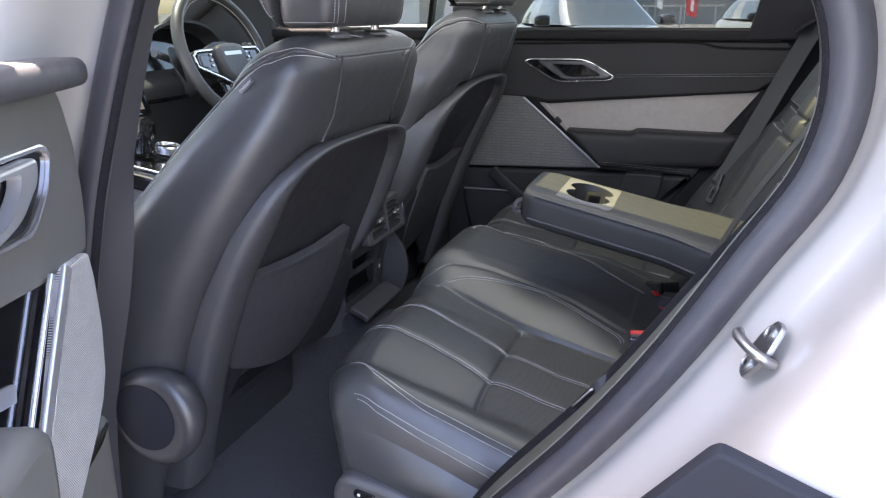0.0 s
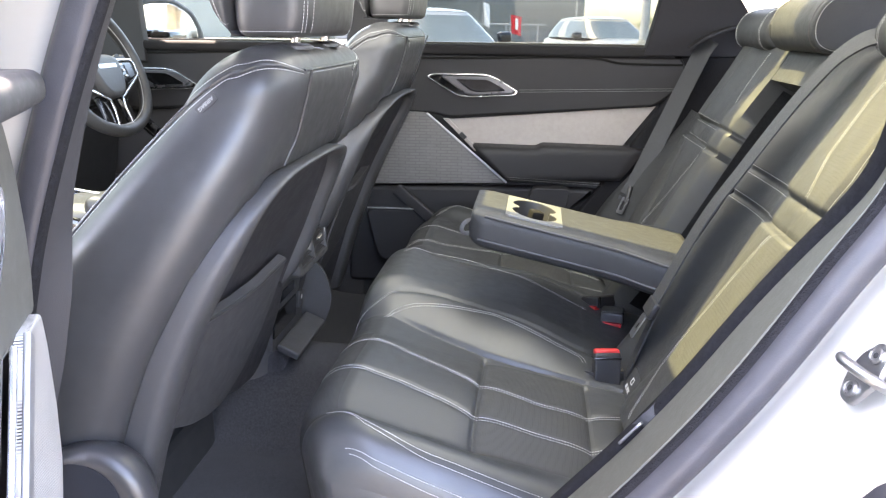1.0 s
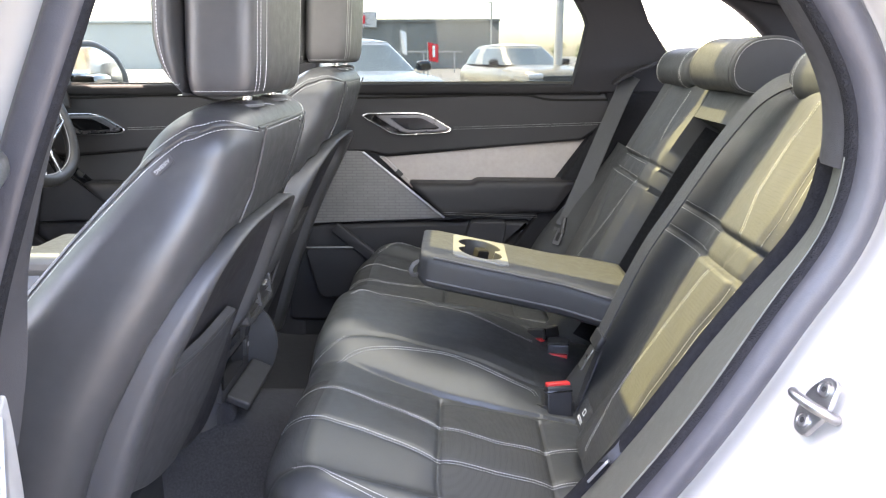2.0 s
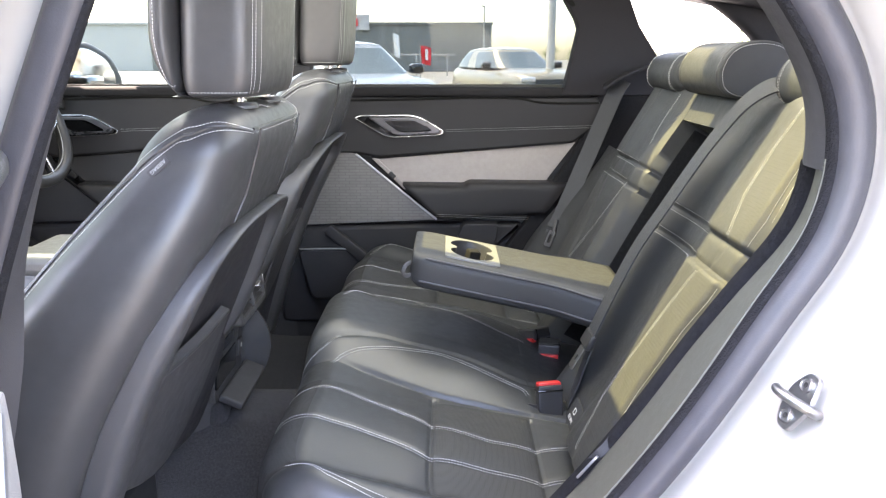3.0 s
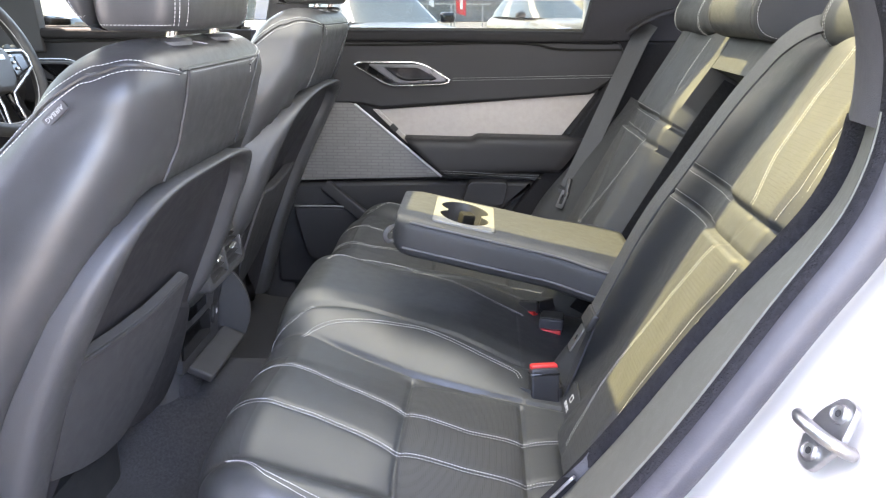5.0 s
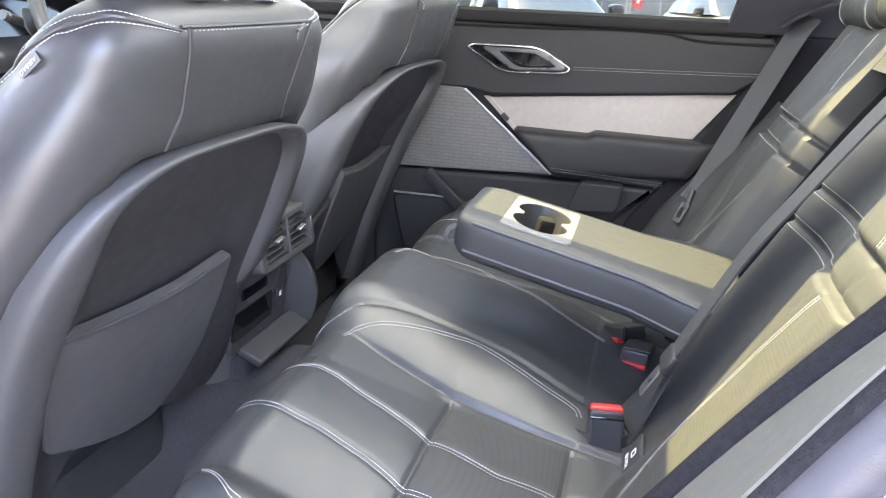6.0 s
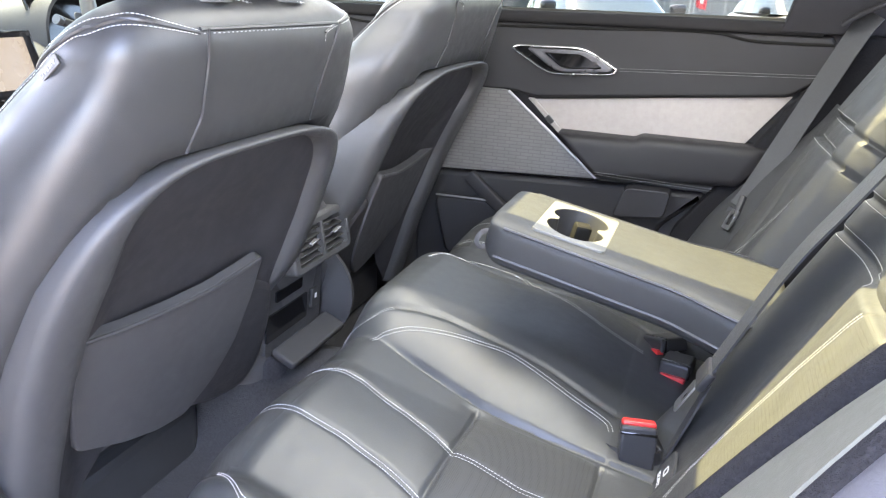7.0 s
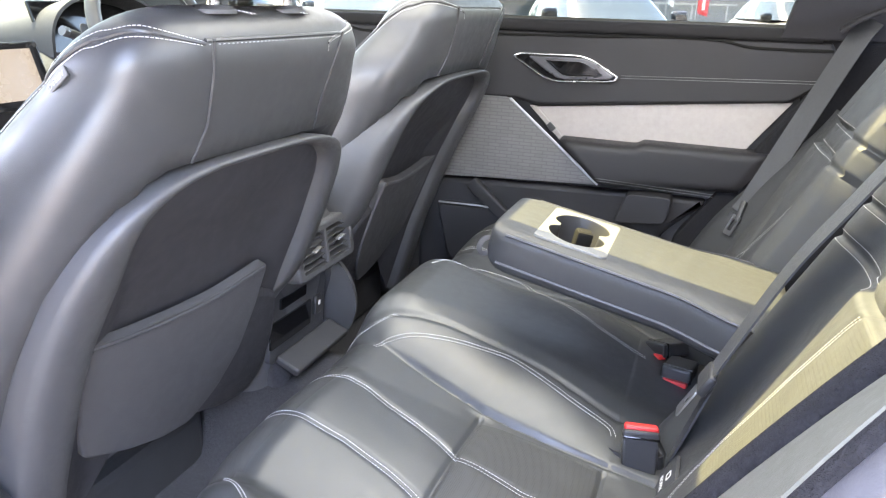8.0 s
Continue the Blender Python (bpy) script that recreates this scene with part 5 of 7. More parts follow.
    part("grille_edge", sweep("grille_edge", [(X(-0.258), 0.741, 1.022), (X(-0.14), 0.738, 0.925), (X(-0.022), 0.735, 0.828)], rrect(0.006, 0.005, 0.0015), up=(0, 1, 0)), SATIN if dx == 0 else PIANO, dr, "bright edge of the grille" if dx == 0 else "gloss edge of the grille")
    # pale insert, recessed
    ins = [(-0.205, 1.002), (0.385, 1.053), (0.285, 0.915), (-0.118, 0.915)]
    part("door_insert", prism("door_insert", ins, 0.006, fr(0.772), 0.001), ALU if dx == 0 else PLASTIC_DARK, dr, "pale satin trim insert" if dx == 0 else "black trim insert")
    part("switch_panel", prism("switch_panel", round_poly([(-0.214, 1.005), (-0.198, 1.005), (-0.108, 0.918), (-0.118, 0.912)], 0.002), 0.01, fr(0.766), 0.001), ALU if dx == 0 else PIANO, dr)
    part("window_switch", rbox("window_switch", (0.022, 0.008, 0.014), pose(X(-0.155), 0.764, 0.956, 0, 44, 0), 0.002), PLASTIC_DARK, dr)
    # door armrest
    def arm_d(u, v):
        a = 2 * math.pi * v
        c, q, n = math.cos(a), math.sin(a), 5.0
        zc, hz_ = 0.884, 0.052 - 0.006 * u
        z = zc + hz_ * math.copysign(abs(q) ** (2 / n), q) + (0.010 * smoothstep(0.36, 0.42, u) if q > 0 else 0.006 * u)
        y = 0.752 - 0.055 * math.copysign(abs(c) ** (2 / n), c) + 0.02 * u
        x0, x1 = -0.122 + 1.05 * (0.936 - z), 0.36 - 0.7 * (0.936 - z)
        return (X(x0 + (x1 - x0) * u), y, z)
    part("door_armrest", grid("door_armrest", lambda v, u: arm_d(u, v), frange(0, 1, 45)[:-1], frange(0, 0.34, 8) + frange(0.36, 0.44, 7) + frange(0.5, 1, 8), close_u=True, cap0=True, cap1=True), DOOR_LEATHER, dr, "padded leather door armrest")
    part("lower_panel", prism("lower_panel", round_poly([(-0.50, 0.80), (0.02, 0.815), (0.24, 0.815), (0.14, 0.72), (0.10, 0.50), (-0.50, 0.50)], 0.02), 0.03, fr(0.742), 0.012, 3), DOOR_PLASTIC, dr)
    part("lower_rib", sweep("lower_rib", [(X(-0.345), 0.728, 0.80), (X(-0.20), 0.700, 0.69)], rrect(0.035, 0.02, 0.006), up=(0, 1, 0)), DOOR_PLASTIC, dr)
    part("pull_box", prism("pull_box", round_poly([(0.055, 0.825), (0.16, 0.825), (0.15, 0.76), (0.03, 0.75)], 0.016), 0.05, fr(0.688), 0.003), DOOR_PLASTIC, dr)
    wf = round_poly([(-0.44, 0.742), (-0.275, 0.742), (-0.215, 0.712), (-0.19, 0.69), (-0.19, 0.60), (-0.40, 0.58)], 0.03)
    part("woofer_cover", prism("woofer_cover", wf, 0.03, fr(0.712), 0.008, 3), DOOR_PLASTIC, dr, "lower speaker cover")
    part("woofer_edge", sweep("woofer_edge", spline([(X(-0.43), 0.711, 0.743), (X(-0.275), 0.708, 0.743), (X(-0.225), 0.706, 0.72), (X(-0.20), 0.704, 0.70)], 6), circle(0.0025, 8), up=(0, 1, 0)), SATIN, dr, "thin bright edge")
    # sewn lines
    for z0, z1, x0, x1, y in ((1.091, 1.104, 0.005, 0.44, 0.756), (0.853, 0.842, -0.06, 0.25, 0.699)):
        a = [Vector((X(x0 + (x1 - x0) * t), y, z0 + (z1 - z0) * t)) for t in frange(0, 1, 20)]
        stitches("stitching", [a, [p - Vector((0, 0, 0.006)) for p in a]], lambda p: (0, -1, 0), dr, THREAD_GREY)
    # the fold's shadow under the window rail, dipping towards the lock, as black strip
    part("fold_shadow", sweep("fold_shadow", spline([(X(-0.48), 0.755, 1.172), (X(-0.07), 0.755, 1.178), (X(0.09), 0.755, 1.183), (X(0.21), 0.755, 1.181), (X(0.275), 0.755, 1.169), (X(0.36), 0.755, 1.167), (X(0.445), 0.755, 1.168)], 6), rrect(0.004, 0.006, 0.0015), up=(0, 0, 1)), FRAME_BLACK, dr, "black strip for the fold's shadow line")
    # window and its frame
    wf_ = [(-0.49, 1.188), (0.395, 1.188), (0.425, 1.34), (0.385, 1.45), (0.26, 1.55), (-0.36, 1.56)]
    glass_ = part("window_pane", prism("window_pane", wf_, 0.004, fr(0.835), 0.0005), pane, dr, "side window pane")
    part("window_frame", sweep("window_frame", [(X(x), 0.82 - 0.10 * max(0, z - 1.21) / 0.35, z) for x, z in ((0.368, 1.205), (0.385, 1.27), (0.398, 1.335), (0.375, 1.42), (0.30, 1.49), (0.22, 1.53), (-0.10, 1.55), (-0.40, 1.55))], rrect(0.014, 0.03, 0.004), up=(0, 1, 0)), FRAME_BLACK, dr)
    return dr


def slotted(name, color):
    """Pressed metal with rows of short slots, in the door's upright plane."""
    m = mat(name, color, 0.42, 0.45, var=0.08, scale=40, bump=0.0)
    nt = m.node_tree
    b = nt.nodes["Principled BSDF"]
    tc = nt.nodes.new("ShaderNodeTexCoord")
    mp = nt.nodes.new("ShaderNodeMapping")
    mp.inputs["Rotation"].default_value = (math.pi / 2, 0, 0)
    mp.inputs["Scale"].default_value = (1, 1, 1)
    nt.links.new(tc.outputs["Object"], mp.inputs["Vector"])
    br = nt.nodes.new("ShaderNodeTexBrick")
    for key, val in (("Scale", 1.0), ("Brick Width", 0.031), ("Row Height", 0.0088), ("Mortar Size", 0.0012), ("Mortar Smooth", 0.4), ("Bias", 0.0)):
        br.inputs[key].default_value = val
    br.offset, br.offset_frequency = 0.37, 2
    br.inputs["Color1"].default_value, br.inputs["Color2"].default_value, br.inputs["Mortar"].default_value = (1, 1, 1, 1), (0.93, 0.93, 0.93, 1), (0.74, 0.74, 0.74, 1)
    nt.links.new(mp.outputs["Vector"], br.inputs["Vector"])
    mu = nt.nodes.new("ShaderNodeVectorMath")
    mu.operation = "MULTIPLY"
    nt.links.new(b.inputs["Base Color"].links[0].from_socket, mu.inputs[0])
    nt.links.new(br.outputs["Color"], mu.inputs[1])
    nt.links.new(mu.outputs["Vector"], b.inputs["Base Color"])
    return m


ALU_GRILLE = slotted("speaker_mesh", (0.21, 0.205, 0.20))
rear_door = far_door("rear_door", "closed far rear door with pale insert and metal speaker grille", 0.0, PRIVACY)
front_door = far_door("front_door", "closed far front door with leather trim and chrome handle bezel", -0.95, WINDOW)


# ---- console between the front seats ----
con = thing("centre_console", "black centre console with rear air vents and a kick ledge", "console", at=(-0.55, YC, 0.45))


def con_f(a, v):
    z = 0.46 + 0.44 * v
    xr = lerp_table([(0.46, -0.47), (0.64, -0.450), (0.76, -0.435), (0.80, -0.402), (0.86, -0.405), (0.90, -0.43)], z)
    w = 0.108 - 0.02 * smoothstep(0.82, 0.9, z)
    c, s, n = math.cos(a), math.sin(a), 6.0
    cx, dx = (xr - 1.10) / 2, (xr + 1.10) / 2
    return (cx + dx * math.copysign(abs(c) ** (2 / n), c), YC + w * math.copysign(abs(s) ** (2 / n), s), z)


part("console_body", grid("console_body", con_f, frange(-math.pi, math.pi, 65)[:-1], frange(0, 1, 24), close_u=True, cap1=True), PLASTIC, con)
VF = basis((-0.392, YC + 0.010, 0.826), (0, 1, 0), (-0.12, 0, 1)) @ Matrix.Diagonal((0.97, 0.90, 1, 1))
part("vent_frame", prism("vent_frame", rrect(0.205, 0.098, 0.014), 0.03, VF, 0.005, 3, hole=rrect(0.172, 0.070, 0.006)), PLASTIC, con, "vent surround")
part("vent_box", prism("vent_box", rrect(0.176, 0.074, 0.006), 0.003, VF @ pose(0, 0, -0.022), 0.001), PLASTIC_DARK, con)
part("vent_bar", rbox("vent_bar", (0.008, 0.072, 0.014), VF @ pose(0, 0, -0.006), 0.002), PLASTIC, con, "vertical bar between the vents")
for s in (-1, 1):
    for k in range(5):
        part("vent_slat", rbox("vent_slat", (0.074, 0.0022, 0.016), VF @ pose(s * 0.043, -0.027 + 0.0135 * k, -0.010, 18, 0, 0), 0.0008, 1), PLASTIC_DARK, con)
    part("vent_tab", rbox("vent_tab", (0.026, 0.005, 0.010), VF @ pose(s * 0.043 + 0.008, 0.002, -0.001, 0, 0, 10), 0.002), CHROME, con, "bright vent tab")
    part("vent_wheel", rbox("vent_wheel", (0.008, 0.034, 0.012), VF @ pose(s * 0.0935, 0, -0.004), 0.003), SATIN_DARK, con)
part("control_panel", prism("control_panel", rrect(0.19, 0.15, 0.01), 0.01, basis((-0.443, YC - 0.01, 0.70), (0, 1, 0), (0.08, 0, 1)), 0.002), PLASTIC_SOFT, con)
CP = basis((-0.4425, YC - 0.01, 0.70), (0, 1, 0), (0.08, 0, 1))
part("slot", prism("slot", rrect(0.085, 0.020, 0.002), 0.004, CP @ pose(-0.025, 0.035, 0.0035), 0.0006), PIANO, con, "slim dark slot")
part("cubby", prism("cubby", rrect(0.135, 0.050, 0.003), 0.004, CP @ pose(-0.030, -0.018, 0.0035), 0.0006), PIANO, con, "dark open cubby")
part("usb_socket", rbox("usb_socket", (0.024, 0.040, 0.008), CP @ pose(0.062, -0.012, 0.003), 0.003), PLASTIC_DARK, con, "twin socket with a white mark")
part("socket_mark", rbox("socket_mark", (0.007, 0.009, 0.0006), CP @ pose(0.062, -0.008, 0.0075), 0), WHITE, con)
for s in (1,):
    part("side_cheek", lathe("side_cheek", [(0.115, 0.0), (0.113, 0.012), (0.102, 0.020), (0.06, 0.022), (0.002, 0.022)], basis((-0.50, YC + s * 0.104, 0.675), (1, 0, 0), (0, 0, -s)), 40), PLASTIC, con)
LF = basis((-0.418, YC + 0.004, 0.634), (0, 1, 0), (-0.55, 0, 0.25))
part("kick_ledge", rbox("kick_ledge", (0.190, 0.050, 0.016), LF @ pose(0, 0.000, -0.012), 0.005, 3), PLASTIC_SOFT, con, "sloping kick ledge")
part("ledge_foot", rbox("ledge_foot", (0.05, 0.176, 0.10), pose(-0.462, YC + 0.004, 0.570, 0, -14, 0), 0.02, 3), CARPET, con, "carpeted foot under the ledge")
part("console_lid", rbox("console_lid", (0.34, 0.19, 0.05), pose(-0.66, YC, 0.905), 0.02, 3), LEATHER, con)
part("console_deck", rbox("console_deck", (0.50, 0.21, 0.04), pose(-1.08, YC, 0.90, 0, 8, 0), 0.008), PIANO, con, "gloss black control deck")
for y in (-0.07, 0.07):
    part("deck_strip", rbox("deck_strip", (0.46, 0.006, 0.006), pose(-1.08, YC + y, 0.925, 0, 8, 0), 0.002), CHROME, con)
part("cup_ring", lathe("cup_ring", [(0.030, 0), (0.032, 0.016), (0.0295, 0.020), (0.0275, 0.017), (0.0270, 0.012)], pose(-1.03, YC + 0.07, 0.925, 0, 8, 0), 30), CHROME, con, "chrome ring")
part("dial", lathe("dial", [(0.0272, 0.0), (0.0272, 0.015), (0.024, 0.0165), (0.002, 0.0168)], pose(-1.03, YC + 0.07, 0.925, 0, 8, 0), 26), PIANO, con, "gloss black dial")
part("gear_selector", lathe("gear_selector", [(0.028, 0), (0.028, 0.03), (0.034, 0.05), (0.032, 0.075), (0.02, 0.085), (0.004, 0.086)], pose(-1.08, YC + 0.035, 0.93, 0, 8, 0), 28), PIANO, con, "black gear selector")

# ---- dashboard and wheel ----
dash = thing("dashboard", "black dashboard with instrument hood and glowing centre screen", "dashboard", at=(-1.4, YC, 0.7))


def dash_f(u, v):
    y = -0.66 + 1.39 * u
    prof = spline([(-1.30, 0, 0.60), (-1.24, 0, 0.78), (-1.20, 0, 0.95), (-1.16, 0, 1.05), (-1.19, 0, 1.09), (-1.30, 0, 1.12), (-1.55, 0, 1.13), (-1.72, 0, 1.11)], 6)
    i = v * (len(prof) - 1)
    k = min(int(i), len(prof) - 2)
    p = prof[k].lerp(prof[k + 1], i - k)
    return (p.x, y, p.z)


part("dash_body", grid("dash_body", dash_f, frange(0, 1, 24), frange(0, 1, 43), thick=0.02), PLASTIC_SOFT, dash)
part("instrument_hood", grid("instrument_hood", lambda a, v: (-1.20 - 0.22 * v, 0.43 + 0.185 * math.cos(a), 1.10 + 0.145 * max(0.0, math.sin(a)) ** 0.6 * (1 - 0.35 * v)), frange(0, math.pi, 24), frange(0, 1, 6), thick=0.008), PLASTIC_SOFT, dash, "rounded instrument hood")
part("instrument_panel", rbox("instrument_panel", (0.012, 0.34, 0.13), pose(-1.26, 0.43, 1.16, 0, -20, 0), 0.004), PIANO, dash)
part("centre_screen", rbox("centre_screen", (0.012, 0.25, 0.14), pose(-1.135, YC, 1.075, 0, -18, 0), 0.006), PIANO, dash, "glass centre screen")
part("screen_picture", rbox("screen_picture", (0.002, 0.205, 0.105), pose(-1.1275, YC - 0.004, 1.078, 0, -18, 0), 0), SCREEN_ON, dash, "lit pale screen picture")
part("screen_mark", rbox("screen_mark", (0.002, 0.05, 0.022), pose(-1.1262, YC - 0.02, 1.05, 0, -18, 0), 0), WHITE, dash)
part("vent_strip", rbox("vent_strip", (0.02, 1.1, 0.012), pose(-1.165, YC, 1.035, 0, 0, 0), 0.004), PIANO, dash, "gloss strip across the dashboard")
part("dash_vent", rbox("dash_vent", (0.02, 0.22, 0.04), pose(-1.16, -0.32, 1.06), 0.006), PIANO, dash)

whl = thing("steering_wheel", "black leather steering wheel with silver spokes", "steering wheel", at=(-1.08, 0.42, 1.12))
WM = basis((-1.048, 0.412, 1.15), (0, 1, 0), (-0.395, 0, 1))
WR = 0.178
def wheel_rim(i, j):
    a, b = 2 * math.pi * i / 64, 2 * math.pi * j / 14
    r = WR + 0.016 * math.cos(b)
    k = 1 - 0.06 * smoothstep(-0.6, -1.0, math.sin(a))
    return WM @ Vector((r * math.cos(a), r * math.sin(a) * k, 0.017 * math.sin(b)))
verts = [wheel_rim(i, j) for i in range(64) for j in range(14)]
faces = [(i * 14 + j, i * 14 + (j + 1) % 14, ((i + 1) % 64) * 14 + (j + 1) % 14, ((i + 1) % 64) * 14 + j) for i in range(64) for j in range(14)]
part("rim", mesh_of("rim", verts, faces), LEATHER, whl)
seam = [WM @ Vector(((WR - 0.0165) * math.cos(a), (WR - 0.0165) * math.sin(a) * (1 - 0.06 * smoothstep(-0.6, -1.0, math.sin(a))), 0.004)) for a in frange(0, 2 * math.pi, 73)[:-1]]
part("rim_seam", sweep("rim_seam", seam, circle(0.0012, 6), up=WM.to_3x3() @ Vector((0, 0, 1)), closed=True), THREAD_GREY, whl, "pale seam inside the rim")
part("airbag_pad", prism("airbag_pad", round_poly([(-0.064, 0.018), (-0.03, 0.028), (0.03, 0.028), (0.064, 0.018), (0.066, -0.01), (0.050, -0.062), (0.028, -0.082), (-0.028, -0.082), (-0.050, -0.062), (-0.066, -0.01)], 0.014, 6), 0.055, WM @ pose(0, 0, 0.026), 0.012, 4), PLASTIC, whl, "padded wheel centre")
part("spoke_bridge", prism("spoke_bridge", round_poly([(-0.165, 0.006), (-0.12, 0.020), (0, 0.024), (0.12, 0.020), (0.165, 0.006), (0.165, -0.035), (0.07, -0.060), (-0.07, -0.060), (-0.165, -0.035)], 0.012, 5), 0.030, WM @ pose(0, 0, 0.004), 0.006, 3), PLASTIC_DARK, whl)
part("pad_mark", rbox("pad_mark", (0.078, 0.011, 0.001), WM @ pose(0, -0.004, 0.0265), 0.0003), SATIN, whl, "plain silver bar")
for s in (-1, 1):
    part("switch_pod", prism("switch_pod", round_poly([(s * 0.070, 0.010), (s * 0.138, 0.008), (s * 0.142, -0.034), (s * 0.074, -0.058)], 0.01), 0.02, WM @ pose(0, 0, 0.010), 0.004), PIANO, whl, "gloss black switch pod")
    part("switch_pad", prism("switch_pad", round_poly([(s * 0.098, 0.000), (s * 0.130, -0.001), (s * 0.133, -0.030), (s * 0.102, -0.038)], 0.006), 0.004, WM @ pose(0, 0, 0.0125), 0.001), SATIN_DARK, whl)
    for q in range(3):
        part("switch", rbox("switch", (0.010, 0.007, 0.003), WM @ pose(s * (0.084 + 0.003 * q), 0.000 - 0.015 * q, 0.0125), 0.001, 1), SATIN, whl)
    part("spoke_trim", sweep("spoke_trim", [WM @ Vector(p) for p in ((s * 0.068, 0.014, 0.011), (s * 0.138, 0.012, 0.011), (s * 0.152, 0.000, 0.010), (s * 0.150, -0.030, 0.010), (s * 0.070, -0.066, 0.011), (s * 0.030, -0.084, 0.010), (s * 0.026, -0.11, 0.008), (s * 0.034, -0.160, 0.004))], rrect(0.007, 0.005, 0.002), up=WM.to_3x3() @ Vector((0, 0, 1))), CHROME, whl, "silver spoke trim")
    part("lower_spoke", prism("lower_spoke", round_poly([(s * 0.028, -0.07), (s * 0.060, -0.07), (s * 0.066, -0.165), (s * 0.036, -0.168)], 0.006), 0.014, WM @ pose(0, 0, 0.002), 0.003), PIANO, whl)
    part("paddle", prism("paddle", round_poly([(s * 0.150, 0.040), (s * 0.180, 0.046), (s * 0.190, 0.0), (s * 0.165, -0.06)], 0.010), 0.004, WM @ pose(0, 0, -0.035), 0.001), PLASTIC_DARK, whl)
    part("stalk", sweep("stalk", [WM @ Vector((s * 0.03, -0.02, -0.075)), WM @ Vector((s * 0.14, 0.012, -0.062)), WM @ Vector((s * 0.205, 0.032, -0.055))], circle(0.010, 12), up=(1, 0, 0)), PLASTIC_DARK, whl, "column stalk")
    part("stalk_tip", sweep("stalk_tip", [WM @ Vector((s * 0.205, 0.032, -0.055)), WM @ Vector((s * 0.218, 0.036, -0.053))], circle(0.011, 12), up=(1, 0, 0)), SATIN_DARK, whl)
part("column", sweep("column", [WM @ Vector((0, -0.01, 0.0)), WM @ Vector((0, -0.03, -0.22))], rrect(0.10, 0.11, 0.03), up=(0, 1, 0)), PLASTIC_DARK, whl)

MAT_EDGE = round_poly([(-0.72, -0.62), (-0.22, -0.62), (-0.20, -0.48), (-0.245, -0.42), (-0.245, -0.34), (-0.20, -0.28), (-0.20, -0.135), (-0.535, -0.135), (-0.565, -0.200), (-0.605, -0.205), (-0.65, -0.175), (-0.72, -0.175)], 0.022)
mt_ = thing("floor_mat", "black carpet floor mat behind the passenger seat", "floor mat", at=(-0.42, -0.36, 0.45))
part("mat", prism("mat", MAT_EDGE, 0.012, pose(0, 0, 0.447), 0.004), CARPET, mt_)
part("binding", sweep("binding", [(x, y, 0.447) for x, y in MAT_EDGE], circle(0.005, 8), up=(0, 0, 1), closed=True), WEBBING, mt_, "sewn edge binding")

# windscreen pillars and screen
for nm, y in (("a_pillar_near", -0.70), ("a_pillar_far", 0.77)):
    structure(nm, sweep(nm, [(-1.72, y, 1.08), (-1.25, y * 0.97, 1.36), (-0.92, y * 0.92, 1.56)], rrect(0.08, 0.07, 0.02), up=(0, 0, 1)), TRIM, "dark windscreen pillar trim", "pillar")
structure("windscreen", grid("windscreen", lambda u, v: (-1.74 + 0.80 * v, -0.68 + 1.43 * u, 1.11 + 0.48 * v), [0, 1], [0, 1]), WINDSCREEN, "windscreen over the dashboard, tinted dark to hold off the sun", "windscreen")
structure("bulkhead", rbox("bulkhead", (0.03, 1.5, 0.75), pose(-1.72, YC, 0.75), 0), PLASTIC_DARK, "dark bulkhead below the windscreen", "wall")

structure("sail_panel", prism("sail_panel", [(-1.66, 1.15), (-1.10, 1.15), (-1.115, 1.47), (-1.28, 1.385), (-1.58, 1.20)], 0.03, basis((0, 0.744, 0), (1, 0, 0), (0, 0, 1)), 0.006), TRIM, "dark triangular panel before the far front window", "trim")

# far door mirror
mir = thing("door_mirror", "black door mirror on the far front door", "mirror", at=(-1.10, 0.92, 1.22))
MM = basis((-1.13, 0.97, 1.253), (0.50, 0.86, 0), (0, 0, 1))
mo = round_poly([(-0.125, -0.085), (-0.128, 0.03), (-0.10, 0.085), (0.02, 0.090), (0.10, 0.045), (0.135, -0.03), (0.125, -0.085)], 0.03, 6)
part("housing", prism("housing", mo, 0.09, MM, 0.012, 3), PLASTIC_DARK, mir, "dark mirror shell")
part("mirror_glass", prism("mirror_glass", [(x * 0.80 - 0.008, y * 0.77) for x, y in mo], 0.004, MM @ pose(0, 0, 0.008, 1, 0, 0), 0.001), MIRROR, mir, "clear mirror glass")
part("foot", rbox("foot", (0.07, 0.12, 0.05), pose(-1.10, 0.90, 1.215), 0.015), PIANO, mir)

# ---- belts and buckles ----
def strap(name, path, normal, w=0.047, t=0.0014):
    P = spline(path, 12)
    return sweep(name, P, [(-w / 2, -t), (w / 2, -t), (w / 2, t), (w * 0.3, t * 1.3), (-w * 0.3, t * 1.3), (-w / 2, t)], up=normal)


def on_back(y, s, d):
    return BO + BU * s + BN * d + Vector((0, y, 0))


belt = thing("seat_belt", "black webbing middle seat belt lying over the bench backrest", "seat belt", "rear belts", at=(0.26, -0.1, 0.72))
part("webbing", strap("webbing", [on_back(-0.228, 0.662, 0.004), on_back(-0.216, 0.640, 0.040), on_back(-0.198, 0.605, 0.056), on_back(-0.182, 0.565, 0.060), on_back(-0.168, 0.50, 0.064), on_back(-0.158, 0.39, 0.068), on_back(-0.150, 0.29, 0.070), on_back(-0.160, 0.13, 0.062)], BN), WEBBING, belt)
part("stopper", rbox("stopper", (0.03, 0.052, 0.012), Matrix.Translation(on_back(-0.162, 0.125, 0.062)) @ basis((0, 0, 0), BU, (0, 1, 0)), 0.004), PLASTIC_DARK, belt)
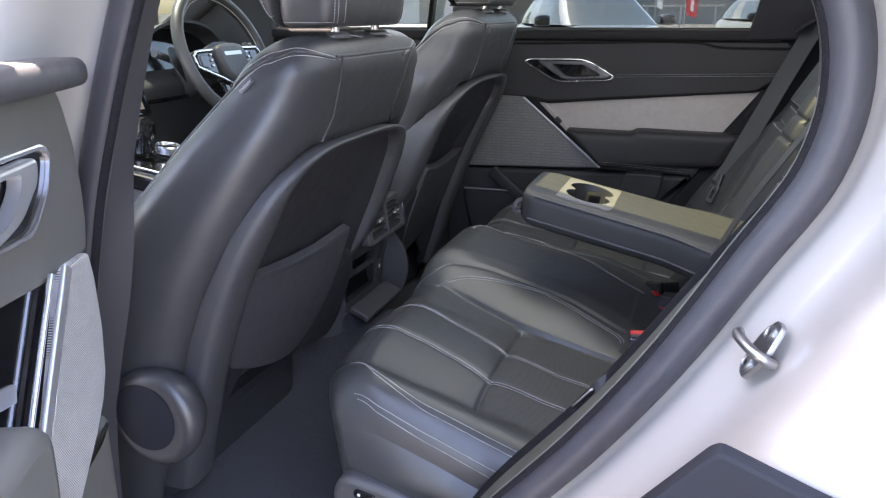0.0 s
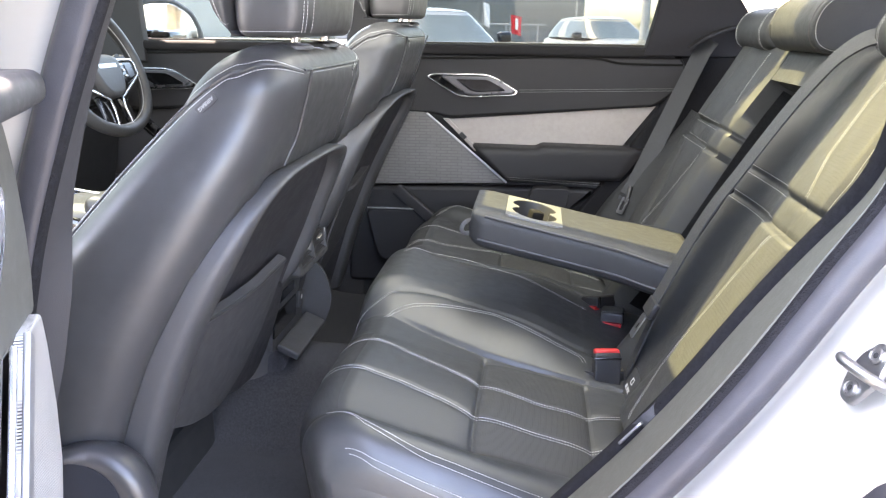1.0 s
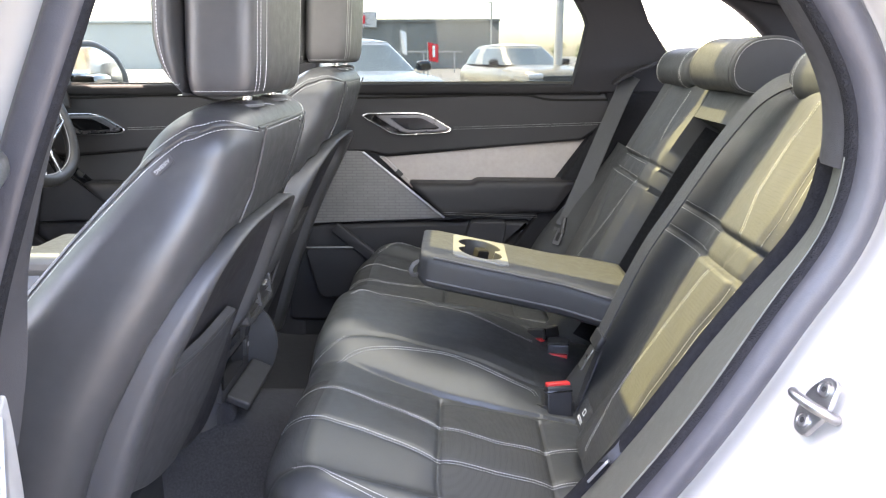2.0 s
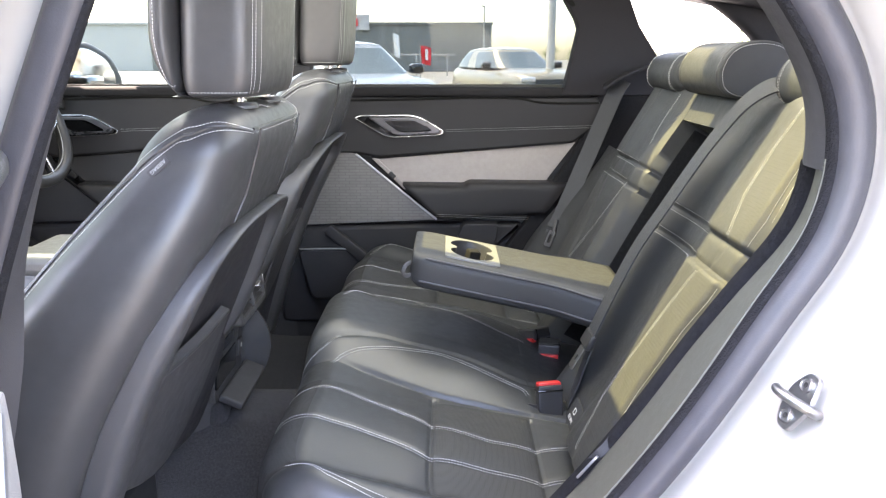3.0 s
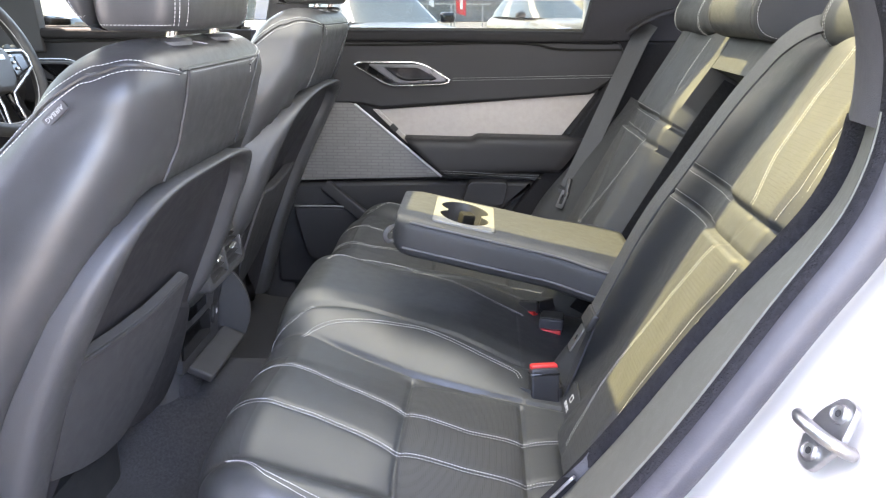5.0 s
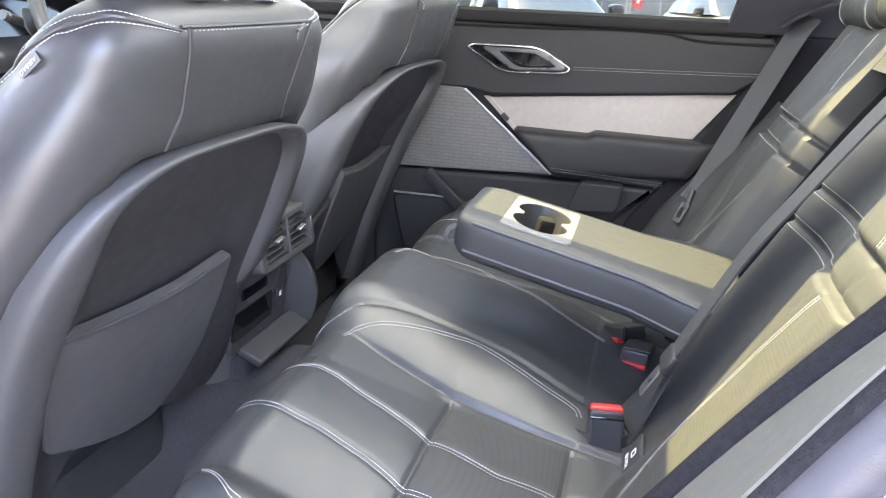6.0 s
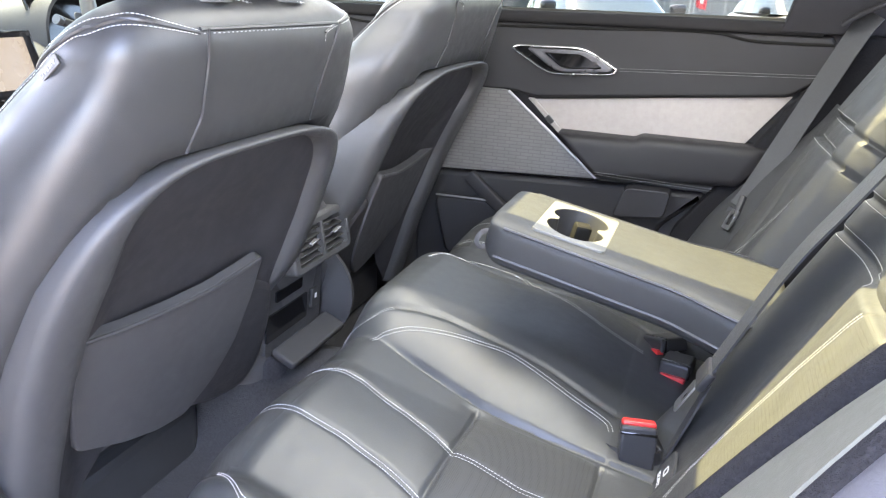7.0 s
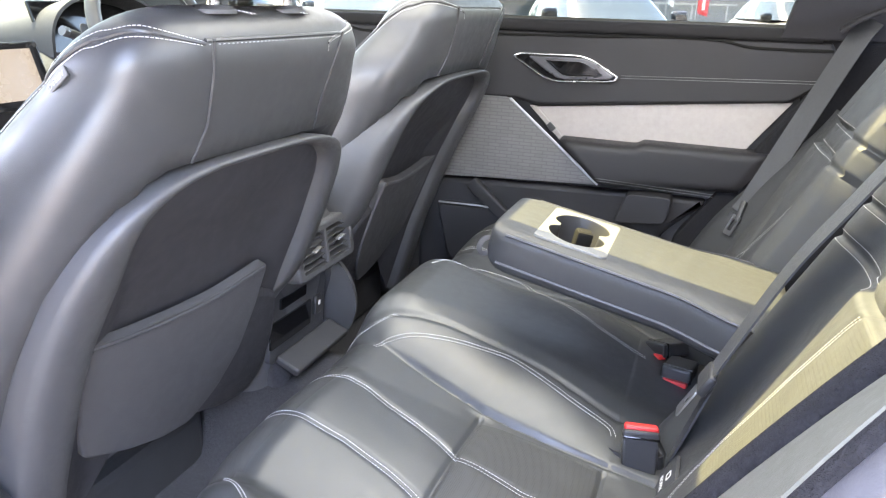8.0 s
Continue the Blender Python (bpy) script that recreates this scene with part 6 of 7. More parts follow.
TG = Matrix.Translation(on_back(-0.164, 0.086, 0.066)) @ basis((0, 0, 0), BU, (0, 1, 0))
part("tongue", prism("tongue", rrect(0.045, 0.026, 0.004), 0.0025, TG, 0.0008, hole=rrect(0.012, 0.014, 0.002)), STEEL, belt, "steel belt tongue")
part("lap_webbing", strap("lap_webbing", [on_back(-0.160, 0.12, 0.052), on_back(-0.162, 0.05, 0.040), on_back(-0.165, -0.02, 0.03)], BN, 0.028), WEBBING, belt)

belt2 = thing("seat_belt", "black webbing seat belt hanging beside the far rear seat", "seat belt", "rear belts", at=(0.30, 0.6, 0.75))
part("webbing", strap("webbing", [(0.50, 0.705, 1.235), (0.475, 0.70, 1.19), (0.395, 0.640, 1.02), (0.325, 0.590, 0.87), (0.306, 0.580, 0.837)], (-0.45, -0.85, 0.3)), WEBBING, belt2)
part("stopper", rbox("stopper", (0.024, 0.012, 0.052), pose(0.308, 0.578, 0.837, 0, 25, 62), 0.004), PLASTIC_DARK, belt2)
TG2 = basis((0.293, 0.565, 0.812), (0.38, 0.25, 0.9), (0.62, -0.78, 0))
part("tongue", prism("tongue", rrect(0.046, 0.024, 0.004), 0.0025, TG2, 0.0008, hole=rrect(0.026, 0.012, 0.003)), STEEL, belt2, "steel belt tongue")
part("lower_webbing", strap("lower_webbing", [(0.305, 0.582, 0.83), (0.29, 0.585, 0.76), (0.27, 0.58, 0.68)], (-0.45, -0.85, 0.3)), WEBBING, belt2)
part("belt_guide", sweep("belt_guide", spline([(0.445, 0.695, 1.212), (0.470, 0.690, 1.232), (0.51, 0.69, 1.252), (0.56, 0.70, 1.268), (0.63, 0.715, 1.276)], 6), rrect(0.010, 0.05, 0.004), up=(0, 1, 0)), PILLAR, belt2, "dark lip over the belt's slot")

belt3 = thing("seat_belt", "black belt webbing and steel tongue beside the bench edge", "seat belt", "rear belts", at=(0.19, -0.64, 0.80))
part("webbing", strap("webbing", [(0.205, -0.655, 0.900), (0.192, -0.668, 0.884), (0.180, -0.672, 0.872), (0.170, -0.660, 0.850)], (-0.5, -0.8, 0.3), 0.012), WEBBING, belt3)
part("tongue", prism("tongue", rrect(0.034, 0.022, 0.003), 0.0025, basis((0.168, -0.668, 0.856), (0.62, 0.0, 0.78), (0.4, 0.8, -0.3)), 0.0008, hole=rrect(0.016, 0.010, 0.002)), STEEL, belt3, "steel belt tongue")


def buckle(label, m, side):
    b = thing("belt_buckle", label, "belt buckle", "rear buckles", at=m.translation)
    part("case", rbox("case", (0.046, 0.024, 0.062), m @ pose(0, 0, -0.034), 0.004, 2), PLASTIC_DARK, b)
    part("rim", rbox("rim", (0.047, 0.025, 0.004), m @ pose(0, 0, -0.013), 0.0015), PIANO, b)
    if side:
        part("red_button", rbox("red_button", (0.040, 0.010, 0.016), m @ pose(0, -0.0115, -0.0035), 0.002), RED, b, "red release button")
    else:
        part("red_button", rbox("red_button", (0.044, 0.018, 0.013), m @ pose(0, 0.001, -0.004), 0.004, 3), RED, b, "red release button")
    return b


buckle("black belt buckle with red button standing in the leather cushion", pose(0.194, -0.176, 0.726, -14, 0, 10), False)
buckle("black belt buckle lying by the armrest, red button at its end", pose(0.225, 0.046, 0.695, 84, 0, -10), True)
buckle("black belt buckle tucked under the armrest, red button showing", pose(0.183, 0.122, 0.700, 84, -14, -42), True)
# leather sleeve beside the near buckle
slv = thing("buckle_sleeve", "stitched leather sleeve round the belt buckle's foot", "sleeve", at=(0.18, -0.17, 0.66))
part("sleeve", grid("sleeve", lambda a, v: (0.188 + (0.044 - 0.006 * v) * math.cos(a), -0.174 + (0.024 - 0.004 * v) * math.sin(a), 0.655 + 0.035 * v), frange(-math.pi, math.pi, 33)[:-1], frange(0, 1, 5), close_u=True, thick=0.003), LEATHER, slv)

# child-seat anchor flap
flap = thing("anchor_flap", "black cloth flap lettered ISOFIX at the backrest's foot", "flap", at=(0.27, -0.25, 0.68))
FF = Matrix.Translation(on_back(-0.225, 0.004, 0.036)) @ basis((0, 0, 0), (0, -1, 0), (BU.x, 0, BU.z)) @ pose(0, 0, 0, 0, 0, 0)
part("cloth", prism("cloth", rrect(0.070, 0.050, 0.006), 0.004, FF, 0.001), WEBBING, flap)
cu = bpy.data.curves.new("lettering", "FONT")
cu.body, cu.size, cu.align_x, cu.align_y, cu.extrude = "ISOFIX", 0.0105, "CENTER", "CENTER", 0.0002
tx = new("lettering", cu)
me = bpy.data.meshes.new_from_object(tx.evaluated_get(bpy.context.evaluated_depsgraph_get()))
bpy.data.objects.remove(tx)
me.transform(FF @ pose(-0.004, -0.008, 0.0006))
part("lettering", me, WHITE, flap)
part("seat_mark", prism("seat_mark", rrect(0.013, 0.011, 0.002), 0.0006, FF @ pose(-0.004, 0.008, 0.0006), 0.0001, hole=rrect(0.010, 0.008, 0.001)), WHITE, flap)

# ---- door striker on the painted frame ----
stk = thing("door_striker", "zinc steel door striker with two bolts on white paint", "striker", at=(0.33, -0.80, 1.0))
SO = Vector((0.3235, -0.792, 0.997))
e1 = Vector((0.46, 0, 0.89)).normalized()
sn = Vector((-0.87, -0.16, 0.45))
SM = basis(SO, e1, sn.cross(e1)) @ Matrix.Diagonal((0.78, 0.78, 0.78, 1))
part("plate", prism("plate", round_poly([(-0.036, -0.014), (-0.036, 0.006), (-0.012, 0.018), (0.012, 0.018), (0.036, 0.006), (0.036, -0.014), (0.006, -0.022), (-0.006, -0.022)], 0.008), 0.006, SM, 0.0014), STEEL, stk)
for u in (-0.021, 0.021):
    bl = part("bolt", lathe("bolt", [(0.0095, 0), (0.0095, 0.0025), (0.0070, 0.0035), (0.0065, 0.0022), (0.0035, 0.0022), (0.003, 0.0005)], SM @ pose(u, -0.002, 0), 20), STEEL, stk, "bolt head")
    part("star_socket", lathe("star_socket", [(0.0034, 0.0023), (0.001, 0.0025)], SM @ pose(u, -0.002, 0), 8), PLASTIC_DARK, bl)
part("loop", sweep("loop", spline([(0.334, -0.812, 0.992), (0.328, -0.816, 0.996), (0.321, -0.815, 1.000), (0.314, -0.808, 1.003), (0.308, -0.798, 1.006), (0.306, -0.792, 1.007), (0.308, -0.786, 1.006)], 8), circle(0.0046, 12), up=(0, 0, 1)), STEEL, stk, "round striker loop")

# ---- the open near door ----
TH = radians(-65)
# Base set about four times paler than ALU_GRILLE for the sky light here.
GRILLE_NEAR_LIT = weave("woven_mesh_lit", (0.86, 0.84, 0.82), 210.0, TH)
DK = 1.12
DO = Vector((-0.402, -0.789, -0.135))
DD, DN, DU = Vector((math.cos(TH), math.sin(TH), 0)) * DK, Vector((-math.sin(TH), math.cos(TH), 0)) * DK, Vector((0, 0, DK))
ndoor = thing("open_rear_door", "wide open near rear door with leather trim and metal speaker grille", "car door", at=DO)
def ndm(w):
    m = Matrix((DD, DU, DN)).transposed().to_4x4()
    m.translation = DO + DN * w
    return m
part("door_skin", prism("door_skin", round_poly([(0.03, 0.50), (0.0, 0.95), (-0.012, 1.08), (0.012, 1.20), (0.62, 1.20), (0.70, 1.05), (0.42, 0.50)], 0.03), 0.09, ndm(-0.012), 0.01), PLASTIC_SOFT, ndoor)
part("upper_trim", prism("upper_trim", round_poly([(0.006, 1.185), (0.03, 1.195), (0.70, 1.20), (0.66, 1.09), (0.45, 1.05), (0.174, 1.022), (0.10, 1.014), (0.03, 1.012), (-0.008, 1.012), (-0.019, 1.045), (-0.022, 1.08), (-0.018, 1.127), (-0.006, 1.165)], 0.008), 0.03, ndm(0.004), 0.006, 3), DOOR_TRIM_LIT, ndoor, "leather upper trim")
part("belt_ledge", sweep("belt_ledge", [DO + DD * u + DN * (0.012 - 0.004 * (u < 0)) + DU * (1.197) for u in (0.006, 0.014, 0.06, 0.2, 0.45, 0.68)], rrect(0.062, 0.030, 0.012), up=(0, 0, 1), scale=lambda t: 0.75 + 0.25 * smoothstep(0, 0.25, t)), PLASTIC, ndoor, "soft belt ledge")
bz = round_poly([(0.050, 1.128), (0.066, 1.139), (0.205, 1.141), (0.235, 1.126), (0.30, 1.088), (0.296, 1.078), (0.280, 1.074), (0.150, 1.066), (0.108, 1.064), (0.068, 1.094)], 0.014)
bi = [((x - 0.168) * 0.955 + 0.168, (z - 1.101) * 0.87 + 1.101) for x, z in bz]
part("handle_bezel", prism("handle_bezel", bz, 0.012, ndm(0.010), 0.002, 2, hole=bi), CHROME, ndoor, "chrome handle surround")
part("handle_cup", prism("handle_cup", bi, 0.004, ndm(0.006), 0.001), PIANO, ndoor)
hz = round_poly([(0.100, 1.133), (0.215, 1.133), (0.245, 1.120), (0.29, 1.090), (0.284, 1.082), (0.185, 1.078), (0.145, 1.086), (0.105, 1.112)], 0.014)
hi = round_poly([(0.134, 1.126), (0.215, 1.126), (0.225, 1.112), (0.245, 1.090), (0.24, 1.086), (0.185, 1.088), (0.168, 1.092), (0.14, 1.112)], 0.010)
part("door_handle", prism("door_handle", hz, 0.012, ndm(0.020), 0.004, 3, hole=hi), SATIN, ndoor, "satin metal pull handle")
gr = round_poly([(0.010, 1.018), (0.064, 1.020), (0.141, 0.905), (0.215, 0.815), (0.235, 0.755), (0.13, 0.790), (0.060, 0.835), (0.032, 0.858), (0.014, 0.884), (0.004, 0.933), (0.004, 0.99)], 0.006)
part("speaker_grille", prism("speaker_grille", gr, 0.012, ndm(0.012), 0.003), GRILLE_NEAR_LIT, ndoor, "fine metal speaker grille")
for w, a, b_, mt, rr in ((0.016, 0.074, 0.0, SATIN, 0.016), (0.010, 0.094, 0.0, CHROME, 0.005)):
    part("grille_edge", sweep("grille_edge", [DO + DD * (a + 0.150 * t) + DN * w + DU * (1.024 - 0.190 * t) for t in frange(0, 1, 6)], rrect(rr, 0.006, 0.002), up=DN), mt, ndoor, "bright grille edge")
part("recess", prism("recess", [(0.09, 1.02), (0.66, 1.06), (0.60, 0.915), (0.22, 0.86)], 0.004, ndm(0.002), 0.001), PIANO, ndoor, "dark recessed panel")
part("switch_plate", prism("switch_plate", rrect(0.05, 0.016, 0.002), 0.004, ndm(0.006) @ pose(0.205, 0.957, 0, 0, 0, 14), 0.001), SATIN, ndoor)
part("door_armrest", prism("door_armrest", round_poly([(0.224, 0.945), (0.25, 0.960), (0.36, 0.955), (0.64, 0.94), (0.58, 0.83), (0.28, 0.80), (0.24, 0.83), (0.226, 0.90)], 0.02), 0.05, ndm(0.055), 0.018, 4), DOOR_TRIM_LIT, ndoor, "padded door armrest")
part("lower_panel", prism("lower_panel", round_poly([(0.015, 0.84), (0.04, 0.825), (0.30, 0.80), (0.50, 0.80), (0.42, 0.52), (0.03, 0.52)], 0.02), 0.02, ndm(0.008), 0.01, 3), DOOR_TRIM_LIT, ndoor)
part("outer_panel", prism("outer_panel", round_poly([(0.0, 0.45), (-0.03, 1.21), (0.75, 1.23), (0.80, 1.05), (0.45, 0.45)], 0.03), 0.02, ndm(-0.12), 0.008), PAINT, ndoor, "white painted outer panel")
part("window_pane", prism("window_pane", [(0.10, 1.20), (0.70, 1.20), (0.66, 1.42), (0.52, 1.53), (0.14, 1.54)], 0.004, ndm(-0.05), 0.0005), WINDOW, ndoor)
part("window_frame", sweep("window_frame", [DO + DD * u + DN * -0.045 + DU * (z) for u, z in ((0.088, 1.19), (0.090, 1.36), (0.12, 1.54), (0.30, 1.57), (0.52, 1.555), (0.67, 1.44), (0.73, 1.20))], rrect(0.05, 0.04, 0.012), up=DN), PLASTIC_DARK, ndoor, "black window frame")


# ---- outside ----
GROUND = mat("asphalt", (0.085, 0.085, 0.083), 0.9, var=0.3, scale=2, bump=0.5, bump_scale=60, stain=0.2)
structure("ground", grid("ground", lambda x, y: (x, y, 0.0), frange(-600, 600, 9), frange(-600, 600, 9)), GROUND, "grey asphalt car park ground", "ground")
CLAD = mat("grey_cladding", (0.16, 0.17, 0.165), 0.6, var=0.1, scale=0.5, bump=0.0)
SIGN_GREY = mat("sign_board", (0.45, 0.45, 0.45), 0.5, var=0.03, bump=0.0)
SIGN_RED = mat("sign_red", (0.65, 0.03, 0.04), 0.5, var=0.05, bump=0.0)
FLAG_WHITE = mat("flag_white", (0.75, 0.75, 0.74), 0.8, var=0.05, bump=0.0)
POLE = mat("galvanised_pole", (0.36, 0.36, 0.35), 0.5, 0.4, var=0.1, bump=0.0)
TYRE = mat("tyre_rubber", (0.02, 0.02, 0.02), 0.8, var=0.2, bump=0.1)
CAR_GLASS = mat("car_glass", (0.03, 0.045, 0.05), 0.05, var=0.1, bump=0.0, spec=0.8)
CAR_CREAM = mat("champagne_paint", (0.13, 0.122, 0.095), 0.3, 0.2, var=0.02, bump=0.0, coat=0.6)
CAR_SILVER = mat("silver_blue_paint", (0.13, 0.15, 0.175), 0.3, 0.2, var=0.02, bump=0.0, coat=0.6)

bld = thing("showroom", "long flat-roofed grey clad showroom building", "building", at=(-20, 75, 0))
part("wall", rbox("wall", (47, 16, 4.6), pose(-19.2, 83, 2.3), 0.05), CLAD, bld)
part("parapet", rbox("parapet", (47.2, 0.3, 0.25), pose(-19.2, 74.9, 4.65), 0.03), CLAD, bld)
part("shop_window", rbox("shop_window", (20, 0.1, 2.6), pose(-20, 74.9, 1.4), 0.02), CAR_GLASS, bld)
part("downpipe", rbox("downpipe", (0.12, 0.12, 4.5), pose(4.25, 74.9, 2.25), 0.02), POLE, bld)
sgn = part("fascia_sign", rbox("fascia_sign", (9.0, 0.3, 1.5), pose(-12.4, 74.8, 4.75), 0.05), SIGN_GREY, bld, "pale fascia sign with red bars")
for k in range(5):
    part("bar", rbox("bar", (0.95, 0.1, 0.75), pose(-9.5 - 1.35 * k, 74.6, 4.75), 0.02), SIGN_RED, sgn)


def lamp_post(x, y, h, r, head=True):
    lp = thing("lamp_post", "tall grey lamp post at the car park's edge", "lamp post", "lamp posts", at=(x, y, 0))
    part("shaft", sweep("shaft", [(x, y, 0), (x, y, h)], circle(r, 12), up=(0, 1, 0), scale=lambda t: 1 - 0.35 * t), POLE, lp)
    part("foot", rbox("foot", (4 * r, 4 * r, 0.05), pose(x, y, 0.025), 0.01), POLE, lp)
    if head:
        part("lamp_head", rbox("lamp_head", (0.5, 0.25, 0.12), pose(x - 0.15, y, h, 0, 8, 0), 0.04), POLE, lp)
    return lp


lamp_post(2.62, 18.0, 7.5, 0.115)
lamp_post(3.3, 70.0, 6.0, 0.10)
lamp_post(15.2, 40.0, 9.0, 0.12)
lamp_post(20.0, 46.0, 9.0, 0.10)


def flag(label, x, y, z0, z1, w, material, bar):
    fl = thing("feather_flag", label, "flag", "flags", at=(x, y, 0))
    part("mast", sweep("mast", [(x - w / 2, y, 0), (x - w / 2, y, z1)], circle(0.03, 8), up=(0, 1, 0)), POLE, fl)
    part("cloth", grid("cloth", lambda u, v: (x - w / 2 + w * u * (0.86 + 0.14 * v) + 0.10 * (1 - v), y + 0.08 * math.sin(5 * u + 4 * v), z0 + (z1 - z0) * v - 0.16 * u), frange(0, 1, 10), frange(0, 1, 16)), material, fl)
    if bar:
        part("bar", rbox("bar", (w * 0.25, 0.02, (z1 - z0) * 0.6), pose(x + 0.06, y - 0.15, (z0 + z1) / 2), 0), FLAG_WHITE, fl)
    return fl


flag("white feather flag on a mast", -3.55, 50.0, 1.45, 2.95, 0.42, FLAG_WHITE, False)
flag("red flag with a white bar on a mast", -1.55, 50.0, 0.95, 2.15, 0.72, SIGN_RED, True)
hdg = thing("barrier", "low grey barrier rail across the car park", "barrier", at=(-3, 55, 0))
part("rail", rbox("rail", (8.0, 0.1, 0.12), pose(-3.5, 55, 1.55), 0.02), POLE, hdg)
for k in range(4):
    part("post", rbox("post", (0.12, 0.12, 1.55), pose(-7 + 2.3 * k, 55, 0.775), 0.02), POLE, hdg)


def parked_car(label, m, paint, L=4.6, W=1.9, H=1.66):
    """An SUV, its front to local -y, built round its middle on the ground."""
    c = thing("parked_car", label, "car", "parked cars", at=m.translation)
    T = lambda p: m @ Vector(p)

    def body(u, v):
        # u from the nose (0) to the tail (1); v across from sill over the shoulder to the other sill
        y = -L / 2 + L * u
        hood = lerp_table([(0, 0.60), (0.015, 0.80), (0.04, 0.91), (0.10, 0.99), (0.18, 1.03), (0.28, 1.06), (0.5, 1.08), (0.85, 1.12), (0.95, 1.08), (0.985, 0.92), (1, 0.6)], u)
        half = W / 2 * lerp_table([(0, 0.66), (0.03, 0.84), (0.08, 0.94), (0.2, 1.0), (0.85, 1.0), (0.94, 0.95), (1, 0.72)], u)
        a = math.pi * v
        cx, sx = math.cos(a), math.sin(a)
        x = -half * math.copysign(abs(cx) ** 0.35, cx)
        z = 0.32 + (hood - 0.32) * abs(sx) ** 0.4
        return T((x, y, z))
    part("body", grid("body", body, frange(0, 1, 40), frange(0, 1, 25)), paint, c)

    def cabin(u, v, grow=0.0):
        k = v
        y0, y1 = -L * 0.24 + 0.98 * k - 0.10 * k * k, L * 0.455 - 0.30 * k - 0.30 * k * k
        w = W / 2 * (0.91 - 0.14 * k - 0.08 * k * k) + grow
        a = 2 * math.pi * u
        cx, sx = math.cos(a), math.sin(a)
        n = 5.0
        yc_, dy = (y0 + y1) / 2, (y1 - y0) / 2 + grow
        return T((w * math.copysign(abs(cx) ** (2 / n), cx), yc_ + dy * math.copysign(abs(sx) ** (2 / n), sx), 1.05 + (H - 0.06 - 1.05) * v))
    us = frange(0, 1, 113)[:-1]
    gh = grid("greenhouse", cabin, us, frange(0, 1, 9), close_u=True)
    gh.materials.append(CAR_GLASS)
    gh.materials.append(paint)
    for k, pg in enumerate(gh.polygons):          # painted pillars at the corners and in the middle of the sides, a painted roof edge
        a = 2 * math.pi * ((k % 112) + 0.5) / 112
        ex, ey = abs(math.cos(a)) ** 0.4, math.copysign(abs(math.sin(a)) ** 0.4, math.sin(a))
        if (ex > 0.80 and abs(ey) > 0.80) or (ex > 0.9 and -0.02 < ey < 0.30) or k >= 112 * 7:
            pg.material_index = 1
    part("greenhouse", gh, None, c, "tinted windows between painted pillars")
    part("roof", grid("roof", lambda u, v: (Vector(cabin(u, 1.0, 0.012)) * (1 - v) + T((0, L * 0.14, H - 0.06)) * v) + Vector((0, 0, 0.075 * (1 - (1 - v) ** 2.5))), us, frange(0, 1, 8), close_u=True), paint, c)
    for sx in (-1, 1):
        mr = part("mirror", rbox("mirror", (0.24, 0.16, 0.17), m @ pose(sx * (W / 2 + 0.10), -L * 0.13, 1.12), 0.05, 3), PIANO, c)
        part("headlight", rbox("headlight", (0.36, 0.14, 0.13), m @ pose(sx * 0.66, -L / 2 + 0.16, 0.80, 0, 0, sx * 18), 0.04), SATIN, c, "headlight")
        for yw in (-L * 0.31, L * 0.31):
            wm = m @ basis((sx * (W / 2 - 0.12), yw, 0.37), (0, 1, 0), (0, 0, sx))
            wl = part("wheel", lathe("wheel", [(0.37, -0.11), (0.375, 0.0), (0.36, 0.11), (0.26, 0.12)], wm, 28), TYRE, c)
            part("rim", lathe("rim", [(0.26, 0.10), (0.25, 0.125), (0.10, 0.11), (0.03, 0.13)], wm, 20), SATIN, wl, "alloy rim")
    part("grille", rbox("grille", (1.0, 0.06, 0.18), m @ pose(0, -L / 2 + 0.05, 0.72), 0.02), PLASTIC_DARK, c)
    return c


parked_car("silver-blue parked SUV with a pale windscreen", pose(-1.75, 11.6, 0, 0, 0, 28), CAR_SILVER, 4.6, 1.9, 1.58)
parked_car("champagne-coloured parked SUV beside a lamp post", pose(1.72, 19.0, 0, 0, 0, 22), CAR_CREAM, 4.7, 1.9, 1.58)
parked_car("pale blue-white parked car beyond the far front door", pose(-8.6, 11.5, 0, 0, 0, 60), CAR_SILVER, 4.7, 1.95, 1.72)


# trees
LEAF = mat("leaves", (0.07, 0.11, 0.035), 0.7, var=0.35, scale=3, bump=0.0)
BARK = mat("bark", (0.12, 0.09, 0.06), 0.9, var=0.3, scale=8, bump=0.6, bump_scale=20)


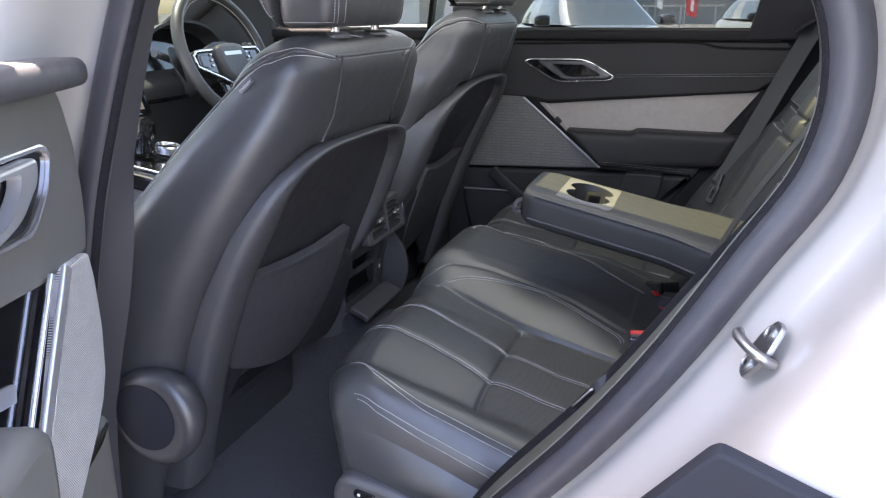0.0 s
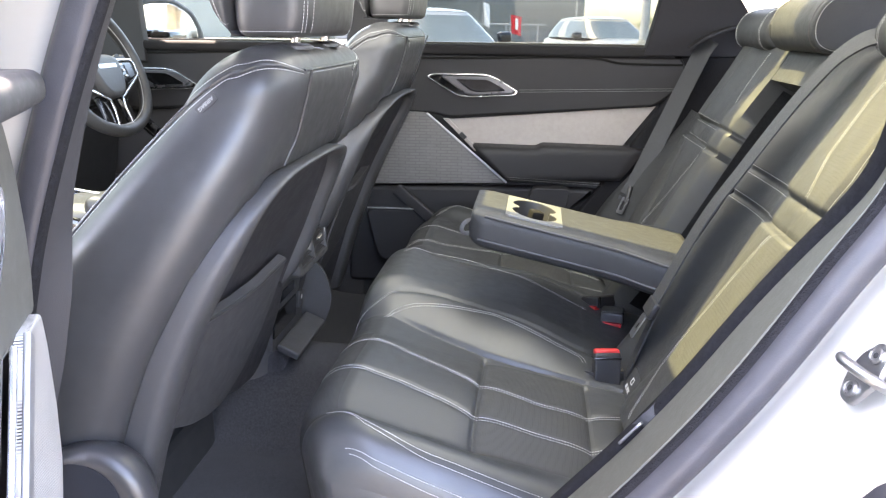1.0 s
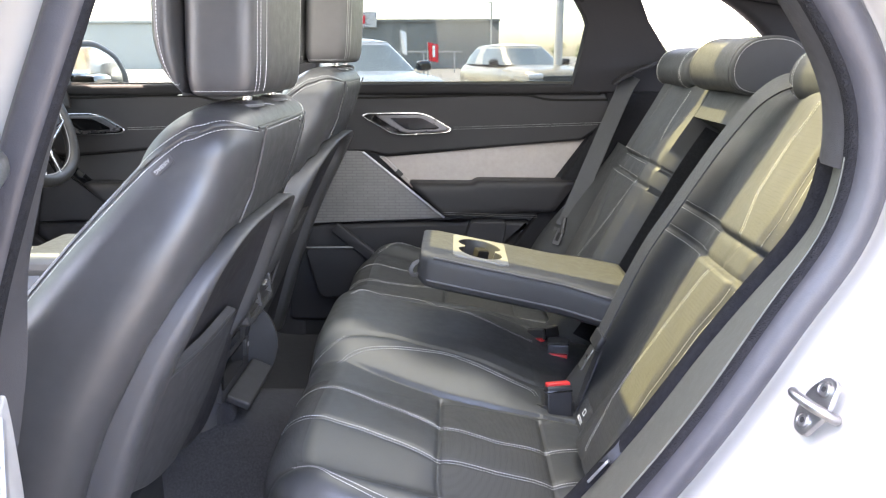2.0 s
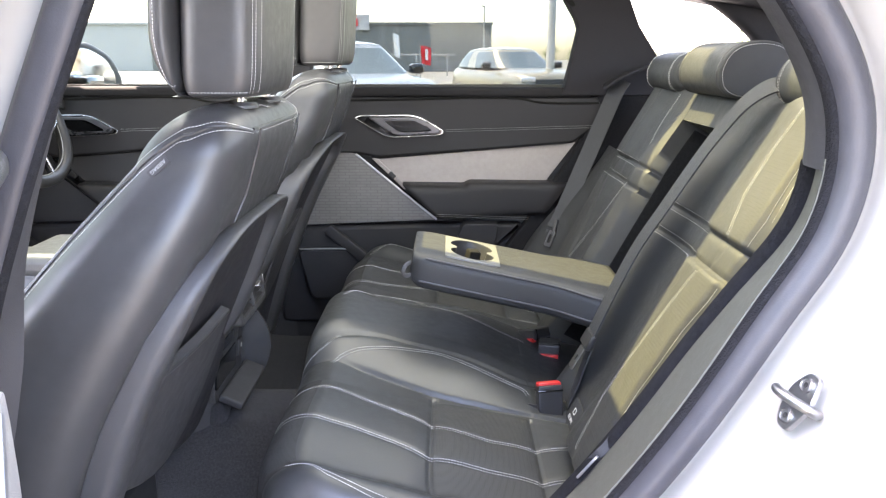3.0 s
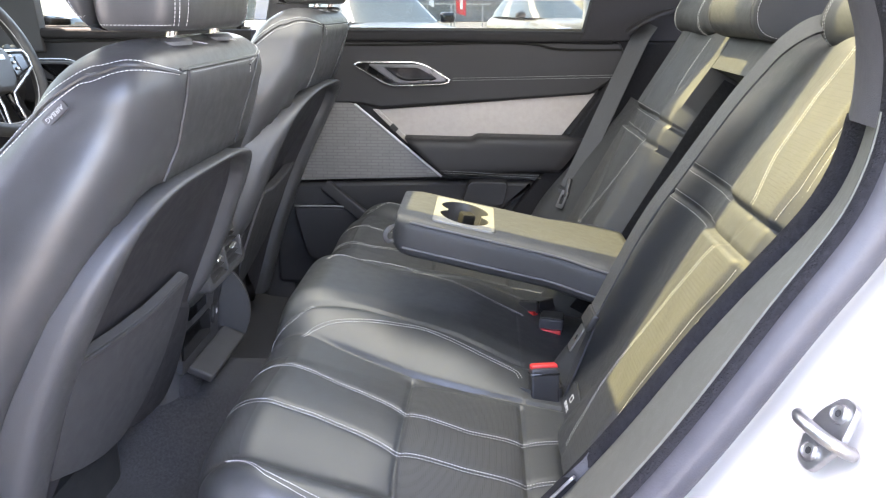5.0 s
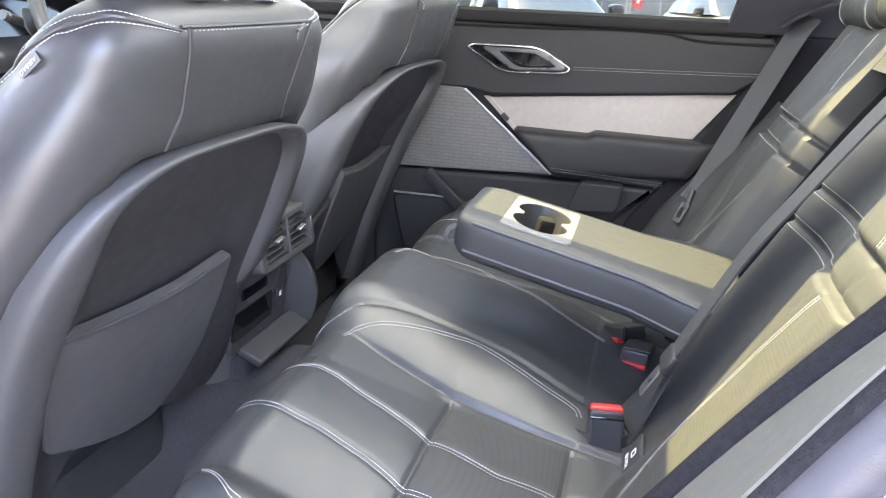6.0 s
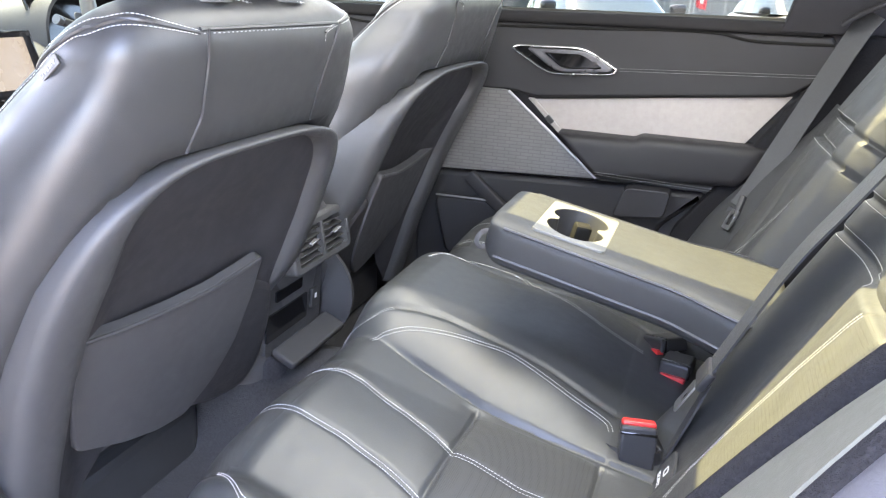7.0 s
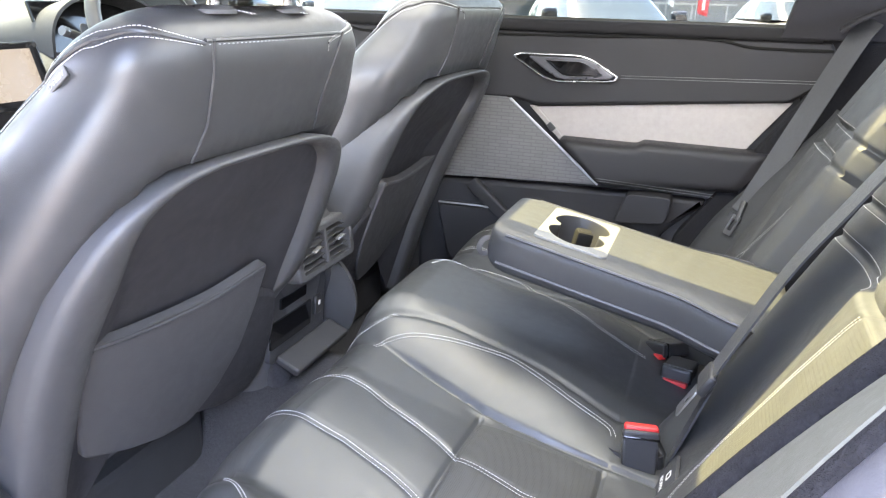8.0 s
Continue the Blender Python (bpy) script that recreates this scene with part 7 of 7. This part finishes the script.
def tree(x, y, h, seed):
    rnd = random.Random(seed)
    t = thing("tree", "leafy green tree at the car park's edge", "tree", "trees", at=(x, y, 0))
    part("trunk", sweep("trunk", spline([(x, y, 0), (x + 0.1, y, h * 0.25), (x - 0.1, y + 0.1, h * 0.55)], 5), circle(0.18, 8), up=(0, 1, 0), scale=lambda k: 1.2 - 0.7 * k), BARK, t)
    for k in range(5):
        a = k * 1.3 + seed
        part("limb", sweep("limb", [(x, y, h * (0.32 + 0.05 * k)), (x + math.cos(a) * h * 0.13, y + math.sin(a) * h * 0.13, h * (0.5 + 0.06 * k)), (x + math.cos(a) * h * 0.22, y + math.sin(a) * h * 0.22, h * (0.62 + 0.06 * k))], circle(0.06, 6), up=(0, 1, 0.1), scale=lambda q: 1 - 0.7 * q), BARK, t)
    verts, faces = [], []
    for c in range(26):
        a, r, zz = rnd.uniform(0, 6.28), h * 0.30 * math.sqrt(rnd.random()), h * rnd.uniform(0.40, 0.95)
        r *= math.sin(math.pi * min(1, max(0.1, (zz / h - 0.3) / 0.75))) ** 0.6
        cx, cy = x + r * math.cos(a), y + r * math.sin(a)
        for k in range(55):
            d = Vector((rnd.gauss(0, 1), rnd.gauss(0, 1), rnd.gauss(0, 0.7))) * h * 0.055
            p = Vector((cx, cy, zz)) + d
            e = Vector((rnd.uniform(-1, 1), rnd.uniform(-1, 1), rnd.uniform(-1, 1))).normalized() * h * 0.016
            g = e.orthogonal().normalized() * h * 0.012
            o = len(verts)
            verts += [p - e, p + g, p + e, p - g]
            faces.append((o, o + 1, o + 2, o + 3))
    me_ = bpy.data.meshes.new("crown")
    me_.from_pydata([tuple(v) for v in verts], [], faces)
    part("crown", me_, LEAF, t)
    return t


for k, (x, y, h) in enumerate(((24, 60, 4.5), (28, 62, 4.0), (32, 60, 5.0), (36, 64, 4.6), (42, 62, 5.2), (48, 66, 5.0), (8, 74, 2.3), (10, 73, 2.5), (12.5, 74, 2.3), (14.5, 72, 2.6), (17, 72, 2.4), (20, 73, 2.7),
                               (-30, 34, 9), (-36, 38, 10), (-26, 42, 8), (45, 20, 8), (52, 26, 9), (40, 34, 7.5), (58, 14, 9), (40, 5, 8), (45, 8.5, 9), (37, 9.5, 7), (52, 4, 9), (27, 2.4, 4), (29, 4.0, 4.5), (26, 5.2, 3.8), (31, 6.4, 4.4), (34, 3.2, 5), (24, 7.0, 4))):
    tree(x, y, h, k + 1)

parked_car("silver parked car behind, seen in the door mirror", pose(20.0, 3.4, 0, 0, 0, -80), CAR_SILVER)
